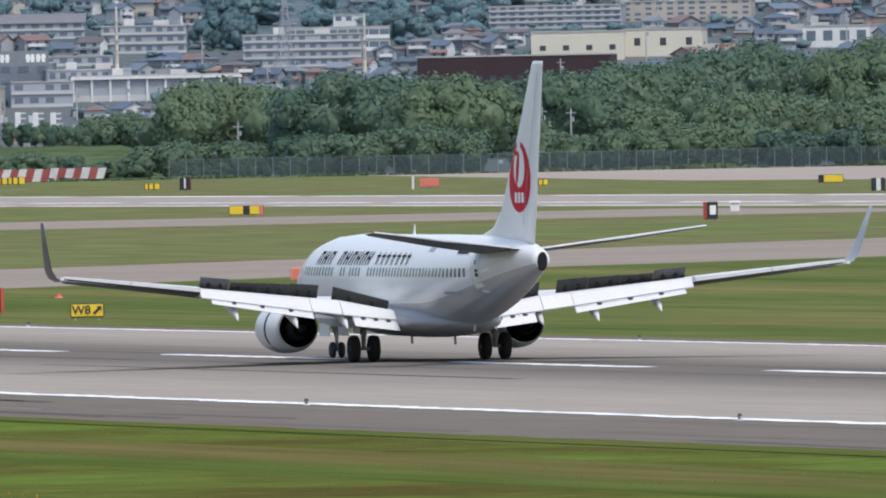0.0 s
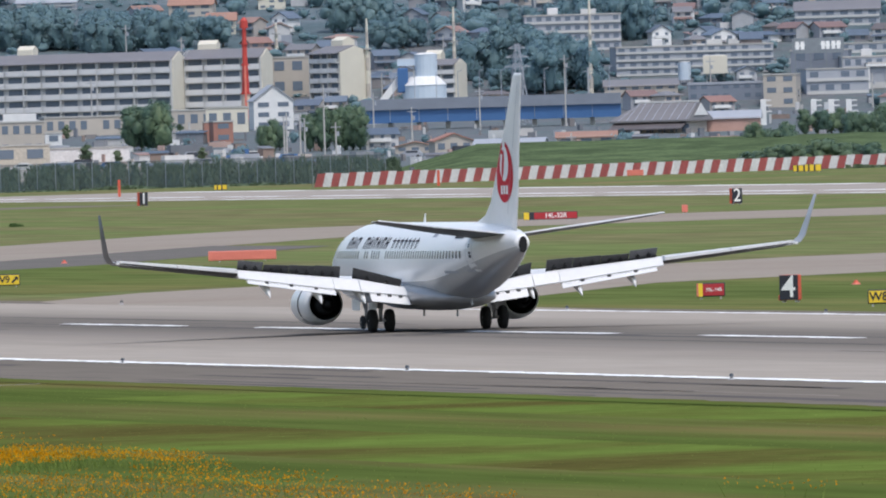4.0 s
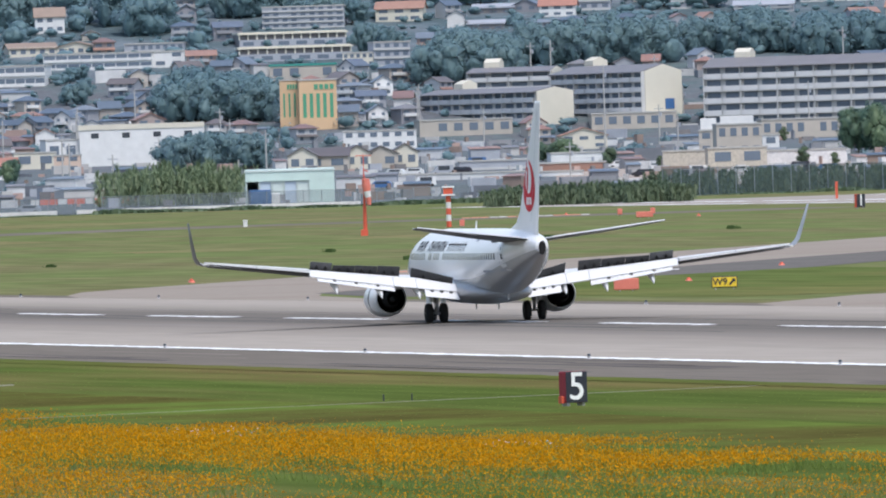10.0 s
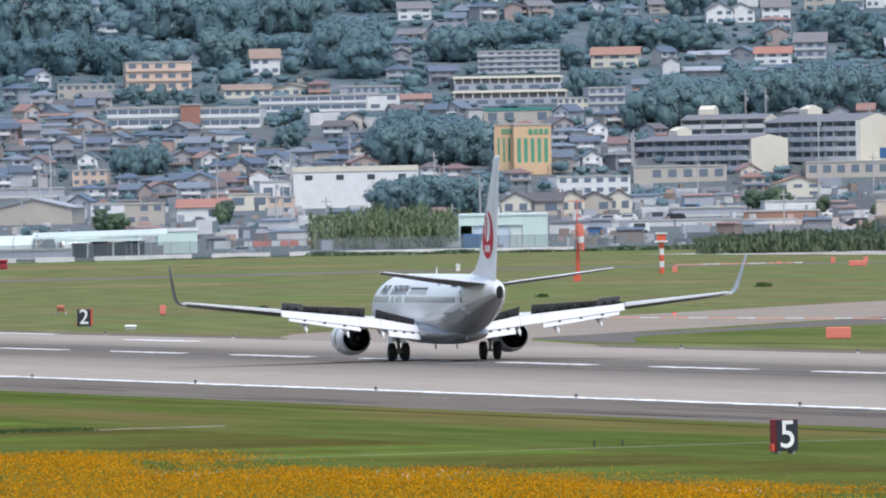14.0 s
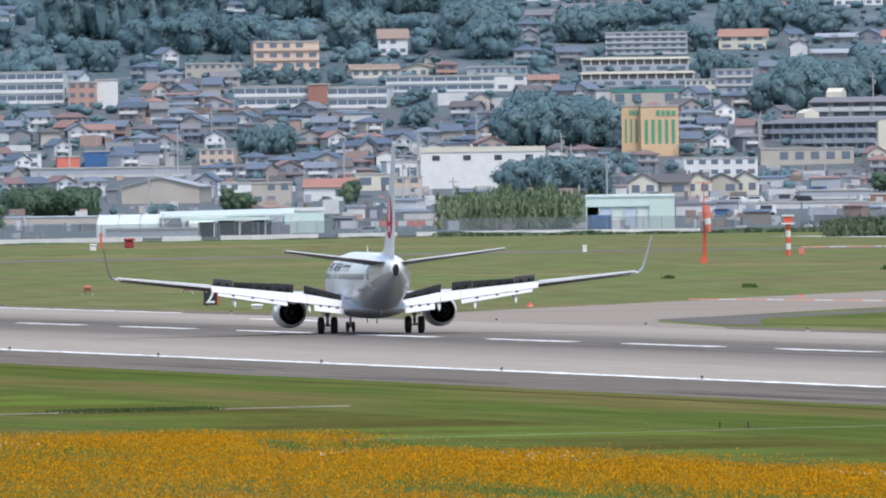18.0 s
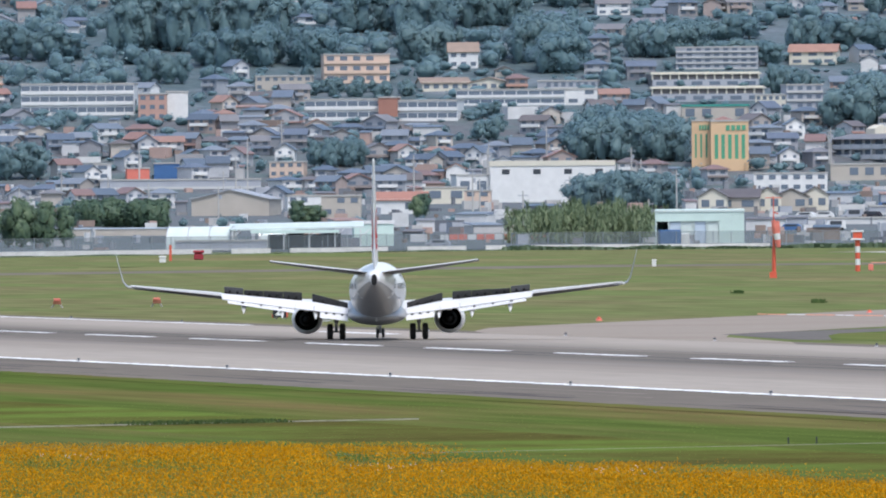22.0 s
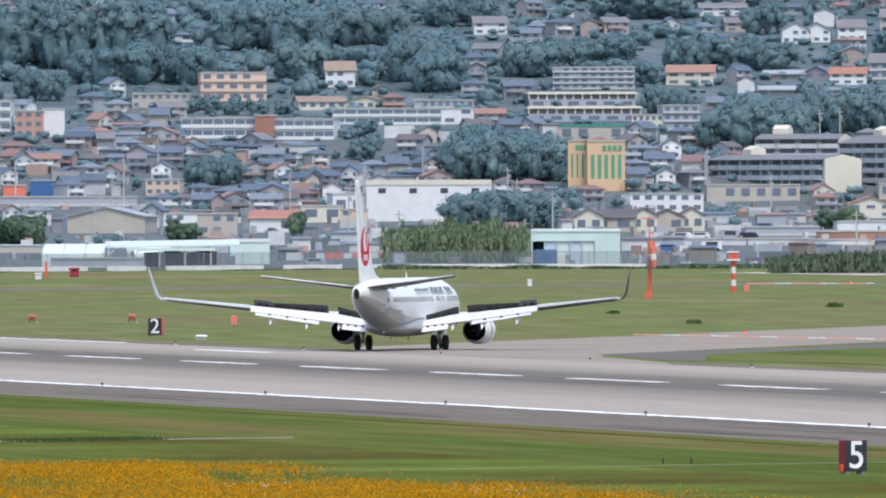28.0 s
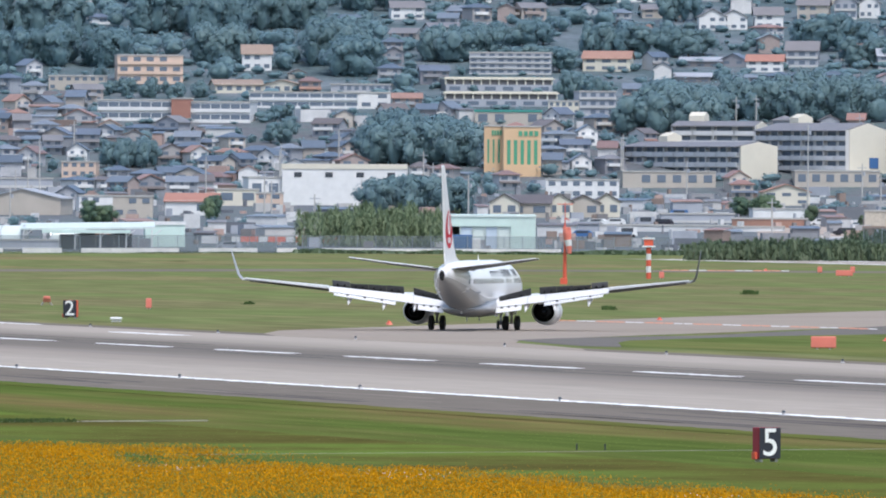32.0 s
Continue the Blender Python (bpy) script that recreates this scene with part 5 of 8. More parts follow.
def street_pole(az, d, w, h):
    ob = thing("utility_pole", "grey concrete utility pole with cross-arm", "pole", facing(az, d), group="utility poles")
    part("shaft", Soup().tube((0, 0, -2), (0, 0, h), 0.2, 0.12, 6).mesh("shaft", M["concrete"]), ob)
    part("cross_arm", Soup().box(-0.9, 0.9, -0.08, 0.08, h - 0.9, h - 0.75).mesh("cross_arm", M["lavender"]), ob)
    part("transformer", Soup().tube((0.35, 0, h - 2.4), (0.35, 0, h - 1.6), 0.25, 0.25, 8).mesh("transformer", M["lavender"]), ob)


# trees
def dome_grid(nu, nv):
    """Directions at the corners of the triangles that close a crown, round by round."""
    def way(i, j):
        a, t_ = 2 * math.pi * i / nu, math.pi * j / nv
        return (math.sin(t_) * math.cos(a), math.sin(t_) * math.sin(a), math.cos(t_))
    return np.array([way(i + di, j + dj) for j in range(nv) for i in range(nu) for di, dj in ((0, 0), (0, 1), (1, 1), (0, 0), (1, 1), (1, 0))])


FINE_DOME, DOME, COARSE_DOME = dome_grid(14, 8), dome_grid(9, 6), dome_grid(6, 4)


def bamboo_quads(rng, height, width, n):
    """A feathery clump: narrow drooping sprays, denser low down, over leaning stems."""
    k = rng.integers(4, 7)
    stem = rng.normal(size=(k, 2)) * width * 0.22
    pick = rng.integers(0, k, n)
    u = rng.random(n)
    top = height * (0.72 + 0.28 * rng.random(k))
    r = width * 0.26 * np.sqrt(rng.random(n)) * (1.1 - 0.75 * u)
    a = rng.random(n) * 6.283
    c = np.stack([stem[pick, 0] * (1 + 0.4 * u) + r * np.cos(a), stem[pick, 1] * (1 + 0.4 * u) + r * np.sin(a), top[pick] * (0.04 + 0.94 * u)], 1)
    side = np.stack([np.cos(a + 1.57), np.sin(a + 1.57), rng.normal(size=n) * 0.3], 1) * (0.05 + 0.06 * rng.random(n))[:, None]
    up = np.stack([np.cos(a) * 0.5, np.sin(a) * 0.5, np.where(u > 0.86, 0.9, -0.7 - 0.4 * rng.random(n))], 1) * (0.25 + 0.3 * rng.random(n))[:, None]
    return np.stack([c - side - up, c + side - up, c + side * 0.5 + up, c - side * 0.5 + up], 1).reshape(-1, 3)


def crown_quads(rng, height, width, n, bushy=False):
    """Crown of a tree: an uneven dome of inner foliage under single leaf sprays; corners with their normals."""
    low, high = rng.normal(size=(4, 3)) * 1.7, rng.normal(size=(7, 3)) * 4.6
    p0, p1 = rng.random(4) * 6.283, rng.random(7) * 6.283
    half = np.array([width * 0.5, width * 0.5, height * (0.5 if bushy else 0.47)])
    mid = np.array([0, 0, height * (0.46 if bushy else 0.53)])

    def out(v, k):
        r = 1 + 0.09 * np.cos(v @ low.T + p0).sum(1) + 0.05 * np.cos(v @ high.T + p1).sum(1)
        return mid + v * half * (np.clip(r, 0.55, 1.4) * k)[:, None]

    def swell(v):
        # outward normals of the uneven dome
        d = 0.09 * np.sin(v @ low.T + p0) @ low + 0.05 * np.sin(v @ high.T + p1) @ high
        m = v / half * half.mean() + 0.75 * (d - (d * v).sum(1)[:, None] * v)
        return m / np.linalg.norm(m, axis=1)[:, None]
    v = rng.normal(size=(n, 3))
    v[:, 2] = np.abs(v[:, 2]) * np.where(rng.random(n) < 0.28, -0.8, 1.0)
    v /= np.linalg.norm(v, axis=1)[:, None]
    c = out(v, 0.84 + 0.3 * rng.random(n))
    c[:, 2] = np.clip(c[:, 2], height * 0.02, height * 1.1)
    soft = swell(v)
    nrm = soft + np.array([0, 0, 0.1]) + rng.normal(size=(n, 3)) * 0.2
    nrm /= np.linalg.norm(nrm, axis=1)[:, None]
    u = np.cross(nrm, rng.normal(size=(n, 3)))
    u /= np.linalg.norm(u, axis=1)[:, None]
    w = np.cross(nrm, u)
    s = (0.13 + 0.18 * rng.random(n))[:, None] * (0.55 + 0.1 * min(width, 10.0))
    q = np.stack([c - u * s * 1.3 - w * s, c + u * s * 1.3 - w * s * 0.8, c + u * s * 0.3 + w * s * 1.4], 1).reshape(-1, 3)
    g = FINE_DOME if width > 6.5 else DOME if width > 4.8 else COARSE_DOME
    shine = soft + 0.3 * rng.normal(size=(n, 3)) * [1, 1, 0.6] + np.array([0, 0, 0.15])
    shine /= np.linalg.norm(shine, axis=1)[:, None]
    return np.concatenate([np.hstack([q, np.repeat(shine, 3, 0)]), np.hstack([out(g, np.full(len(g), 0.8)), swell(g)])])


def lumpy_crown(rng, height, width, n, lumps, bushy=False):
    """A crown of several overlapping lumps of foliage, with a ragged outline and gaps."""
    out = [crown_quads(rng, height * 0.8, width * 0.6, n // 3, True)]
    for i in range(lumps):
        k = (i + 0.5) / lumps
        w = width * (0.62 - 0.2 * k) * (0.8 + 0.4 * rng.random())
        hh = min(height * 0.7, w * (0.8 + 0.35 * rng.random()))
        low = 0.0 if bushy else 0.16
        z = min(height * (low + (0.98 - low) * k ** 0.8) - hh * 0.35, height - hh)
        r = width * 0.5 * math.sqrt(max(0.05, 1 - (2 * k - 0.85) ** 2)) * (0.25 + 0.55 * rng.random())
        a = i * 2.4 + rng.random()
        q = crown_quads(rng, hh, w, max(40, n // lumps), True)
        out.append(q + np.array([r * math.cos(a), r * math.sin(a), max(0.0, z), 0, 0, 0]))
    out = np.concatenate(out)
    round_ = (out[:, :3] - [0, 0, height * 0.4]) / [width * 0.5, width * 0.5, height * 0.6]
    out[:, 3:] = 0.55 * out[:, 3:] + 0.5 * round_ + [0, 0, 0.05]
    out[:, 3:] /= np.linalg.norm(out[:, 3:], axis=1)[:, None]
    return out


def quad_mesh(name, verts, material, size=4):
    me = bpy.data.meshes.new(name)
    n = len(verts) // size
    me.vertices.add(len(verts))
    me.vertices.foreach_set("co", verts[:, :3].astype(np.float32).ravel())
    me.loops.add(len(verts))
    me.loops.foreach_set("vertex_index", np.arange(len(verts), dtype=np.int32))
    me.polygons.add(n)
    me.polygons.foreach_set("loop_start", np.arange(0, len(verts), size, dtype=np.int32))
    me.polygons.foreach_set("loop_total", np.full(n, size, dtype=np.int32))
    me.materials.append(material)
    me.update()
    if verts.shape[1] > 3:
        soft = me.attributes.new("custom_normal", "FLOAT_VECTOR", "POINT")
        soft.data.foreach_set("vector", verts[:, 3:].astype(np.float32).ravel())
    return me


TREES = {}


def tree_kind(i, light, far=False):
    key = (i, light, far)
    if key not in TREES:
        rng = np.random.default_rng(50 + i + 10 * light)
        hgt, wid = 10.0, (7.0 if not light else 6.0) * (0.85 + 0.3 * rng.random())
        crown = quad_mesh("crown", lumpy_crown(rng, hgt, wid, 900, 8, bool(light)), M[("bamboo" if light > 1 else "leaf_light") if light else "haze_leaf" if far else "leaf"], 3)
        tr = Soup().tube((0, 0, -1.5), (0.1, 0, 4.5), 0.32, 0.2, 7)
        for k in range(4):
            a = k * 1.7 + i
            tr.tube((0.05, 0, 2.6 + 0.4 * k), (1.8 * math.cos(a), 1.8 * math.sin(a), 5.2 + 0.5 * k), 0.14, 0.05, 5)
        TREES[key] = (crown, tr.mesh("trunk", M["bark"]))
    return TREES[key]


TREE_RNG = np.random.default_rng(7)


def tree(az, d, h, wide=1.0, light=False, name="tree"):
    crown, trunk = tree_kind(int(TREE_RNG.integers(0, 5)), light, d > 4300)
    s = h / 10.0
    ob = thing(name, "leafy broad-leaved tree with uneven dark crown" if not light else "pale green leafy shrub-like tree", "tree", facing(az, d, float(TREE_RNG.random() * 360)), group="town trees")
    sc = Matrix.Diagonal((s * wide, s * wide, s, 1))
    part("trunk", trunk, ob, "", sc)
    part("crown", crown, ob, "", sc)
    return ob


def grove(az, d, w, h, n, light=False):
    """A few single trees, or a dense wood as one piece when they cannot be told apart."""
    TAKEN.append((az, d, w, h * 0.8))
    half = math.degrees(w / 2 / d)
    if n < 8:
        for i in range(n):
            a = az + half * ((i + 0.5) / n * 2 - 1) * 0.8 + half * 0.2 * (TREE_RNG.random() - 0.5)
            hh = h * (0.72 + 0.3 * TREE_RNG.random())
            tree(a, d + TREE_RNG.random() * 6, hh, min(1.6, max(0.8, w / n * 1.7 / (hh * 0.7))), light)
        return
    rng = np.random.default_rng(int(az * 1000) % 9973)
    vs = []
    trunks = Soup()
    base = spot(az, d)
    m = facing(az, d)
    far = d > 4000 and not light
    for i in range(int(n * (2.3 if far else 1.15))):
        x = (rng.random() - 0.5) * w * 0.92
        y = rng.random() * 14 - 3
        k = math.cos(x / (w / 2) * 1.25)
        hh = h * (0.78 + 0.22 * k) * (0.85 + 0.25 * rng.random())
        hh *= 0.9 if far else 1.0
        cw = max(2.6, min(hh * 0.66, 6.0)) * (0.75 + 0.5 * rng.random()) if far else max(3.0, min(hh * 0.95, w / n * 4.6))
        q = lumpy_crown(rng, hh, cw * 1.15, (1900 if d < 4000 else 480) if not light else 400, (7 if d < 4000 else 4) if not light else 3, True)
        if light and light > 1:
            q = bamboo_quads(rng, hh, 5.0 if light == 2 else 3.4, 620 if light == 2 else 380)
        p = m @ Vector((x, y, 0))
        z = rise(math.hypot(p.x - EYE.x, p.y)) - base.z
        vs.append(q + np.array([x, y, z] + [0] * (q.shape[1] - 3)))
        trunks.tube((x, y + 1, z - 1), (x, y + 1, z + hh * 0.5), 0.25, 0.12, 5)
    ob = new("woods" if not light else "shrubs", quad_mesh("woods", np.concatenate(vs), M[("bamboo" if light == 2 else "leaf_light") if light else "haze_leaf" if far else "leaf"], 4 if light and light > 1 else 3))
    ob.matrix_basis = m
    tagged(ob, "dense dark green wood of broad-leaved trees" if not light else "bank of pale green shrubs and bamboo", "woods", kind="stuff")
    part("trunks", trunks.mesh("trunks", M["bark"]), ob)


def house_proto(i):
    """A small house: walls up to the gables, tiled roof, a set of tiny windows, balcony or porch."""
    rng = random.Random(100 + i)
    w, dp = rng.uniform(3.8, 6.4), rng.uniform(3.5, 4.8)
    fl = 1 if i % 4 == 3 else 2
    fh = 1.5
    wh = fh * fl
    rh = rng.uniform(0.7, 1.1)
    x, y = w / 2, dp / 2
    ob = thing("house", "two-storey town house with tiled roof" if fl == 2 else "low town house with tiled roof", "house", group="town houses")
    e = 0.45
    body = Soup()
    if i % 3 == 0:
        body.box(-x, x, -y, y, -3.5, wh)
        r = [(-x - e, -y - e, wh), (x + e, -y - e, wh), (x + e, y + e, wh), (-x - e, y + e, wh)]
        k = max(0.3, x - y * 0.8)
        vs = r + [(p[0], p[1], wh - 0.15) for p in r] + [(-k, 0, wh + rh), (k, 0, wh + rh)]
        roof = Soup().add(vs, [(0, 1, 9, 8), (1, 2, 9), (2, 3, 8, 9), (3, 0, 8), (4, 5, 1, 0), (5, 6, 2, 1), (6, 7, 3, 2), (7, 4, 0, 3), (7, 6, 5, 4)])
    elif i % 3 == 1:
        sec = [(-y - e, wh - 0.2), (0, wh + rh), (y + e, wh - 0.2), (y + e, wh - 0.36), (0, wh + rh - 0.2), (-y - e, wh - 0.36)]
        roof = Soup().rings([[(sx, a, b) for a, b in sec] for sx in (-x - 0.3, x + 0.3)])
        body.rings([[(sx, a, b) for a, b in ((-y, -3.5), (y, -3.5), (y, wh - 0.1), (0, wh + rh - 0.1), (-y, wh - 0.1))] for sx in (-x, x)])
    else:
        sec = [(-x - e, wh - 0.2), (0, wh + rh + 0.3), (x + e, wh - 0.2), (x + e, wh - 0.36), (0, wh + rh + 0.1), (-x - e, wh - 0.36)]
        roof = Soup().rings([[(a, sy, b) for a, b in sec] for sy in (-y - 0.3, y + 0.3)])
        body.rings([[(a, sy, b) for a, b in ((-x, -3.5), (x, -3.5), (x, wh - 0.1), (0, wh + rh + 0.2), (-x, wh - 0.1))] for sy in (-y, y)])
    part("wall", body.mesh("wall", M["house_wall"]), ob)
    part("roof", roof.mesh("roof", M["house_roof"]), ob)
    for f in range(fl):
        n = 2 if w < 6.2 else 3
        for c in range(n):
            a = -x + (c + 0.5) * w / n
            ww = w / n * rng.uniform(0.28, 0.62)
            part("window", Soup().box(a - ww / 2, a + ww / 2, -y - 0.04, -y + 0.04, f * fh + 0.45, f * fh + 1.15).mesh("window", M["house_glass"]), ob)
    if fl == 2 and i % 2 == 0:
        part("balcony", Soup().box(-x * 0.8, x * 0.5, -y - 0.8, -y, fh - 0.1, fh + 0.55).mesh("balcony", M["white"]), ob)
    elif fl == 2:
        part("porch_roof", Soup().rings([[(sx, -y - 0.95, fh - 0.2), (sx, -y, fh + 0.2), (sx, -y, fh + 0.06), (sx, -y - 0.95, fh - 0.32)] for sx in (-x - 0.15, x + 0.15)]).mesh("porch_roof", M["house_roof"]), ob)
    return ob


def land_at(e):
    for (d0, e0), (d1, e1) in zip(LAND, LAND[1:]):
        if e0 <= e <= e1:
            return d0 + (d1 - d0) * (e - e0) / (e1 - e0)
    return 4895


def plot_free(az, d):
    e0 = (rise(d) - EYE.z) / d
    for a, dd, w, hh in TAKEN:
        f0 = (rise(dd) - EYE.z) / dd
        if abs(az - a) < math.degrees(w / 2 / dd) + 0.02 and f0 - 0.0005 < e0 < f0 + hh / dd * 0.7:
            return False
    return True


LATE = []


def hill_house(*a, **k):
    """A single house set into the upper rows; the woods keep clear of it and of the slope below it."""
    block(*a, **k)
    LATE.append(TAKEN.pop())


def clear_of(az, d, below):
    e0 = (rise(d) - EYE.z) / d
    for a, dd, w, hh in LATE:
        f0 = (rise(dd) - EYE.z) / dd
        if abs(az - a) < math.degrees(w / 2 / dd) + 0.03 and f0 - below < e0 < f0 + hh / dd * 0.8:
            return False
    return True


def woodiness(az, e):
    """How wooded the hillside is: thick high up on its western end, broken by houses elsewhere."""
    k = 0.47 + 0.6 * noise.noise(Vector((az * 1.6, e * 420, 3.1)))
    if e > 0.0045:
        k += 0.34 if 8.8 < az < 9.55 else 0.06
    if e < 0.003:
        k -= 0.25
    return k


def build_hill():
    """Houses on the free plots of the hillside, row by row, with trees between them."""
    rng = random.Random(11)
    protos = [house_proto(i) for i in range(16)]
    used = [False] * len(protos)
    e = -0.00285
    made = 0
    walls, roofs, panes = Soup(), Soup(), Soup()
    while e < 0.0122:
        d = land_at(e)
        az = 7.95 + rng.random() * 0.08
        while az < 16.1:
            dd = min(4895, d + rng.uniform(-12, 12))
            if e < (-0.0015 if az < 10.3 else -0.0008 if az < 10.9 else -0.0004 if az < 12.1 else -0.0022):
                az += 0.1
                continue
            wood = woodiness(az, e)
            if plot_free(az, dd) and rng.random() < (0.95 if wood < 0.48 else 0.7 if wood < 0.72 else 0.14):
                i = rng.randrange(len(protos))
                m = facing(az, dd, rng.choice((-35, -20, 0, 10, 25, 40, 90)) + rng.uniform(-8, 8))
                if not clear_of(az, dd, 0.0008):
                    pass
                elif not used[i]:
                    protos[i].matrix_basis = m
                    used[i] = True
                elif made < 262:
                    copy_thing(protos[i], m)
                else:
                    for o in protos[i].children:
                        kind = o.name.split(".")[0]
                        to = roofs if "roof" in kind else panes if kind == "window" else walls
                        to.add([m @ v.co for v in o.data.vertices], [tuple(p.vertices) for p in o.data.polygons])
                made += 1
            az += rng.uniform(0.055, 0.095)
        e += 0.00058 if e < 0.004 else 0.0007
    ob = tagged(new("hillside_houses", walls.mesh("hillside_houses", M["house_wall_many"])), "small tiled houses scattered over the upper hillside", "houses", kind="stuff")
    for nm, so, m_ in (("roofs", roofs, "house_roof_many"), ("panes", panes, "house_glass")):
        part(nm, so.mesh(nm, M[m_]), ob)["kind"] = "stuff"
    # sheds, walls and lean-tos that fill the lower town
    low = Soup()
    singles = 0
    for i in range(1500):
        az, e = 7.95 + 8.1 * rng.random(), -0.0029 + 0.0065 * rng.random() ** 1.2
        d = land_at(e)
        if not plot_free(az, d):
            continue
        w, dp, h = rng.uniform(1.5, 7), rng.uniform(1.5, 4), rng.uniform(0.9, 2.6)
        m = facing(az, d, rng.uniform(-30, 30))
        if singles < 170:
            singles += 1
            ob = thing("shed", "low weathered shed among the town houses", "shed", m, group="town sheds")
            part("wall", Soup().box(-w / 2, w / 2, -dp / 2, dp / 2, -1.5, h).mesh("wall", M["clutter_one"]), ob)
            part("roof", Soup().rings([[(sx, -dp / 2 - 0.2, h + 0.003), (sx, dp / 2 + 0.2, h + 0.4), (sx, dp / 2 + 0.2, h + 0.52), (sx, -dp / 2 - 0.2, h + 0.12)] for sx in (-w / 2 - 0.2, w / 2 + 0.2)]).mesh("roof", M["house_roof"]), ob)
        else:
            low.box(-w / 2, w / 2, -dp / 2, dp / 2, -1.5, h, m)
    tagged(new("sheds", low.mesh("sheds", M["clutter"])), "jumble of low sheds and walls between the houses", "sheds", kind="stuff")
    for i in range(58):
        az, e = 8.0 + 8.0 * rng.random(), -0.0028 + 0.006 * rng.random()
        d = land_at(e)
        street_pole(az, d, 0.3, rng.uniform(5.5, 8.5))
    # trees between the houses, too many to count
    gen = np.random.default_rng(21)
    vs, trunks = [], Soup()
    for i in range(10500):
        az, e = 7.9 + 8.3 * gen.random(), -0.0022 + 0.0147 * gen.random()
        wood = woodiness(az, e)
        if gen.random() > (0.35 if wood < 0.42 else 0.6 if wood < 0.66 else 1.0):
            continue
        d = min(4897, land_at(e))
        if not plot_free(az, d) or not clear_of(az, d, 0.0012):
            continue
        hh = 1.6 + 4.6 * gen.random() * min(1.0, max(0.25, wood))
        p = spot(az, d)
        q = crown_quads(gen, hh, hh * (0.9 + 0.6 * gen.random()), 32 + int(10 * hh), True)
        vs.append(q + np.array([*p, 0, 0, 0]))
        if i % 3 == 0:
            trunks.tube((p.x, p.y, p.z - 0.5), (p.x, p.y, p.z + hh * 0.4), 0.12, 0.08, 4)
    # low hedges and garden shrubs on the slopes between
    for i in range(4600):
        az, e = 7.9 + 8.3 * gen.random(), 0.0002 + 0.0122 * gen.random()
        hh = 0.7 + 1.6 * gen.random() ** 1.5
        q = crown_quads(gen, hh, hh * (1.3 + 1.2 * gen.random()), 24, True)
        vs.append(q + np.array([*spot(az, min(4897, land_at(e))), 0, 0, 0]))
    ob = tagged(new("hillside_trees", quad_mesh("hillside_trees", np.concatenate(vs), M["haze_leaf"], 3)), "scattered green trees and shrubs between the hillside houses", "trees", kind="stuff")
    part("trunks", trunks.mesh("trunks", M["bark"]), ob)


# ---- town: the things ----
# slab blocks of flats
slab_flats(10.704, 4388, 31.8, 7.3, 3, 0.26, "low slab of grey flats with a cream gable end")
slab_flats(10.756, 4434, 19.9, 6.9, 3, 0.12, "slab of grey flats with cream gable behind a lower slab")
slab_flats(11.035, 4383, 26.5, 11.8, 5, 0.30, "five-storey slab of grey flats with cream gable end", sign=True)
slab_flats(11.542, 4365, 41.1, 14.4, 5, 0.07, "long five-storey slab of grey balcony flats")
slab_flats(11.930, 4367, 17.8, 14.3, 5, 0.05, "five-storey slab of grey balcony flats")
slab_flats(11.925, 4401, 18.3, 10.9, 5, 0.05, "five-storey slab of grey balcony flats")
slab_flats(12.236, 4394, 10.6, 11.6, 5, 0.6, "slab of grey flats with a broad white gable")
slab_flats(12.506, 4388, 10.6, 8.8, 4, 0.05, "grey flats behind a storage silo")
# larger single buildings
block(10.218, 4386, 7.9, 10.6, "peach", 1, 0, "peach parlour building with green vertical stripes", depth=10, stripes=5)
block(10.140, 4389, 4.0, 10.4, "peach", 1, 0, "shaded side wing of the peach parlour building", depth=8, stripes=3)
block(10.178, 4486, 14.1, 3.7, "tan", 1, 4, "building with a teal roof band behind a parlour", depth=10, band="teal")
block(9.734, 4173, 24.7, 8.2, "white", 1, 4, "white two-storey factory building with few windows", depth=16, band="cream", small=(1.5, 1.0, 0.68))
block(9.518, 4174, 6.7, 5.6, "white", 1, 2, "low white annexe beside a factory", depth=10)
block(9.162, 4495, 16.1, 4.6, "white", 2, 7, "white school wing with ribbon windows", depth=12, ribbon=True)
block(9.287, 4492, 4.1, 5.3, "brick", 2, 0, "red-brown brick stair tower of a school", depth=9)
block(9.395, 4492, 12.8, 4.6, "white", 2, 6, "white school wing with ribbon windows", depth=12, ribbon=True)
block(9.621, 4522, 23.5, 3.6, "white", 2, 9, "long white school building with ribbon windows", depth=12, ribbon=True)
block(9.814, 4522, 7.0, 3.6, "white", 2, 2, "blank white end wing of a school", depth=12)
block(9.203, 4570, 14.3, 6.4, "pale_peach", 3, 5, "peach-coloured block of flats with balconies", depth=10)
block(9.445, 4552, 10.4, 3.1, "cream", 1, 5, "row building with faded tan tile roofs", depth=10, pitched="tan_roof")
block(9.563, 4552, 8.3, 3.1, "cream", 1, 4, "row building with faded tan tile roofs", depth=10, pitched="tan_roof")
block(10.153, 4558, 23.3, 3.1, "apt_roof", 1, 0, "brown terraced flats with a cream arcade", depth=10, band="cream", columns=13)
block(10.159, 4528, 24.1, 3.2, "apt_roof", 1, 0, "brown terraced flats with a cream arcade", depth=10, band="cream", columns=13)
block(10.184, 4593, 17.9, 4.9, "lavender", 4, 9, "grey terraced block of flats", depth=12)
block(10.331, 4509, 6.7, 3.4, "cream", 2, 5, "small cream flats with square windows", depth=8)
block(10.423, 4509, 7.9, 5.5, "lavender", 3, 4, "grey balcony flats", depth=9)
block(9.594, 4689, 6.6, 6.1, "lavender", 3, 3, "grey hillside house with a tall blue window", depth=10)
block(9.003, 4556, 12.2, 3.3, "tan", 2, 7, "low tan hillside flats", depth=9)
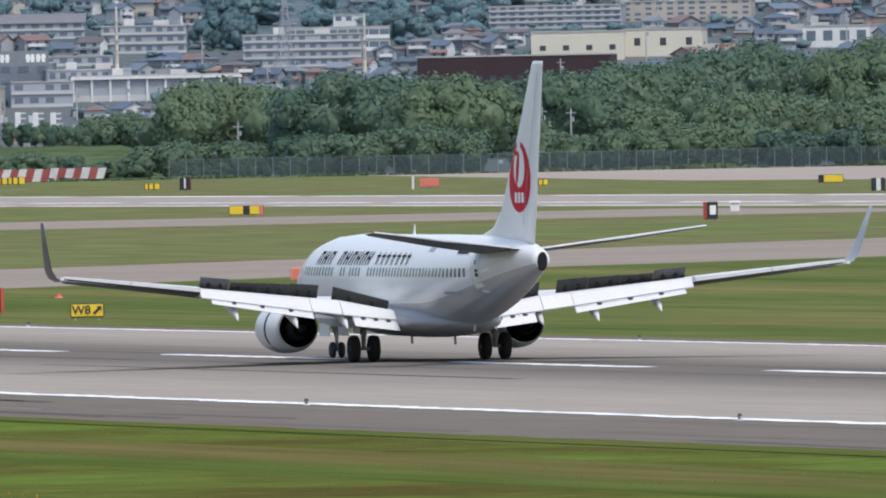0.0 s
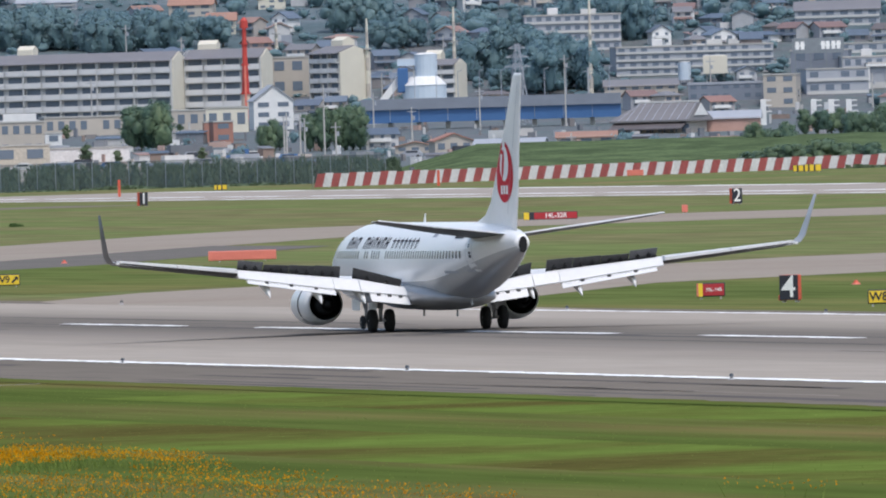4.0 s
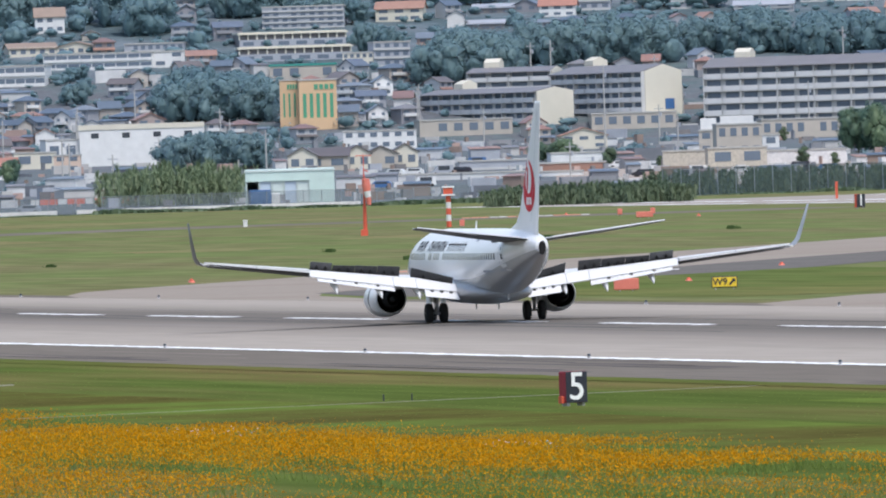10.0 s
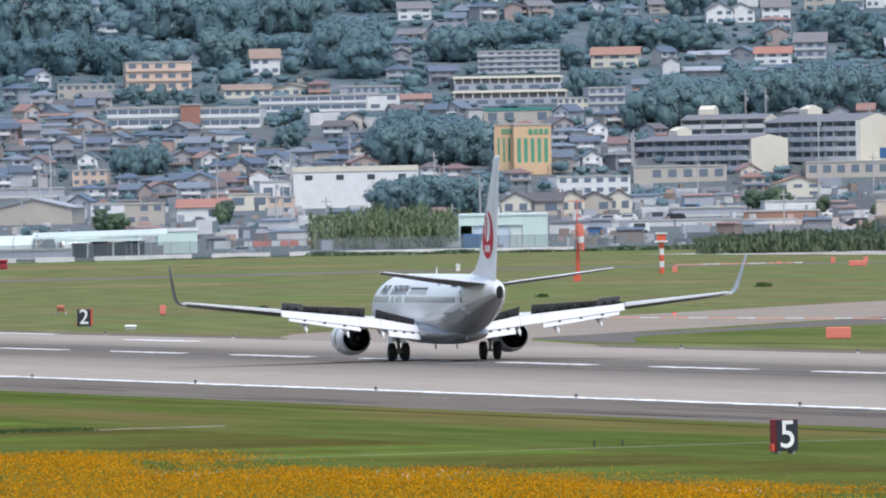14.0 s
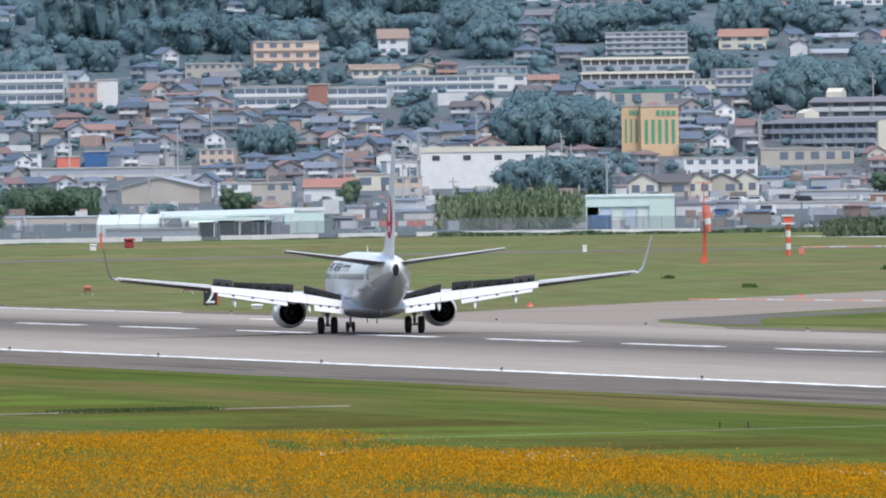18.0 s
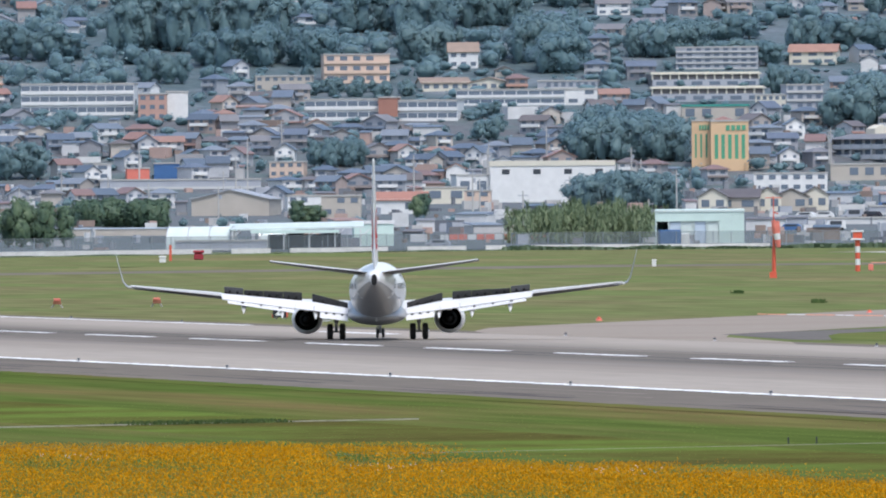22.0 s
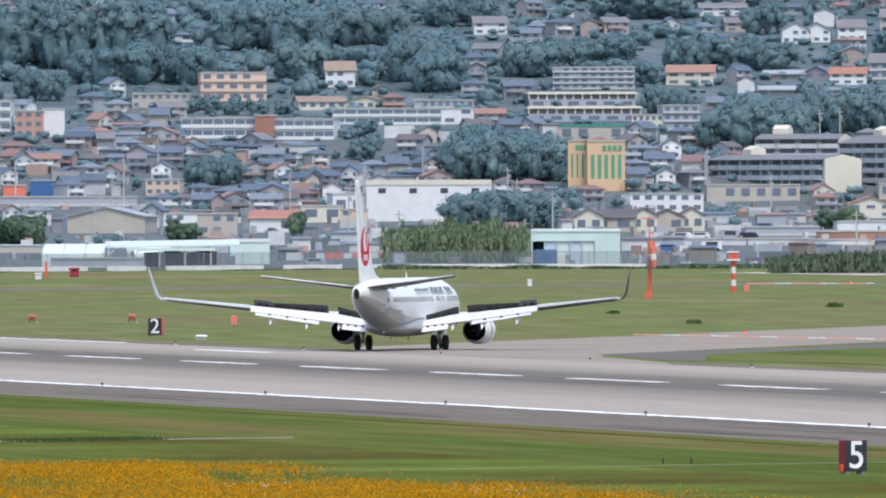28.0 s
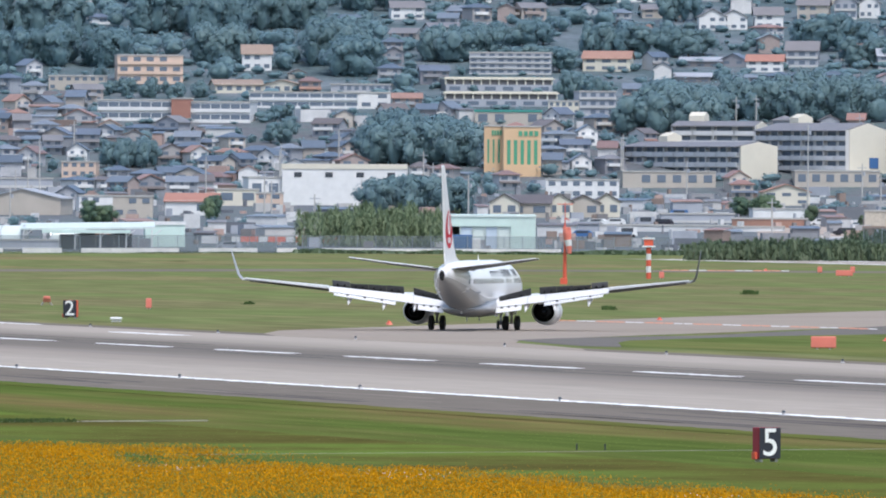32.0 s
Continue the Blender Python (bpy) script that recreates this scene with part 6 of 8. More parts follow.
block(9.776, 4554, 12.9, 2.0, "lavender", 1, 8, "grey building above a school", depth=9)
block(8.441, 4509, 24.2, 6.9, "white", 3, 12, "white three-storey school with ribbon windows", depth=14, ribbon=True)
block(8.645, 4496, 6.0, 6.0, "pink_brick", 3, 3, "brick-red end block of flats", depth=10)
block(8.713, 4498, 4.6, 6.2, "white", 3, 0, "white blank gable of a block of flats", depth=10)
block(8.508, 4377, 3.5, 3.5, "white", 2, 1, "small white tower building", depth=7)
block(8.605, 4378, 4.7, 2.5, "orange", 1, 0, "orange sign board building", depth=5)
block(8.682, 4378, 5.2, 3.5, "blue", 1, 0, "blue billboard on a low shop", depth=4)
block(8.720, 4358, 33.4, 2.1, "lavender", 1, 0, "long low grey platform roof", depth=12)
block(9.009, 4379, 7.1, 3.5, "pale_peach", 2, 4, "peach two-storey shop", depth=8)
block(8.855, 4006, 14.9, 5.1, "tan", 1, 0, "weathered tan warehouse with a pitched roof", depth=18, pitched="lavender")
block(9.057, 3995, 6.4, 4.0, "white", 2, 3, "pale two-storey house with dark windows", depth=8)
block(9.157, 3964, 7.5, 4.3, "tan", 2, 3, "tan workshop with wide windows", depth=8)
block(9.316, 4014, 9.9, 4.3, "white", 1, 2, "white house with low red-brown roof", depth=9, pitched="brick")
block(9.443, 4159, 8.4, 3.4, "cream", 1, 2, "cream low building", depth=9)
block(9.529, 4087, 5.2, 3.6, "pale_peach", 2, 2, "peach small house", depth=8)
TAKEN.append((10.135, 3514, 15.0, 5.7))
block(9.246, 3500, 6.6, 4.3, "mint", 1, 0, "mint corrugated end shed", depth=9, band="white")
block(8.83, 3430, 15.0, 1.8, "lavender", 1, 0, "grey tarpaulin-covered wall", depth=1.2)
block(8.514, 3722, 30.0, 1.4, "tan", 1, 0, "low brown earth wall with pale blue coping", depth=6, band="grey_blue")
workshop = block(11.331, 4048, 11.1, 5.0, "tan", 2, 4, "tan workshop with white roof boxes", depth=12)
for x0, x1, zt in ((-5.2, -2.2, 7.2), (-1.4, 5.0, 7.5)):
    part("roof_box", Soup().box(x0, x1, -5, 2, 5.06, zt, None, 0.06).mesh("roof_box", M["white"]), workshop, "white roof box")
block(11.213, 3878, 8.3, 3.3, "dusty_cream", 1, 0, "cream boundary wall of a car yard", depth=3)
block(11.356, 3860, 10.9, 3.8, "dusty_cream", 1, 2, "cream low yard building", depth=5)
block(11.541, 3870, 15.1, 2.9, "board_white", 1, 0, "low white yard wall", depth=3)
block(10.894, 3866, 13.8, 1.9, "orange_roof", 1, 0, "long low shed with terracotta roof", depth=8)
block(10.918, 4025, 9.9, 1.8, "white", 1, 0, "white canopy roof over a yard", depth=8)
block(10.697, 3943, 13.8, 1.8, "lavender", 1, 0, "grey low parking deck", depth=12)
block(10.60, 3808, 24.0, 1.3, "apt_rail", 1, 0, "long pale low wall beside a car park", depth=4)
block(10.84, 3815, 12.0, 1.0, "white", 1, 0, "low white wall beside a car park", depth=3)
block(10.939, 4205, 9.4, 4.4, "cream", 2, 3, "cream house with terracotta roof", depth=10, pitched="orange_roof")
block(11.077, 4368, 17.6, 3.5, "tan", 1, 6, "low grey-brown workshop roof", depth=16)
block(10.619, 4365, 19.4, 3.5, "tan", 1, 6, "long tan workshop", depth=12)
block(10.383, 4293, 15.0, 4.0, "white", 2, 6, "white low office", depth=10)
block(11.911, 4100, 3.9, 4.4, "brick", 2, 1, "rust-red small building", depth=6)
block(11.875, 4397, 7.7, 5.9, "cream", 2, 2, "cream low industrial building", depth=9)
block(11.531, 4274, 16.1, 4.0, "tan", 1, 7, "low tan row of shops", depth=9)
block(11.762, 4313, 18.5, 4.2, "tan", 1, 7, "cream plaster commercial building", depth=12)
block(12.049, 4282, 8.1, 9.2, "white", 3, 2, "white building with a dark triangular gable", depth=9, pitched="lavender")
block(12.117, 4406, 11.3, 8.5, "tan", 2, 3, "tan plaster building with a dark roof box", depth=14)
block(12.240, 4396, 7.7, 1.5, "brick", 1, 0, "low reddish roof building", depth=10)
block(11.894, 4121, 5.1, 4.1, "brick", 2, 1, "rust-red small building", depth=6)
block(11.859, 4391, 9.4, 4.7, "cream", 2, 2, "cream low industrial building", depth=9)
block(11.922, 4260, 8.6, 5.2, "cream", 1, 3, "cream shed with arched roof", depth=9)
block(11.362, 3971, 8.5, 6.9, "tan", 2, 4, "tan workshop beside a car yard", depth=12)
block(11.448, 4142, 3.3, 2.6, "white", 1, 1, "small white kiosk", depth=5)
block(13.283, 4373, 15.8, 3.9, "slate", 2, 7, "flat-roofed office with window rows", depth=14, band="lavender")
block(13.430, 4356, 6.8, 7.0, "tan", 3, 2, "tan brick office wing", depth=14)


def tiled_hall(az, d, yaw):
    """Old hall with a broad grey tiled roof, hipped at one end, a pale gable at the other, and a lean-to along the front."""
    TAKEN.append((az, d, 17.7, 5.6))
    ob = thing("tiled_hall", "old hall with a wide grey tiled roof and pale gable", "house", facing(az, d, yaw))
    x, y, wh, top = 7.4, 5.0, 2.6, 5.9
    part("wall", Soup().box(-x, x, -y, y, -4, wh).mesh("wall", M["tan"]), ob)
    e = 1.0
    eave = [(-x - e, -y - e), (x + e, -y - e), (x + e, y + e), (-x - e, y + e)]
    vs = [(a, b, wh - 0.1) for a, b in eave] + [(a, b, wh - 0.4) for a, b in eave] + [(-x + 3.2, 0, top), (x + 0.5, 0, top)]
    part("roof", Soup().add(vs, [(0, 1, 9, 8), (1, 2, 9), (2, 3, 8, 9), (3, 0, 8), (4, 5, 1, 0), (5, 6, 2, 1), (6, 7, 3, 2), (7, 4, 0, 3), (7, 6, 5, 4)]).mesh("roof", M["apt_roof"]), ob, "weathered grey tile roof")
    part("ridge", Soup().box(-x + 3.0, x + 0.6, -0.3, 0.3, top - 0.1, top + 0.28, None, 0.05).mesh("ridge", M["apt_grey"]), ob, "pale ridge tiles")
    for k in range(9):
        a = -x + 0.9 + (2 * x - 0.6) * k / 8
        part("tile_rib", Soup().tube((a, -y - e + 0.1, wh - 0.02), (max(a, -x + 3.2), -0.3, top - 0.02), 0.07, n=5).mesh("tile_rib", M["lavender"]), ob)
    part("gable", Soup().rings([[(q, -3.2, wh + 0.7), (q, 3.2, wh + 0.7), (q, 0, top - 0.3)] for q in (x + 1.0, x + 1.12)]).mesh("gable", M["white"]), ob, "pale plastered gable")
    part("lean_to_roof", Soup().rings([[(q, -y - 3.0, 0.9), (q, -y - 0.02, 2.1), (q, -y - 0.02, 1.9), (q, -y - 3.0, 0.7)] for q in (-x - 0.4, x + 0.2)]).mesh("lean_to_roof", M["brown_roof"]), ob, "dark lean-to roof")
    for k in range(6):
        a = -x + 1.0 + k * 2.5
        part("post", Soup().box(a - 0.12, a + 0.12, -y - 2.8, -y - 2.55, -3, 0.8).mesh("post", M["bark"]), ob)
        part("window", Soup().box(a + 0.4, a + 1.9, -y - 0.05, -y + 0.04, 0.1, 1.7).mesh("window", M["house_glass"]), ob)


tiled_hall(13.105, 4063, -24)
block(13.300, 4065, 10.4, 4.0, "pink_brick", 1, 0, "low shed with dull red wall under a grey roof", depth=10, pitched="lavender")
block(12.432, 3868, 7.3, 2.3, "tan", 1, 3, "house with terracotta roof", depth=9, pitched="orange_roof")
block(12.538, 3851, 7.0, 3.8, "tan", 1, 3, "house with red-brown roof", depth=9, pitched="brick")
block(12.685, 3827, 12.6, 2.8, "white", 1, 4, "grey-roofed workshop by the road", depth=10, pitched="lavender")
block(12.899, 3911, 11.0, 2.7, "tan", 1, 3, "house with terracotta roof", depth=9, pitched="orange_roof")
block(13.053, 4385, 15.3, 3.8, "tan", 2, 6, "low brown-roofed flats", depth=12, pitched="apt_roof")
block(13.201, 4428, 33.3, 6.2, "lavender", 4, 14, "grey hazy block of flats", depth=14)
block(12.871, 4483, 20.5, 7.8, "lavender", 4, 10, "grey hazy block of flats", depth=14)
block(13.539, 4411, 11.9, 6.2, "slate", 2, 3, "low works building with a sign above", depth=12)
block(13.718, 4401, 17.7, 5.6, "lavender", 2, 8, "grey long warehouse", depth=14)
block(13.900, 4389, 34.8, 5.4, "lavender", 1, 0, "long warehouse with pale columns", depth=18, columns=10)
block(13.588, 4380, 13.0, 5.4, "lavender", 2, 4, "low grey-tan works building", depth=14)
block(13.629, 4462, 24.0, 2.2, "lavender", 1, 8, "grey works roof", depth=12)
block(14.299, 4452, 25.1, 6.9, "lavender", 4, 11, "grey hazy block of flats", depth=14)
block(14.396, 4481, 22.3, 5.3, "white", 2, 10, "white school wing with ribbon windows", depth=12, ribbon=True)
block(14.428, 4517, 6.7, 4.2, "white", 2, 3, "white stair tower", depth=8)
block(14.874, 4407, 40.5, 6.2, "brown", 1, 14, "long dark brown warehouse", depth=22, small=(1.4, 1.3, 0.12))
block(15.050, 4453, 19.7, 6.3, "cream", 1, 4, "cream factory hall with square windows", depth=24, small=(1.3, 1.1, 0.35))
block(15.283, 4458, 16.5, 6.0, "cream", 1, 3, "cream factory end wing with square windows", depth=22, small=(1.3, 1.6, 0.4))
block(14.990, 4520, 28.6, 4.9, "lavender", 4, 14, "grey hazy block of flats", depth=12)
block(15.348, 4528, 28.0, 4.6, "tan", 4, 12, "tan and cream block of flats", depth=12)
block(15.755, 4469, 14.4, 4.8, "white", 1, 4, "white roof of a works hall", depth=14)
block(13.592, 4518, 18.2, 5.5, "lavender", 2, 6, "grey roofed works hall", depth=14, pitched="apt_roof")
block(13.868, 4485, 18.1, 6.0, "lavender", 3, 8, "grey low flats", depth=12)
# single houses that stand out on the hillside and in the lower town
block(10.735, 4684, 6.0, 5.0, "white", 2, 3, "cream twin-gabled house on the hillside", depth=6.9, pitched="apt_roof")
block(10.793, 4686, 6.0, 4.6, "white", 2, 3, "cream twin-gabled house on the hillside", depth=6.9, pitched="apt_roof")
block(10.889, 4688, 6.3, 5.0, "white", 2, 3, "tall white hillside house with balconies", depth=5.0, pitched="apt_roof")
block(11.008, 4706, 7.0, 5.4, "tan", 2, 3, "tan hillside house with a pale upper floor", depth=5.6, pitched="apt_roof")
block(10.877, 4600, 8.0, 4.0, "white", 2, 3, "white hillside house with a maroon roof", depth=6.4, pitched="brick")
block(11.035, 4657, 6.3, 3.2, "white", 2, 3, "hillside house with terracotta roof", depth=5.0, pitched="orange_roof")
block(11.138, 4628, 7.8, 3.5, "tan", 2, 3, "hillside house with terracotta roof", depth=6.2, pitched="orange_roof")
block(10.446, 4600, 10.4, 4.6, "cream", 2, 3, "large cream hillside house with terracotta roof", depth=8.3, pitched="orange_roof")
block(10.597, 4709, 8.8, 3.2, "tan", 2, 3, "hillside house with a wide grey roof", depth=7.0, pitched="apt_roof")
block(10.539, 4741, 10.6, 3.0, "white", 2, 3, "long white hillside house", depth=8.5, pitched="apt_roof")
block(10.703, 4611, 8.9, 2.2, "apt_roof", 2, 3, "low house with a broad pale roof", depth=7.1, pitched="lavender")
block(10.681, 4579, 7.9, 2.2, "apt_roof", 2, 3, "low house with a broad pale roof", depth=6.3, pitched="lavender")
block(10.979, 4611, 7.0, 5.8, "lavender", 2, 3, "grey two-storey hillside house", depth=5.6, pitched="apt_roof")
block(11.097, 4708, 5.0, 6.0, "lavender", 2, 3, "tall grey hillside house", depth=5.8, pitched="apt_roof")
block(11.162, 4711, 4.6, 5.4, "white", 2, 3, "tall white hillside house", depth=5.3, pitched="apt_roof")
block(9.244, 4679, 6.6, 3.1, "tan", 2, 3, "hillside house with an orange roof", depth=5.3, pitched="orange_roof")
block(9.494, 4598, 6.4, 5.8, "white", 2, 3, "white turreted hillside house with brown roof", depth=5.1, pitched="tan_roof")
block(9.904, 4704, 7.4, 4.2, "white", 2, 3, "white hillside villa", depth=5.9, pitched="apt_roof")
block(10.051, 4673, 14.0, 2.8, "white", 2, 3, "long low white hillside house", depth=11.2, pitched="apt_roof")
block(9.604, 4581, 3.8, 2.4, "tan", 2, 3, "small hillside house", depth=4.4, pitched="apt_roof")
block(10.170, 4002, 5.5, 4.7, "cream", 1, 2, "row house with dark brown roof and pale gable", depth=7.5, pitched="brown_roof")
block(10.235, 4006, 8.5, 4.4, "tan", 1, 2, "row house with dark brown roof and pale gable", depth=7.5, pitched="brown_roof")
block(10.320, 4010, 5.2, 4.7, "cream", 1, 2, "row house with dark brown roof and pale gable", depth=7.5, pitched="brown_roof")
block(10.385, 4014, 6.5, 4.4, "tan", 1, 2, "row house with dark brown roof and pale gable", depth=7.5, pitched="brown_roof")
block(10.450, 4018, 5.0, 4.7, "cream", 1, 2, "row house with dark brown roof and pale gable", depth=7.5, pitched="brown_roof")
grove(13.402, 3500, 8.9, 7.6, 4)
# upper rows of houses above the flats
for row in ((11.131, 4624, 7.4, 3.3, "tan", "house with faded terracotta roof above the woods", "orange_roof"),
            (11.246, 4608, 9.6, 4.6, "lavender", "wide grey hillside house with tiled roof", "lavender"),
            (11.366, 4640, 8.0, 3.6, "tan", "tan hillside house with grey tiled roof", "apt_roof"),
            (11.474, 4640, 9.0, 3.8, "white", "white hillside house with grey tiled roof", "apt_roof"),
            (11.439, 4596, 13.0, 2.8, "lavender", "long low house with slate-blue roof", "lavender"),
            (11.449, 4563, 6.6, 3.2, "white", "small white house with dark roof", "brown_roof"),
            (11.601, 4614, 9.9, 3.6, "lavender", "hillside house with a slate-blue roof", "lavender"),
            (11.720, 4614, 8.6, 4.4, "white", "white two-storey house on the hillside", "apt_roof"),
            (11.831, 4575, 9.6, 4.1, "tan", "brown house with faded terracotta roof", "orange_roof"),
            (11.914, 4536, 6.1, 4.9, "cream", "cream house with faded terracotta roof", "orange_roof"),
            (12.053, 4585, 5.9, 3.5, "cream", "cream house with an orange-brown roof", "orange_roof")):
    hill_house(*row[:5], 2, 3, row[5], depth=6.0, pitched=row[6])
# masts, tanks and chimneys
mast(12.309, 4395, 0.7, 17.1)
mast(12.546, 4389, 0.7, 19.6)
mast(12.917, 4395, 0.7, 19.6)
mast(13.794, 4398, 0.7, 18.9)
mast(14.469, 4411, 0.7, 15.1)
mast(12.062, 4495, 0.7, 6.6)
red_tower(11.975, 4335, 0.7, 22.6)
silo(12.428, 4342, 14.6, 10.2, 4.0)
pylon(12.717, 4242, 5.4, 16.4)
pylon(14.252, 4416, 4.5, 17.8)
tank(13.172, 4408, 2.8, 4.7)
tank(13.256, 4408, 5.1, 5.9)
girder_bridge(12.642, 4221, 52.2, 6.6)
lamp_pylon(13.384, 4136, 0.7, 5.1)
lamp_pylon(13.521, 4114, 0.7, 5.1)
lamp_pylon(13.569, 4106, 0.7, 5.1)
lamp_pylon(13.617, 4099, 0.7, 5.1)
street_pole(10.997, 4103, 0.7, 17.6)
street_pole(12.076, 3884, 0.6, 7.3)
street_pole(12.120, 3835, 0.6, 8.2)
street_pole(10.493, 4392, 0.7, 8.3)
street_pole(11.554, 4351, 0.7, 10.5)
street_pole(10.488, 4388, 0.7, 8.0)
street_pole(9.557, 4216, 0.7, 10.2)
street_pole(9.718, 4389, 0.7, 9.4)
street_pole(9.356, 4217, 0.7, 9.1)
street_pole(8.903, 4020, 0.6, 14.6)
street_pole(9.516, 3987, 0.6, 8.6)
street_pole(8.823, 3940, 0.6, 6.4)
street_pole(12.186, 3840, 0.6, 13.4)
street_pole(12.132, 3932, 0.6, 6.3)
street_pole(12.083, 3898, 0.6, 7.9)
street_pole(12.611, 4192, 0.7, 8.5)
street_pole(12.425, 3928, 0.6, 7.9)
street_pole(12.845, 4212, 0.7, 14.2)
street_pole(12.321, 4114, 0.7, 8.8)
street_pole(9.781, 4134, 0.7, 5.6)
street_pole(10.807, 4361, 0.7, 4.9)
street_pole(9.975, 4219, 0.7, 7.9)
street_pole(8.871, 4051, 0.7, 10.9)
street_pole(10.072, 4045, 0.7, 7.6)
# trees and woods
grove(9.938, 4063, 20.2, 8.0, 9)
grove(9.799, 3541, 27.1, 6.9, 22, light=2)
grove(10.842, 4059, 8.7, 3.6, 4)
grove(9.888, 4432, 15.5, 9.2, 9)
grove(10.050, 4423, 9.5, 5.9, 4)
grove(9.156, 4401, 11.8, 6.5, 6)
grove(9.564, 4498, 6.0, 3.6, 3)
grove(9.576, 4467, 5.4, 3.8, 2)
grove(10.616, 4471, 22.2, 11.2, 12)
grove(10.972, 4500, 33.6, 11.1, 16)
grove(11.355, 4515, 26.1, 8.5, 12)
grove(11.663, 4521, 23.7, 7.9, 10)
grove(10.611, 4476, 21.7, 8.4, 10)
grove(10.904, 4500, 24.2, 8.5, 10)
grove(10.933, 3157, 27.8, 3.4, 34, light=3)
grove(10.942, 3147, 32.1, 3.0, 24, light=3)
for az, d, h in ((11.206, 3895, 2.5), (11.437, 3883, 2.9), (11.537, 3837, 3.8), (11.621, 3860, 2.3), (11.852, 3831, 2.7), (12.037, 3824, 3.7), (11.005, 3904, 3.9), (11.144, 3903, 2.1), (11.484, 4238, 2.8), (11.792, 4225, 2.5)):
    tree(az, d, h, 1.2, light=True)
grove(11.346, 4380, 9.2, 5.9, 4)
grove(11.701, 4035, 9.3, 9.9, 4)
grove(10.860, 4040, 11.9, 4.3, 5)
grove(11.350, 4385, 7.1, 6.5, 3)
grove(12.040, 3964, 5.3, 6.7, 4)
grove(12.217, 3936, 12.7, 8.8, 7)
grove(11.701, 4018, 9.1, 10.6, 4)
grove(12.692, 4430, 23.8, 11.9, 10)
grove(12.684, 4407, 8.3, 5.9, 4)
grove(12.837, 4398, 15.4, 12.4, 8)
grove(11.655, 4504, 23.0, 9.7, 10)
grove(11.410, 4527, 15.8, 8.5, 8)
grove(13.406, 3687, 10.4, 5.9, 6)
grove(13.655, 3756, 7.9, 6.8, 5)
grove(13.832, 3856, 17.6, 6.9, 12)
grove(14.101, 3743, 22.1, 13.5, 9)
grove(14.440, 3706, 25.9, 14.5, 10)
grove(14.717, 3676, 21.7, 13.5, 9)
grove(14.980, 3816, 20.5, 13.6, 9)
grove(15.234, 3889, 24.0, 14.6, 9)
grove(15.558, 3938, 26.5, 16.6, 9)
grove(15.850, 3906, 20.0, 17.0, 9)
grove(15.580, 3642, 52.9, 10.3, 22)
grove(15.641, 3590, 44.4, 6.8, 16, light=True)
grove(13.777, 3578, 19.2, 3.6, 10, light=True)
grove(13.578, 3968, 14.9, 5.0, 7)
grove(14.539, 4498, 16.9, 6.6, 5)
grove(14.092, 4487, 14.5, 8.4, 5)
grove(8.565, 3828, 17.0, 5.5, 8)
grove(8.298, 3526, 17.1, 8.5, 6)
grove(9.060, 3860, 6.6, 5.0, 3)
grove(9.371, 3953, 3.4, 5.3, 2)
grove(9.132, 4395, 11.8, 6.5, 6)
grove(9.556, 4449, 6.0, 5.4, 3)
grove(9.941, 4418, 24.9, 10.1, 10)
grove(10.595, 4493, 16.7, 8.5, 8)
grove(8.270, 4378, 16.5, 8.2, 4)
grove(8.773, 4638, 41.1, 16.2, 24)
grove(8.950, 4603, 32.2, 9.9, 14)
grove(9.397, 4611, 14.9, 9.9, 8)
grove(9.705, 4608, 14.9, 11.1, 8)
grove(9.211, 4543, 24.4, 3.4, 10)
grove(8.672, 4570, 12.3, 7.4, 6)
grove(8.319, 4619, 24.8, 8.7, 6)
grove(9.305, 4669, 25.1, 11.3, 14)
grove(9.567, 4678, 17.6, 10.1, 8)
grove(10.050, 4618, 17.4, 8.7, 9)
grove(10.442, 4629, 11.2, 7.5, 5)
grove(10.273, 4595, 18.5, 6.2, 5)
grove(10.620, 4629, 24.9, 7.5, 6)
grove(9.788, 4721, 25.4, 7.6, 8)
grove(10.312, 4732, 25.4, 7.6, 6)
grove(10.650, 4698, 10.1, 7.6, 4)
grove(11.057, 4640, 21.0, 8.7, 6)
grove(9.752, 4588, 12.3, 9.9, 8)
grove(9.938, 4407, 24.9, 10.1, 10)
grove(10.175, 4648, 23.3, 6.0, 7)
grove(10.393, 4531, 12.8, 7.3, 6)
grove(9.841, 3606, 22.3, 7.3, 16, light=2)
grove(9.924, 4074, 21.4, 7.7, 8)
grove(11.216, 4609, 24.8, 7.4, 6)
grove(11.875, 4506, 12.1, 7.3, 4)
grove(12.280, 4531, 17.0, 9.7, 5)
grove(12.394, 4494, 13.3, 8.5, 4)
grove(12.936, 4502, 23.0, 10.9, 8)
grove(14.154, 4537, 20.7, 7.3, 4)
grove(12.727, 4494, 9.7, 8.5, 4)
roof_board(13.538, 4400, 10.8, 6.6, 3.2)
grove(11.30, 3404, 24.0, 4.4, 30, light=3)
grove(11.62, 3404, 24.0, 4.4, 30, light=3)
grove(11.94, 3404, 24.0, 4.4, 30, light=3)
grove(12.20, 3404, 24.0, 4.4, 30, light=3)

build_hill()


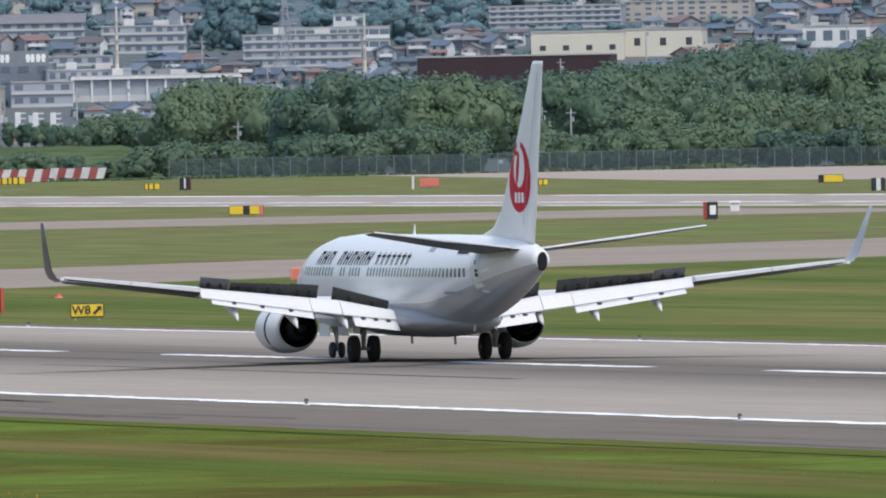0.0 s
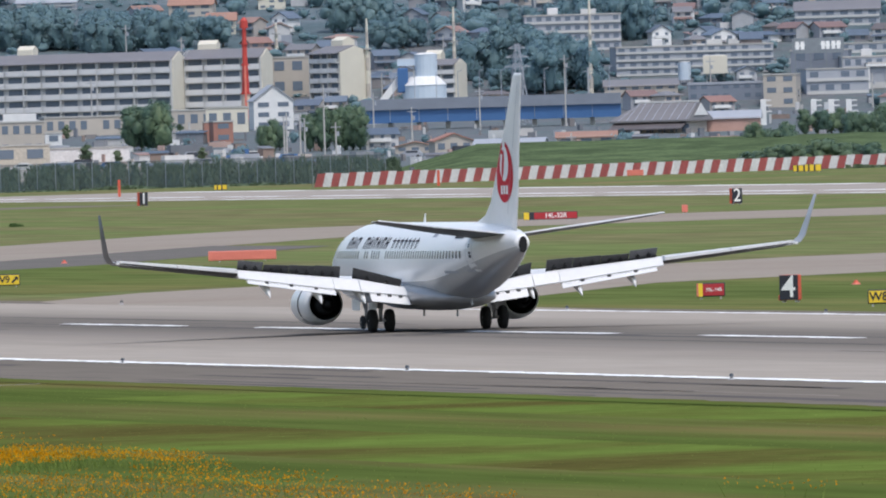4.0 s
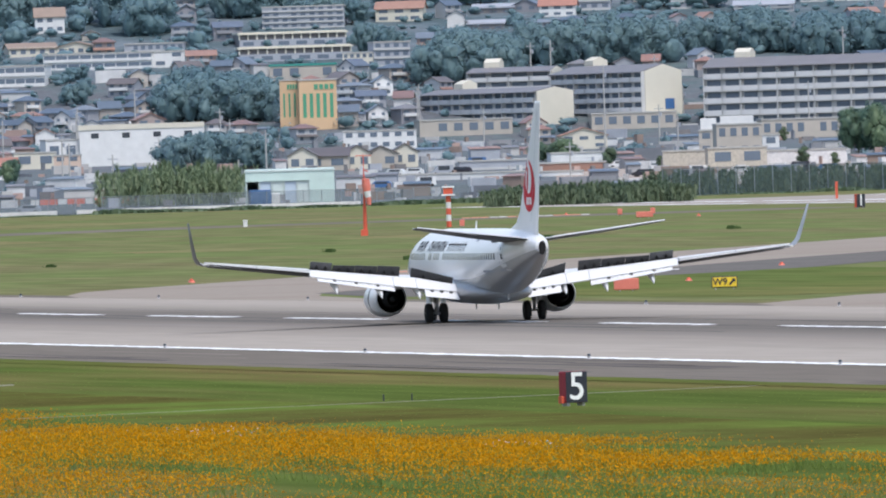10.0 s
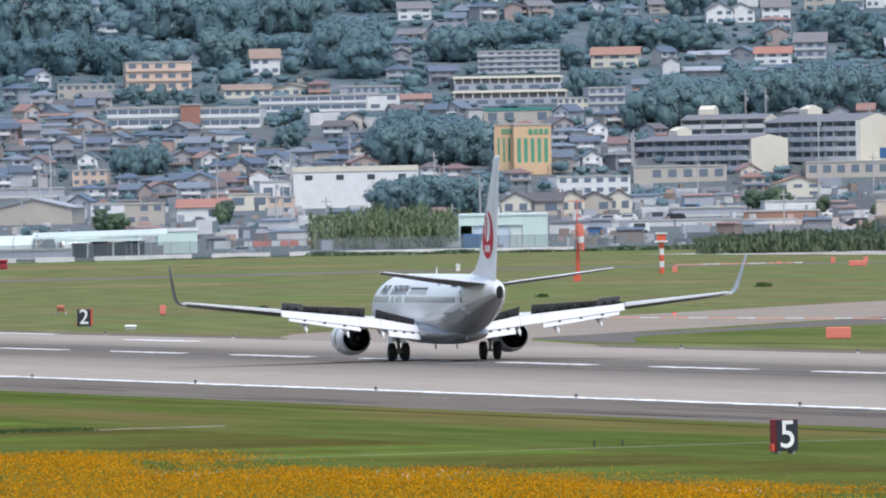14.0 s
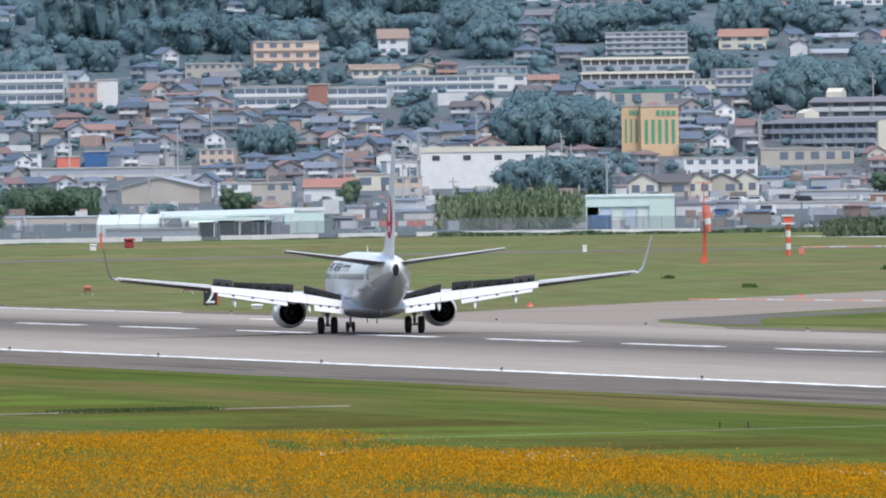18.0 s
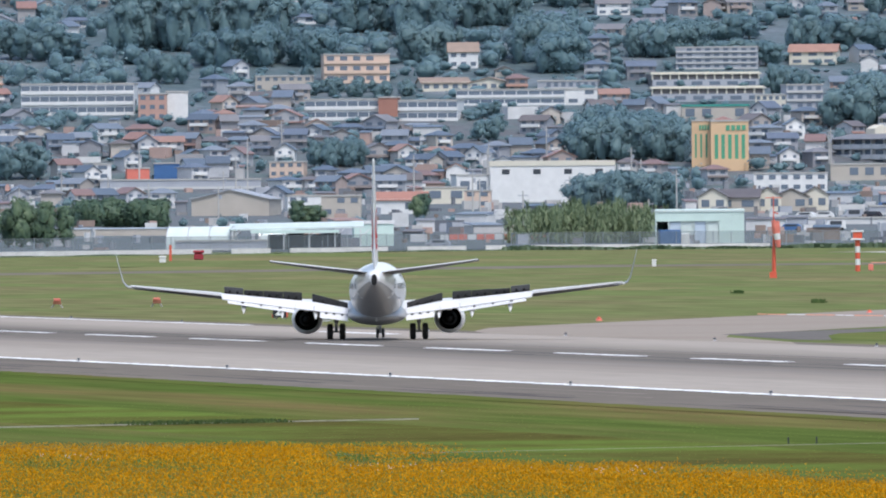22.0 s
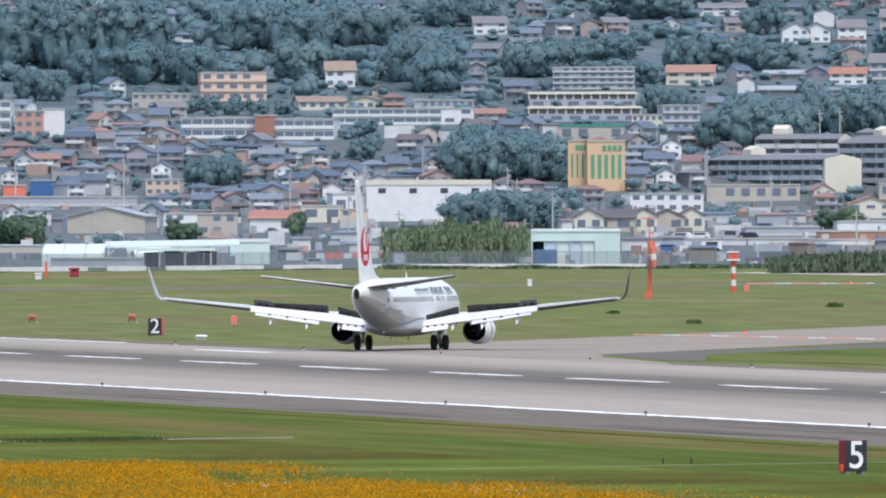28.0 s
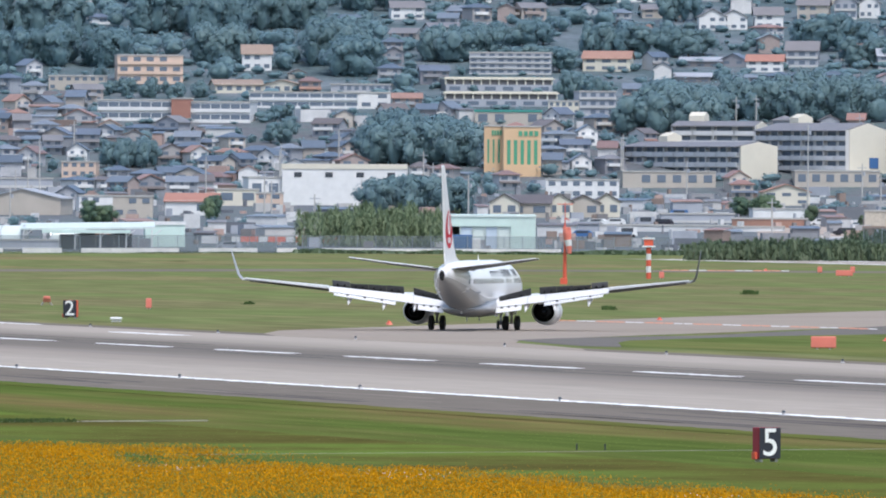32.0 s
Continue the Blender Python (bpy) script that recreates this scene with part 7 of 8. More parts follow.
# ---- perimeter ----
def fence(label, az0, d0, az1, d1, h, n, low_wall=False, net="wire"):
    """Perimeter fence: posts, a net, a rail, and where it has one a low white wall."""
    ob = thing("perimeter_fence", label, "fence")
    pts = [spot(lerp(az0, az1, i / n), lerp(d0, d1, i / n)) for i in range(n + 1)]
    for i, p in enumerate(pts):
        part("post", Soup().tube((p.x, p.y, p.z - 0.3), (p.x, p.y, p.z + h), 0.06, n=6).mesh("post", M["dark_steel"]), ob)
    vs = [(p.x, p.y, p.z + z) for p in pts for z in (0.1, h - 0.1)]
    part("net", mesh_of("net", vs, [(2 * i, 2 * i + 2, 2 * i + 3, 2 * i + 1) for i in range(n)], M[net]), ob, "wire net")
    for a, b in zip(pts, pts[1:]):
        part("rail", Soup().tube((a.x, a.y, a.z + h - 0.1), (b.x, b.y, b.z + h - 0.1), 0.03, n=4).mesh("rail", M["dark_steel"]), ob)
        if low_wall and (a.x * 7.3) % 1 < 0.9:
            part("low_wall", Soup().rings([[(q.x, q.y - 1.6, q.z), (q.x, q.y - 1.2, q.z), (q.x, q.y - 1.2, q.z + 0.8), (q.x, q.y - 1.6, q.z + 0.8)] for q in (a, b)]).mesh("low_wall", M["board_white"]), ob, "low dusty white wall")
    return ob


fence("dark wire perimeter fence above a low white wall", 8.0, 3240, 9.6, 3400, 2.9, 30, True)
fence("dark wire perimeter fence above a low white wall", 9.62, 3400, 10.62, 3396, 2.9, 20, True)
fence("tall dark green net fence along a road", 11.15, 3398, 12.35, 3380, 4.6, 24, False, "net")
fence("tall perimeter fence of dark steel posts and net", 13.93, 3400, 16.1, 3390, 3.2, 46, False, "net")


def blast_wall():
    ob = thing("barrier_wall", "long low barrier of slanted red and white boards", "barrier")
    n = 74
    for i in range(n):
        p, q = spot(lerp(12.155, 13.75, i / n), lerp(3193, 3399, i / n)), spot(lerp(12.155, 13.75, (i + 1) / n), lerp(3193, 3399, (i + 1) / n))
        s = (q - p) * 0.45
        zt = 2.15 + 0.25 * math.sin(i * 1.7) * 0.3
        r = [[(p.x, p.y, 0.1), (q.x, q.y, 0.1), (q.x + s.x, q.y + s.y, zt), (p.x + s.x, p.y + s.y, zt)], [(p.x, p.y + 0.25, 0.1), (q.x, q.y + 0.25, 0.1), (q.x + s.x, q.y + s.y + 0.25, zt), (p.x + s.x, p.y + s.y + 0.25, zt)]]
        part("board", Soup().rings(r).mesh("board", M["board_red" if i % 2 == 0 else "board_white"]), ob)
        if i % 6 == 0:
            part("stay", Soup().tube((p.x, p.y + 1.5, 0), (p.x, p.y + 0.3, 1.8), 0.08, n=5).mesh("stay", M["concrete"]), ob)


blast_wall()


def bank(name, az0, az1, d0, d1, h, material, label):
    """A grassy bank with a rounded top."""
    vs, fs = [], []
    n = 24
    prof = [(0, 0), (0.25, 0.45), (0.5, 0.85), (0.7, 1.0), (0.9, 0.9), (1.0, 0.5)]
    for i in range(n + 1):
        a = lerp(az0, az1, i / n)
        k = min(1, 6 * i / n, 6 * (n - i) / n)
        for u, v in prof:
            p = spot(a, lerp(d0, d1, u))
            vs.append((p.x, p.y, p.z - 0.3 + (v * h + 0.3) * k + 0.15 * noise.noise(Vector((i * 0.7, u * 3, 0)))))
    m = len(prof)
    for i in range(n):
        fs += [(i * m + j, i * m + j + 1, (i + 1) * m + j + 1, (i + 1) * m + j) for j in range(m - 1)]
    me = mesh_of(name, vs, fs, material, True)
    bm = bmesh.new()
    bm.from_mesh(me)
    bmesh.ops.recalc_face_normals(bm, faces=bm.faces)
    if sum(f.normal.z for f in bm.faces) < 0:
        bmesh.ops.reverse_faces(bm, faces=bm.faces)
    bm.to_mesh(me)
    bm.free()
    tagged(new(name, me), label, "embankment", kind="structure")


bank("embankment", 12.3, 14.1, 3405, 3560, 5.0, M["bank_grass"], "grassy green embankment behind the barrier")
# shrubs between bank and fence, and the dense lower edge of the eastern wood
for k in range(8):
    grove(13.98 + 0.29 * k, 3430, 25.0, 5.6 + 0.8 * (k % 3), 8)
for k in range(5):
    grove(13.40 + 0.2 * k, 3409, 13.0, (4.2, 5.0, 3.6, 2.6, 2.4)[k], 5, light=k > 2)


def car(az, d, yaw, paint, name="car", van=False):
    ob = thing(name, "parked %s %s on the yard" % (paint[1], "van" if van else "car"), "van" if van else "car", facing(az, d, yaw), group="parked vehicles")
    h = 1.9 if van else 1.45
    sec = [(-2.1, 0.35), (-2.15, 0.8), (-1.5, 0.95), (-0.9, h), (1.5 if not van else 2.0, h), (2.0, 0.95), (2.1, 0.4)]
    body = part("body", Soup().rings([[(a, s * 0.82, b) for a, b in sec] for s in (-1, 1)]).mesh("body", M[paint[0]]), ob)
    for s in (-1, 1):
        part("window", Soup().box(-0.8, 1.3, s * 0.83 - 0.015, s * 0.83 + 0.015, 0.98, h - 0.12).mesh("window", M["glass_dark"]), body)
        for x in (-1.35, 1.35):
            part("wheel", Soup().tube((x, s * 0.6, 0.32), (x, s * 0.86, 0.32), 0.32, n=12).mesh("wheel", M["tyre"]), ob)


PAINTS = [("white", "white"), ("lavender", "grey"), ("livery_dark", "black"), ("blue", "blue"), ("white", "white")]
for i, (az, d) in enumerate(((11.94, 3470), (12.05, 3500), (11.86, 3480), (11.71, 3475), (11.6, 3470), (11.42, 3465), (11.31, 3470), (12.18, 3490), (12.27, 3500), (12.6, 3580), (12.75, 3590), (10.08, 3440),
                                 (11.05, 3500), (10.95, 3490), (9.1, 3520), (8.75, 3510), (9.42, 3450), (10.78, 3520), (10.64, 3985), (10.70, 3988), (10.76, 3985), (11.2, 3700),
                                 (11.10, 3760), (11.16, 3765), (11.24, 3755), (11.36, 3762), (11.44, 3750), (11.52, 3766), (11.60, 3758), (11.68, 3764), (11.78, 3755), (11.86, 3762), (11.97, 3768), (12.08, 3757),
                                 (10.42, 3880), (10.47, 3884), (10.55, 3878), (10.60, 3882), (10.38, 3700), (10.50, 3712), (10.66, 3705), (12.42, 3800), (12.55, 3806), (12.72, 3795),
                                 (11.275, 3887), (11.321, 3889), (11.714, 3865), (11.748, 3869), (11.948, 3852), (11.983, 3856), (11.036, 3900), (11.821, 3835))):
    car(az, d, (i * 53) % 40 - 20, PAINTS[i % 5], van=i % 3 == 0)


def truck():
    ob = thing("box_truck", "blue and white box truck beside a mint shed", "truck", facing(10.06, 3402, 10))
    part("box", Soup().box(-2.2, 1.2, -1.1, 1.1, 0.7, 3.1, None, 0.05).mesh("box", M["blue"]), ob)
    cab = part("cab", Soup().box(1.25, 2.6, -1.0, 1.0, 0.6, 2.5, None, 0.15).mesh("cab", M["white"]), ob)
    part("cab_window", Soup().box(2.58, 2.63, -0.85, 0.85, 1.4, 2.2).mesh("cab_window", M["glass_dark"]), cab)
    for x in (-1.4, 1.9):
        for s in (-1, 1):
            part("wheel", Soup().tube((x, s * 0.8, 0.4), (x, s * 1.1, 0.4), 0.4, n=12).mesh("wheel", M["tyre"]), ob)


truck()


def canopy():
    """Open-sided canopy with a pale sheet roof on a steel frame, goods stacked beneath."""
    ob = thing("canopy", "pale sheet-roofed open canopy on a steel truss frame", "canopy", facing(9.06, 3452))
    part("roof", Soup().rings([[(-12.5, -6, 3.2), (9.5, -6, 3.5), (9.5, 5, 4.2), (-12.5, 5, 3.9)], [(-12.5, -6, 3.5), (9.5, -6, 3.8), (9.5, 5, 4.6), (-12.5, 5, 4.3)]]).mesh("roof", M["pale_film"]), ob)
    part("fascia", Soup().box(-9, 5.5, -6.3, -6.05, 2.7, 3.25).mesh("fascia", M["mint"]), ob)
    for i in range(6):
        x = -12 + 4.2 * i
        part("post", Soup().tube((x, -5.8, -0.3), (x, -5.8, 3.3), 0.12, n=6).mesh("post", M["white"]), ob)
        part("brace", Soup().tube((x, -5.8, 2.1), (x + 1.5, -5.8, 3.3), 0.08, n=5).mesh("brace", M["white"]), ob)
    for i in range(4):
        x = -6.2 + 3.0 * i
        part("stack", Soup().box(x, x + 2.95, -3, 0, -0.2, 2.5 + 0.3 * (i % 2), None, 0.1).mesh("stack", M["livery_dark"]), ob, "dark stacked goods")


def tunnel(az, d, w, h, ln, label, yaw):
    """Arched greenhouse tunnel of white film over hoops."""
    ob = thing("greenhouse_tunnel", label, "greenhouse", facing(az, d, yaw), group="greenhouses")
    n = 12
    arc = [(-w / 2 * math.cos(math.pi * i / n), h * math.sin(math.pi * i / n) ** 0.8) for i in range(n + 1)]
    TAKEN.append((az, d, w, h))
    part("film", Soup().rings([[(a, y, b - 0.2) for a, b in arc] for y in (0, ln)]).mesh("film", M["pale_film"], False), ob)
    # solid dark panel stands in for the shade inside the open end
    part("end_opening", Soup().rings([[(a * 0.86, y, b * 0.86 - 0.2) for a, b in arc] for y in (ln + 0.01, ln + 0.05)]).mesh("end_opening", M["livery_dark"]), ob, "dark panel imitating the shaded open end of the tunnel")
    for k in range(4):
        y = -0.05 + (ln + 0.1) * k / 3
        part("hoop", Soup().rings([[(a * 1.012, y + t, b * 1.02 - 0.2) for a, b in arc] for t in (-0.08, 0.08)]).mesh("hoop", M["metal"]), ob)


def open_shed():
    """Sheet metal shed with a deep fascia, open bays in front and a closed end wall."""
    ob = thing("open_shed", "mint-green sheet metal shed with open bays in front", "shed", facing(10.135, 3514))
    part("fascia", Soup().box(-7.5, 3.2, -0.2, 0.1, 3.7, 5.5, None, 0.03).mesh("fascia", M["mint"]), ob, "mint fascia with a pale coping")
    part("coping", Soup().box(-7.6, 7.5, -0.35, -0.21, 5.3, 5.62).mesh("coping", M["pale_film"]), ob)
    part("roof", Soup().rings([[(x, 0.1, 5.25), (x, 20, 5.6), (x, 20, 5.75), (x, 0.1, 5.4)] for x in (-7.5, 7.4)]).mesh("roof", M["mint"]), ob)
    part("back_wall", Soup().box(-7.5, 7.4, 19.7, 20, -2, 5.6).mesh("back_wall", M["mint"]), ob)
    part("side_wall", Soup().box(-7.5, -7.3, 0.1, 19.7, -2, 5.3).mesh("side_wall", M["mint"]), ob)
    end = part("end_wall", Soup().rings([[(3.2, -0.2, z), (7.4, -0.2, z), (7.4, 19.7, z), (3.2, 19.7, z)] for z in (-2, 5.3)]).mesh("end_wall", M["mint"]), ob, "closed mint end wall")
    for i in range(9):
        part("rib", Soup().box(3.3 + 0.5 * i, 3.36 + 0.5 * i, -0.28, -0.21, 0, 5.2).mesh("rib", M["pale_film"]), end)
    for i in range(6):
        x = -7.4 + 2.1 * i
        part("post", Soup().box(x, x + 0.16, -0.15, 0.02, -1, 3.7).mesh("post", M["pale_film"]), ob)
    for i in (1, 2, 3, 4):
        part("door_panel", Soup().box(-7.2 + 2.1 * i, -5.35 + 2.1 * i, 0.12, 0.2, -0.8, 3.65).mesh("door_panel", M["grey_blue" if i % 2 else "pale_film"]), ob, "pale sliding door panel")
    for i, (x, w, h, m_) in enumerate(((-4.6, 1.6, 2.4, "grey_blue"), (-2.6, 1.2, 1.5, "white"), (-0.6, 2.2, 2.9, "lavender"), (1.4, 1.2, 2.0, "grey_blue"))):
        part("stored_crate", Soup().box(x, x + w, 2.0, 4.0, -0.5, h, None, 0.05).mesh("stored_crate", M[m_]), ob, "goods stored in the open bay")


open_shed()
canopy()
tunnel(8.69, 3452, 6.0, 4.1, 10.6, "pale green-white film greenhouse tunnel beside a canopy", -102)
tunnel(8.93, 3470, 4.6, 3.8, 6.0, "pale green-white film greenhouse tunnel beside a canopy", -80)
yard("yard_east", 10.86, 12.15, 3490, 3900, M["sand"], "pale bare yard behind the net fence")
yard("yard_west", 8.2, 9.6, 3420, 3560, M["lower_ground"], "grey paved yard behind the perimeter fence")


def guard_rail():
    ob = thing("site_barrier", "orange and white site barrier beside the houses", "barrier", facing(9.62, 3560))
    for i in range(16):
        part("panel", Soup().box(-12 + 1.55 * i, -10.6 + 1.55 * i, -0.1, 0.1, 0.6, 1.5).mesh("panel", M["orange" if i % 3 else "white"]), ob)
        part("leg", Soup().box(-11.4 + 1.55 * i, -11.3 + 1.55 * i, -0.3, 0.3, -0.3, 0.7).mesh("leg", M["concrete"]), ob)


guard_rail()


# ---- airfield things ----
def at_field(x, y, yaw=0.0):
    az = math.degrees(math.atan2(x - EYE.x, y))
    return Matrix.Translation((x, y, 0)) @ Matrix.Rotation(-radians(az - yaw), 4, "Z")


FRONT = Matrix.Rotation(radians(90), 4, "X")


def distance_sign(x, y, digit, yaw, w=1.0, h=1.38, side="maroon"):
    ob = thing("distance_sign", "black runway distance sign with white digit and red side", "sign", at_field(x, y, yaw), group="distance signs")
    dp = 0.5
    part("case", Soup().box(-w / 2, w / 2, -dp / 2, dp / 2, 0.12, h, None, 0.03).mesh("case", M[side]), ob, "dark red painted case")
    face = part("face", Soup().box(-w / 2 + 0.01, w / 2 - 0.01, -dp / 2 - 0.03, -dp / 2 - 0.002, 0.13, h - 0.01, None, 0.008).mesh("face", M["black"]), ob, "black sign face")
    if digit:
        letters(digit, h * 1.14, M["paint"], "digit", face, pose(0, -dp / 2 - 0.045, h * 0.53) @ FRONT, 0.004)
    else:
        part("digit_bar", Soup().box(-w * 0.25, w * 0.3, -dp / 2 - 0.05, -dp / 2 - 0.032, h * 0.3, h * 0.8).mesh("digit_bar", M["paint"]), face)
    for s in (-1, 1):
        part("foot", Soup().box(s * w * 0.35 - 0.06, s * w * 0.35 + 0.06, -0.2, 0.2, -0.02, 0.13).mesh("foot", M["concrete"]), ob)
    part("lamp_box", Soup().box(-w / 2 - 0.12, -w / 2 - 0.002, -0.12, 0.12, 0.1, 0.4, None, 0.02).mesh("lamp_box", M["red"]), ob)


distance_sign(-63.82, 827.5, "5", 31)
distance_sign(45.2, 1122, "4", -20, w=1.1, h=1.5, side="red")
distance_sign(45, 1694, "2", -18, w=1.15, h=1.5, side="red")
distance_sign(304, 2229, "2", 30, w=1.3, h=1.75, side="red")
distance_sign(475, 2805, "1", -15, w=1.5, h=1.8)
distance_sign(323, 2640, "1", 35, w=1.3, h=1.8, side="red")
distance_sign(290, 1862, "", 40, w=1.3, h=1.7, side="red")


def guide_sign(x, y, w, h, text, face, ink, label, arrow=False, border=True, panels=(), yaw=0):
    ob = thing("guidance_sign", label, "sign", at_field(x, y, yaw), group="guidance signs")
    part("case", Soup().box(-w / 2, w / 2, 0, 0.22, 0.15, 0.15 + h, None, 0.03).mesh("case", M["black"]), ob)
    e = 0.06 if border else 0.02
    front = part("face", Soup().box(-w / 2 + e, w / 2 - e, -0.03, -0.002, 0.15 + e, 0.15 + h - e, None, 0.01).mesh("face", M[face]), ob, "%s sign face" % face.replace("sign_", ""))
    if text:
        x_in = max([p[1] + w / 2 for p in panels if p[0] < 0] or [0])
        letters(text, min(h * 0.86, (w - x_in) * 1.5 / len(text)), M[ink], "lettering", front, pose(-w * 0.17 if arrow else x_in / 2, -0.045, 0.15 + h * 0.5) @ FRONT)
    if arrow:
        c = Vector((w * 0.3, 0, 0.15 + h * 0.5))
        r = h * 0.26
        part("arrow_shaft", Soup().rings([[(c.x - r - 0.05, -0.05, c.z - r + 0.05), (c.x - r + 0.05, -0.05, c.z - r - 0.05), (c.x + r + 0.03, -0.05, c.z + r - 0.07), (c.x + r - 0.07, -0.05, c.z + r + 0.03)],
                                          [(c.x - r - 0.05, -0.035, c.z - r + 0.05), (c.x - r + 0.05, -0.035, c.z - r - 0.05), (c.x + r + 0.03, -0.035, c.z + r - 0.07), (c.x + r - 0.07, -0.035, c.z + r + 0.03)]]).mesh("arrow_shaft", M[ink]), front)
        part("arrow_head", Soup().box(c.x - r * 0.2, c.x + r * 1.1, -0.05, -0.035, c.z + r * 0.8, c.z + r * 1.1).box(c.x + r * 0.8, c.x + r * 1.1, -0.05, -0.035, c.z - r * 0.2, c.z + r * 0.8).mesh("arrow_head", M[ink]), front)
    for x0, x1, m_ in panels:
        part("panel", Soup().box(x0, x1, -0.04, -0.031, 0.17, 0.13 + h).mesh("panel", M[m_]), front)
    for s in (-1, 1):
        part("leg", Soup().box(s * w * 0.35 - 0.05, s * w * 0.35 + 0.05, 0.05, 0.17, -0.05, 0.16).mesh("leg", M["concrete"]), ob)


guide_sign(41, 1083, 1.8, 0.75, "W8", "yellow", "black", "yellow taxiway guidance sign with black letters W8", arrow=True)
guide_sign(55, 1390, 1.75, 0.75, "W9", "yellow", "black", "yellow taxiway guidance sign with black letters W9", arrow=True)
guide_sign(48, 1153, 1.6, 0.78, "32L-14R", "sign_red", "paint", "red runway designation sign with white letters", panels=((-0.79, -0.70, "orange"), (-0.695, -0.46, "yellow")))
guide_sign(233.5, 2010, 5.3, 0.75, "14L-32R", "sign_red", "paint", "long red runway designation sign with white letters", panels=((-2.62, -2.1, "yellow"), (-2.1, -1.6, "black")))
guide_sign(307, 2104, 3.6, 0.95, "", "yellow", "black", "yellow and black taxiway sign with an orange end", panels=((-0.35, 0.35, "black"), (1.3, 1.75, "orange")))
for x, y, w, h in ((476, 2828, 2.1, 0.9), (499, 2705, 1.7, 0.8), (536, 3165, 2.9, 1.0), (434, 3118, 2.0, 0.8), (536, 3158, 2.6, 1.1)):
    guide_sign(x, y, w, h, "", "yellow", "black", "small yellow taxiway sign seen from afar", panels=((-w * 0.3, -w * 0.2, "black"), (w * 0.05, w * 0.15, "black")))
guide_sign(510, 2602, 3.2, 1.0, "", "yellow", "black", "yellow taxiway sign with a black end panel", panels=((-1.6, -0.9, "black"),))
guide_sign(443, 2344, 1.6, 1.5, "", "black", "paint", "dark sign with a pale mark", panels=((-0.2, 0.3, "white"),))


def orange_board(x, y, w, h, label="long orange back of a taxiway sign"):
    ob = thing("sign_back", label, "sign", at_field(x, y), group="orange boards")
    part("board", Soup().box(-w / 2, w / 2, 0, 0.3, 0.12, 0.12 + h, None, 0.05).mesh("board", M["orange"]), ob)
    n = max(2, int(w / 1.6))
    for i in range(n):
        a = -w / 2 + (i + 0.5) * w / n
        part("leg", Soup().box(a - 0.06, a + 0.06, 0.08, 0.22, -0.05, 0.13).mesh("leg", M["concrete"]), ob)


orange_board(110, 1573, 5.2, 0.72)
orange_board(107.5, 1290, 5.3, 0.78)
orange_board(50.4, 1401, 1.7, 0.78, "orange back of a square taxiway sign")
orange_board(494, 2745, 2.6, 1.1, "faded orange back of a far sign")
orange_board(521, 3215, 2.6, 0.9, "red-orange board near the barrier wall")
orange_board(277, 2549, 2.1, 0.7, "orange board on the far grass")
for x, y in ((293, 2647), (297.5, 2648), (262, 2074), (238.5, 2466)):
    orange_board(x, y, 0.6, 0.75, "small orange marker post box")


orange_board(72.5, 1824, 0.5, 0.85, "upright orange marker barrel")


def marker(x, y, w=0.55, h=0.35):
    ob = thing("marker_light", "small orange taxiway marker light in the grass", "marker", at_field(x, y), group="orange markers")
    part("base", Soup().tube((0, 0, -0.02), (0, 0, 0.12), w * 0.5, w * 0.42, 10).mesh("base", M["orange"]), ob)
    part("cap", Soup().tube((0, 0, 0.12), (0, 0, h), w * 0.3, w * 0.16, 10).mesh("cap", M["red"]), ob)


for x, y in ((62.5, 1643), (60.8, 1633), (71.7, 1216), (103.6, 1610), (84, 1360), (70, 1478), (95, 1700), (66, 1120), (300, 2720), (286, 2560)):
    marker(x, y, 0.55, 0.27)


def papi(x, y):
    ob = thing("approach_unit", "orange approach slope light unit on legs", "light unit", at_field(x, y), group="approach slope lights")
    part("housing", Soup().box(-0.36, 0.36, -0.5, 0.5, 0.3, 0.66, None, 0.05).mesh("housing", M["brown_orange"]), ob)
    part("hood", Soup().box(-0.3, 0.3, -0.62, -0.3, 0.6, 0.84, None, 0.04).mesh("hood", M["orange"]), ob)
    for sx in (-0.45, 0.45):
        part("leg", Soup().tube((sx * 1.1, 0, -0.02), (sx * 0.6, 0, 0.32), 0.07, n=6).mesh("leg", M["concrete"]), ob)


for i in range(3):
    papi(53.4 + 9.1 * i, 1876)


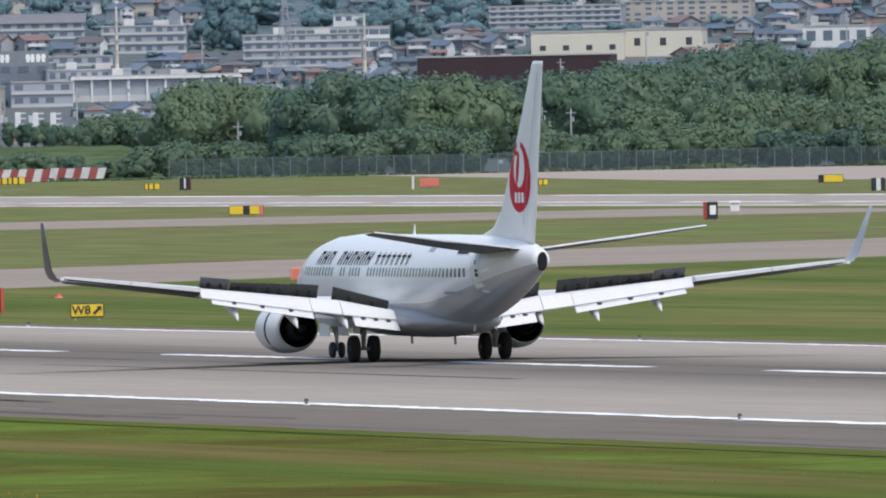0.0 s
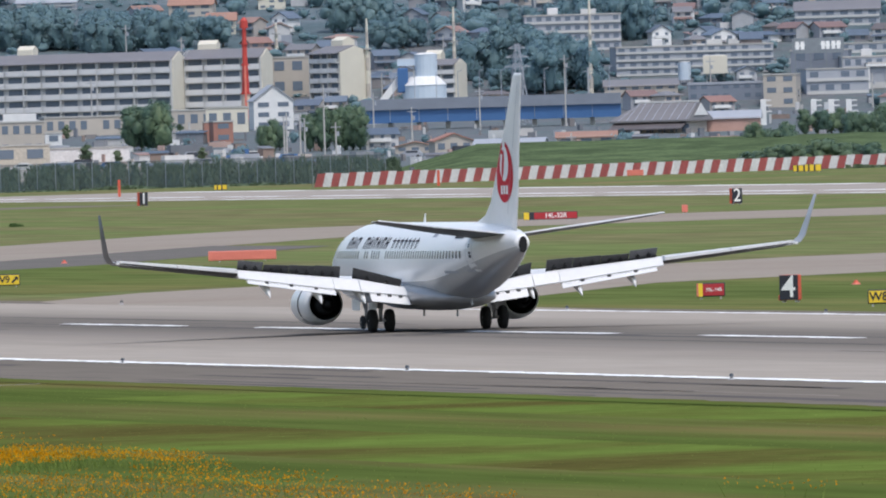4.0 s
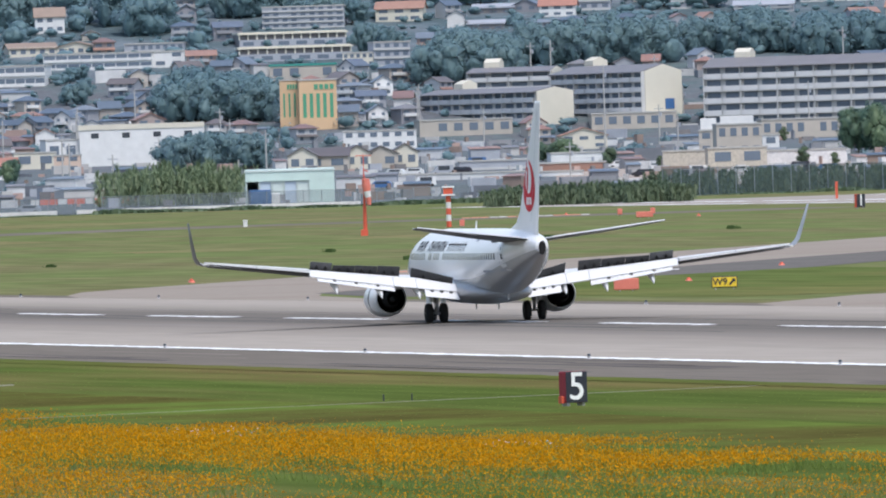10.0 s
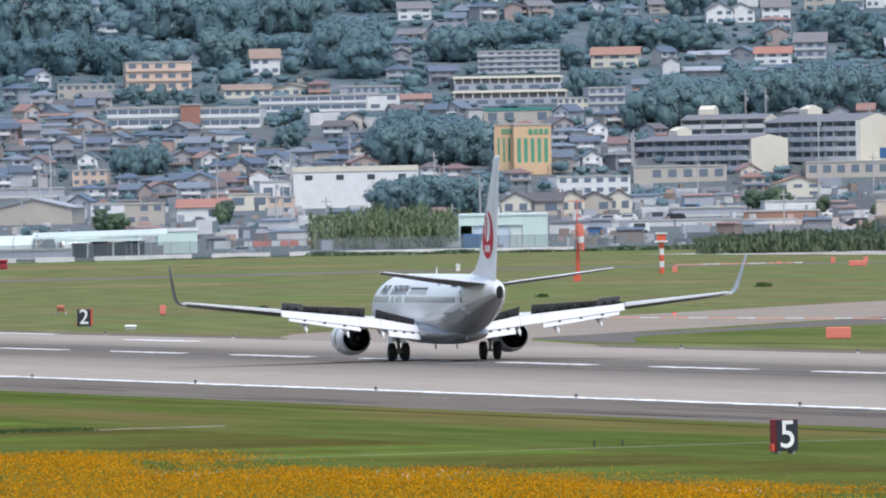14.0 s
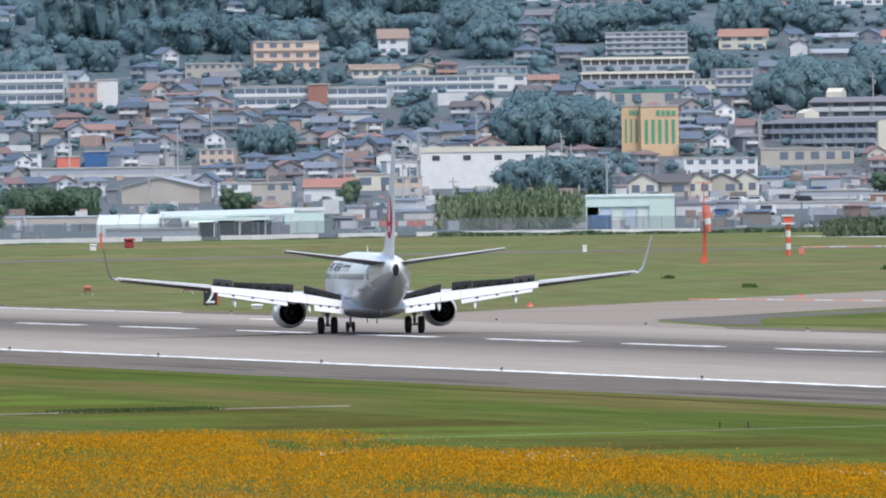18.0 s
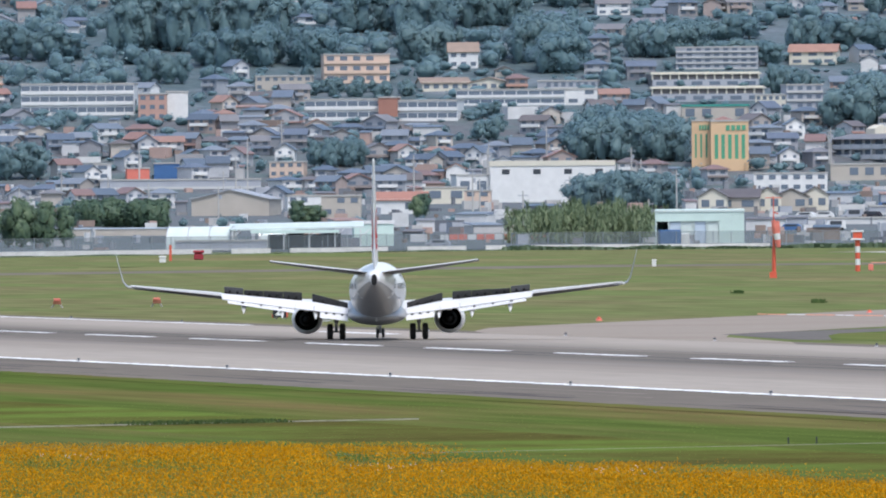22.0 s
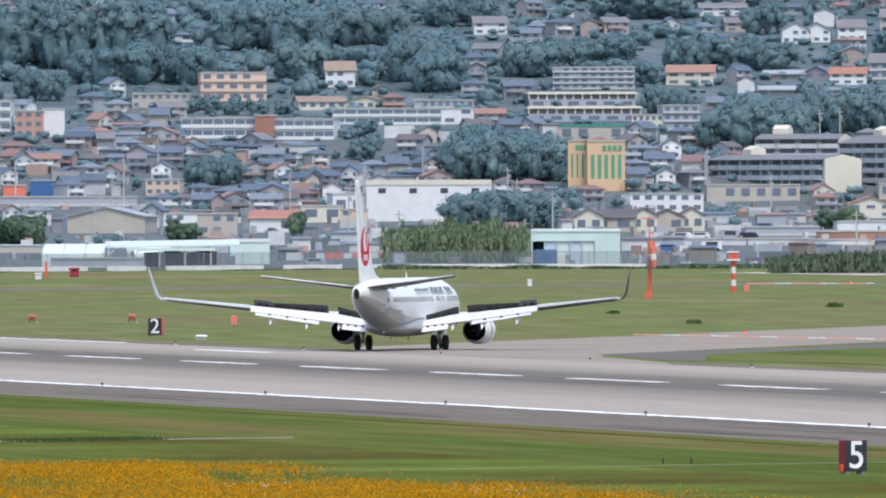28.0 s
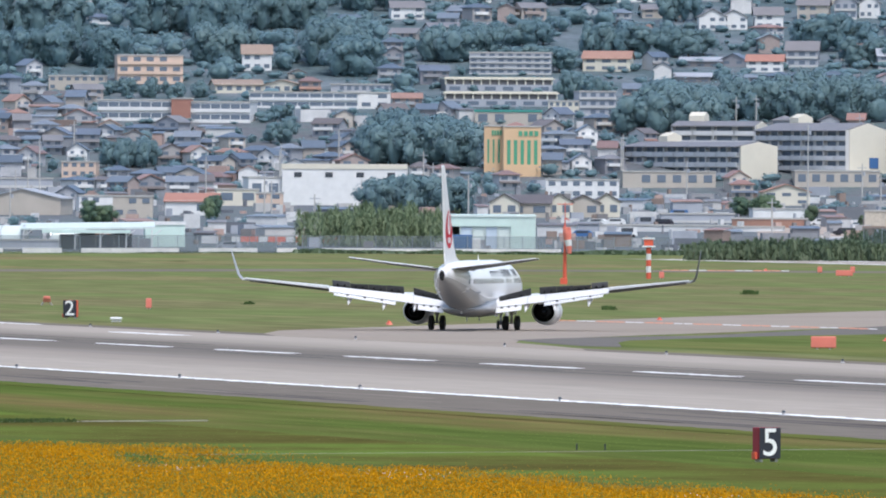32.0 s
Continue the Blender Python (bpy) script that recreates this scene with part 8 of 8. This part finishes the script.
def windsock():
    ob = thing("windsock", "orange windsock mast with a limp orange and white sock", "windsock", at_field(200.3, 2321))
    part("lower_mast", Soup().tube((0, 0, 0), (0, 0, 3.4), 0.24, 0.19, 8).mesh("lower_mast", M["red"]), ob)
    part("upper_mast", Soup().tube((0, 0, 3.4), (0, 0, 7.6), 0.15, 0.06, 8).mesh("upper_mast", M["red"]), ob)
    part("arm", Soup().tube((0, 0, 7.4), (0.5, 0, 7.2), 0.07, n=6).tube((-0.9, 0, 9.0), (0.9, 0, 9.0), 0.05, n=6).tube((0, 0, 7.4), (0, 0, 9.2), 0.05, n=6).mesh("arm", M["red"]), ob)
    # limp sock: open mouth ring, then bands that taper and swing out from the mast
    rings_ = [(0.20, 6.3, 0.44), (0.24, 5.75, 0.50), (0.32, 5.0, 0.43), (0.44, 4.3, 0.34), (0.52, 3.45, 0.24)]
    for (x0, z0, r0), (x1, z1, r1), m_ in zip(rings_, rings_[1:], ("orange", "orange", "white", "orange")):
        part("sock_band", Soup().tube((x0, -0.72, z0), (x1, -0.72, z1 + 0.01), r0, r1, 12).mesh("sock_band", M[m_]), ob)
    part("mouth_ring", Soup().tube((0.19, -0.72, 6.22), (0.2, -0.72, 6.42), 0.5, 0.46, 12).mesh("mouth_ring", M["orange"]), ob)
    part("swivel_arm", Soup().tube((0, -0.1, 6.5), (0.19, -0.72, 6.4), 0.06, n=6).mesh("swivel_arm", M["red"]), ob)
    part("base_block", Soup().box(-0.5, 0.3, -0.4, 0.4, -0.05, 0.7, None, 0.05).mesh("base_block", M["red"]), ob)


windsock()


def banded_mast():
    ob = thing("banded_mast", "red and white banded mast with instrument box on top", "mast", at_field(237.6, 2469.7))
    for i in range(5):
        part("band", Soup().tube((0, 0, 0.75 * i), (0, 0, 0.75 * (i + 1)), 0.3, 0.3, 10).mesh("band", M["white" if i % 2 else "red"]), ob)
    part("platform", Soup().box(-0.8, 0.8, -0.6, 0.6, 3.75, 3.95, None, 0.03).mesh("platform", M["white"]), ob)
    part("box", Soup().box(-0.55, 0.55, -0.4, 0.4, 3.95, 4.7, None, 0.05).mesh("box", M["red"]), ob)
    part("cap", Soup().box(-0.75, 0.75, -0.5, 0.5, 4.7, 4.9, None, 0.03).mesh("cap", M["white"]), ob)


banded_mast()


def post(x, y, h, w, material, label, name="marker_post"):
    ob = thing(name, label, "post", at_field(x, y))
    part("shaft", Soup().box(-w / 2, w / 2, -w / 2, w / 2, -0.05, h, None, w * 0.15).mesh("shaft", M[material]), ob)
    part("cap", Soup().box(-w * 0.6, w * 0.6, -w * 0.6, w * 0.6, h, h + w * 0.3, None, w * 0.1).mesh("cap", M[material]), ob)


post(42.5, 1655, 0.14, 0.8, "white", "flat white slab in the grass beside the runway", "marker_slab")
post(247, 2663, 0.75, 0.55, "white", "small white equipment box on the grass", "equipment_box")
post(235.6, 3000, 2.2, 0.35, "red", "red marker post near the perimeter wall")
post(225, 2938, 0.7, 0.9, "white", "white equipment box near the perimeter wall", "equipment_box")
post(244.8, 3033, 1.0, 1.4, "maroon", "dark red equipment cabinet near the perimeter wall", "equipment_box")
post(328.6, 1993, 0.8, 0.9, "white", "pale equipment box beside the second runway", "equipment_box")
post(392, 2990, 2.4, 0.35, "red", "red marker post before the net fence")
post(455, 3060, 2.2, 0.4, "red", "red marker post before the net fence")
for x, y in ((480, 2700), (540, 2650), (545, 2560)):
    post(x, y, 1.6, 0.3, "white", "white marker post by the far taxiway")
for x in (-65.2, -64.0):
    post(x, 862.2, 0.26, 0.06, "black", "thin dark stake in the grass", "stake")


# small things left standing in the yards of the lower town
def yard_clutter():
    rng = random.Random(31)
    low = Soup()
    for i in range(2800):
        az, e = 8.0 + 8.0 * rng.random(), -0.0031 + 0.0028 * rng.random()
        d = land_at(e)
        if rng.random() < 0.5 and not plot_free(az, d):
            continue
        w, h = rng.choice((0.3, 0.5, 0.8, 1.3, 2.2, 3.4)) * rng.uniform(0.7, 1.3), rng.uniform(0.3, 1.9)
        low.box(-w / 2, w / 2, -0.5, 0.5, -0.5, h, facing(az, d, rng.uniform(-40, 40)))
    tagged(new("yard_clutter", low.mesh("yard_clutter", M["clutter"])), "crates, bins, boards and tanks strewn over the yards", "clutter", kind="stuff")


yard_clutter()


# runway edge lights
def edge_lights():
    base = Soup().tube((0, 0, 0.0), (0, 0, 0.05), 0.14, 0.11, 10).mesh("base", M["strut"])
    stem = Soup().tube((0, 0, 0.05), (0, 0, 0.14), 0.06, 0.08, 8).mesh("stem", M["metal"])
    lens = Soup().tube((0, 0, 0.14), (0, 0, 0.24), 0.1, 0.06, 10).mesh("lens", M["glass_dark"])
    first = thing("edge_light", "small raised runway edge light beside the white line", "runway light", group="runway edge lights")
    part("base", base, first), part("stem", stem, first), part("lens", lens, first)
    done = False
    for x in (-30.9, 30.9):
        for j in range(-9, 17):
            y = 934.3 + 60.08 * j
            m = pose(x, y, road_z(x) - 0.012)
            if not done:
                first.matrix_basis = m
                done = True
            else:
                copy_thing(first, m)


edge_lights()


# ---- grass, flowers ----
def meadow():
    rng = np.random.default_rng(5)
    n = 520000
    y = 560 + rng.random(n) * 300
    x = -83 - 63 * rng.random(n) ** 1.7
    nz = np.array([noise.noise(Vector((a * 0.09, b * 0.03, 0.3))) + 0.8 * noise.noise(Vector((a * 0.4, b * 0.05, 5))) for a, b in zip(x, y)])
    # sparse and patchy towards the near end, closed cover beyond, ragged at the rim
    dens = np.clip((y - 520) / 190 + np.clip((-91 - x) / 18, 0, 0.5), 0.46, 0.9)
    edge = np.clip((-86.0 - x + 4 * nz) / 4.0, 0.01, 1)
    rim = 836 - 1.35 * (x + 88) + 10 * nz - 10 * rng.random(n) ** 3
    keep = (rng.random(n) < dens * edge * np.clip((y - 598) / 52, 0.25, 1) * np.clip(0.9 + 0.7 * nz, 0.4, 1)) & (nz > 0.34 - 0.6 * dens - 0.35 * np.clip((-94 - x) / 8, 0, 1)) & (y < rim)
    # the near end is mown turf with one small drift left standing
    near = (y < 668) & (x > -86.6 - (663 - y) * 0.106 + 2.0 * nz)
    drift = (np.abs(x + 87.0 + 0.3 * nz) < 1.3) & (np.abs(y - 566 - 4 * nz) < 5)
    keep &= ~near | drift
    x, y = x[keep], y[keep]
    n = len(x)
    h = 0.28 + 0.3 * rng.random(n)
    c = np.stack([x, y, h], 1)
    s = 0.013 + 0.017 * rng.random(n)
    a = rng.random(n) * 6.283
    tilt = 0.5 + 0.9 * rng.random(n)
    u = np.stack([np.cos(a), np.sin(a), np.zeros(n)], 1) * s[:, None]
    w = np.stack([-np.sin(a) * np.cos(tilt), np.cos(a) * np.cos(tilt), np.sin(tilt)], 1) * s[:, None]
    v = np.stack([c - u * 1.3 - w, c + u * 1.3 - w, c + w * 1.6], 1).reshape(-1, 3)
    tagged(new("wildflowers", quad_mesh("wildflowers", v, M["flower"], 3)), "dense yellow-orange wildflowers in the airfield meadow", "flowers", kind="stuff")
    # leaves and stems below the blooms
    k = rng.permutation(n)[: int(n * 0.2)]
    b0 = np.stack([x[k], y[k], np.zeros(len(k))], 1)
    lean = np.stack([rng.normal(size=len(k)) * 0.15, rng.normal(size=len(k)) * 0.15, h[k] * 0.8], 1)
    side = np.stack([np.cos(a[k]), np.sin(a[k]), np.zeros(len(k))], 1) * 0.02
    v = np.stack([b0 - side, b0 + side, b0 + lean], 1).reshape(-1, 3)
    tagged(new("meadow_stems", quad_mesh("meadow_stems", v, M["blade"], 3)), "green stems and leaves under the wildflowers", "grass", kind="stuff")
    # white blooms in small drifts
    vs = []
    for cx, cy in ((-92, 752), (-90, 700), (-97, 770), (-104, 806), (-91, 760)):
        m_ = 22
        p = np.stack([cx + rng.normal(size=m_) * 0.7, cy + rng.normal(size=m_) * 3.0, 0.35 + 0.25 * rng.random(m_)], 1)
        uu = np.array([0.013, 0, 0])
        ww = np.array([0, 0.01, 0.012])
        vs.append(np.stack([p - uu - ww, p + uu - ww, p + uu + ww, p - uu + ww], 1).reshape(-1, 3))
    tagged(new("white_flowers", quad_mesh("white_flowers", np.concatenate(vs), M["white"])), "small drifts of white meadow flowers", "flowers", kind="stuff")


def turf():
    rng = np.random.default_rng(6)
    n = 14000
    y = 580 + rng.random(n) * 460
    x = -46.5 - rng.random(n) * 60
    h = 0.02 + 0.035 * rng.random(n)
    tall = rng.random(n) < 0.015
    h = np.where(tall, 0.05, h)
    b0 = np.stack([x, y, np.zeros(n)], 1)
    a = rng.random(n) * 6.283
    side = np.stack([np.cos(a), np.sin(a), np.zeros(n)], 1) * 0.015
    lean = np.stack([rng.normal(size=n) * 0.04, rng.normal(size=n) * 0.04, h], 1)
    v = np.stack([b0 - side, b0 + side, b0 + lean], 1).reshape(-1, 3)
    tagged(new("turf_blades", quad_mesh("turf_blades", v, M["blade"], 3)), "short mown grass tufts beside the runway", "grass", kind="stuff")
    # taller weeds along the drain
    n = 2500
    k = rng.random(n)
    k = 0.42 + 0.55 * k
    b0 = np.stack([-86 + 15 * k + rng.normal(size=n) * 0.4, 948 + 11 * k + rng.normal(size=n) * 0.6, np.zeros(n)], 1)
    lean = np.stack([rng.normal(size=n) * 0.05, rng.normal(size=n) * 0.05, 0.06 + 0.2 * rng.random(n) ** 2], 1)
    a = rng.random(n) * 6.283
    side = np.stack([np.cos(a), np.sin(a), np.zeros(n)], 1) * 0.05
    v = np.stack([b0 - side, b0 + side, b0 + lean], 1).reshape(-1, 3)
    tagged(new("drain_weeds", quad_mesh("drain_weeds", v, M["tuft"], 3)), "dark weeds growing along a concrete drain", "grass", kind="stuff")


def verge():
    """Weeds along the foot of the perimeter fences."""
    gen = np.random.default_rng(9)
    n = 15000
    az = 8.0 + 8.0 * gen.random(n)
    d = np.where(az < 9.6, 3240 + (az - 8.0) * 100, 3394) - 4 - 10 * gen.random(n)
    k = np.array([0.6 + 0.8 * noise.noise(Vector((a * 6.0, 0.3, 1.0))) for a in az])
    x, y = EYE.x + d * np.sin(np.radians(az)), d * np.cos(np.radians(az))
    h = np.clip(k, 0.15, 1.4) ** 1.5 * (0.2 + 0.75 * gen.random(n)) * np.where(az < 9.6, 0.35, 1.0)
    b0 = np.stack([x, y, np.zeros(n)], 1)
    side = np.stack([0.25 + 0.3 * gen.random(n), 0.2 * gen.normal(size=n), np.zeros(n)], 1)
    up = np.stack([gen.normal(size=n) * 0.15, gen.normal(size=n) * 0.3, h], 1)
    v = np.stack([b0 - side, b0 + side, b0 + side * 0.5 + up, b0 - side * 0.6 + up * 0.9], 1).reshape(-1, 3)
    # single tufts out on the far grass
    tuft = []
    for cx, cy, r in ((182.7, 2119, 1.0), (117, 1842, 0.8), (140, 2010, 0.7), (95, 1905, 0.6), (220, 2210, 0.8)):
        m_ = 120
        c = np.stack([cx + gen.normal(size=m_) * r * 0.3, cy + gen.normal(size=m_) * r, np.zeros(m_)], 1)
        s_ = np.stack([0.05 + 0.05 * gen.random(m_), np.zeros(m_), np.zeros(m_)], 1)
        u_ = np.stack([gen.normal(size=m_) * 0.1, gen.normal(size=m_) * 0.1, r * 0.34 * (0.5 + gen.random(m_))], 1)
        tuft.append(np.stack([c - s_, c + s_, c + s_ * 0.5 + u_, c - s_ * 0.5 + u_], 1).reshape(-1, 3))
    tagged(new("grass_tufts", quad_mesh("grass_tufts", np.concatenate(tuft), M["tuft"])), "dark tufts of tall grass on the mown field", "grass", kind="stuff")
    tagged(new("fence_weeds", quad_mesh("fence_weeds", v, M["leaf_light"])), "green weeds along the foot of the perimeter fence", "weeds", kind="stuff")


meadow()
turf()
verge()


def motions():
    # seconds, metres across and along the runway, heading in degrees
    walk(airliner, [(t, taxiing(x, y, h)) for t, x, y, h in (
        (0, 0.85, 857.50, -0.08), (1, 0.71, 897.48, -0.46), (2, 0.57, 935.97, -0.64), (3, 0.35, 972.94, -0.66),
        (4, 0.17, 1008.29, -0.61), (5, -0.05, 1041.96, -0.38), (6, -0.26, 1073.88, -0.09), (7, -0.41, 1103.99, 0.18),
        (8, -0.46, 1132.25, 0.30), (9, -0.39, 1158.73, 0.38), (10, -0.29, 1183.58, 0.41), (11, -0.01, 1207.01, 0.29),
        (12, 0.30, 1229.39, -0.17), (13, 0.52, 1251.09, -0.58), (14, 0.63, 1272.42, -0.58), (15, 0.74, 1293.59, -0.11),
        (16, 0.93, 1314.67, 0.91), (17, 1.31, 1335.64, 2.55), (18, 2.15, 1356.37, 4.38), (19, 3.63, 1376.74, 5.96),
        (20, 5.77, 1396.71, 7.02), (21, 8.22, 1416.29, 8.15), (22, 10.88, 1435.33, 9.91), (23, 14.00, 1453.52, 12.02),
        (24, 17.77, 1470.55, 14.13), (25, 22.01, 1486.31, 16.10), (26, 26.67, 1500.79, 17.79), (27, 31.64, 1514.13, 19.05),
        (28, 36.82, 1526.57, 19.72), (29, 42.09, 1538.41, 19.64), (30, 47.33, 1550.01, 19.10), (31, 52.33, 1561.72, 18.39),
        (32, 57.04, 1573.74, 17.61),
    )])


motions()
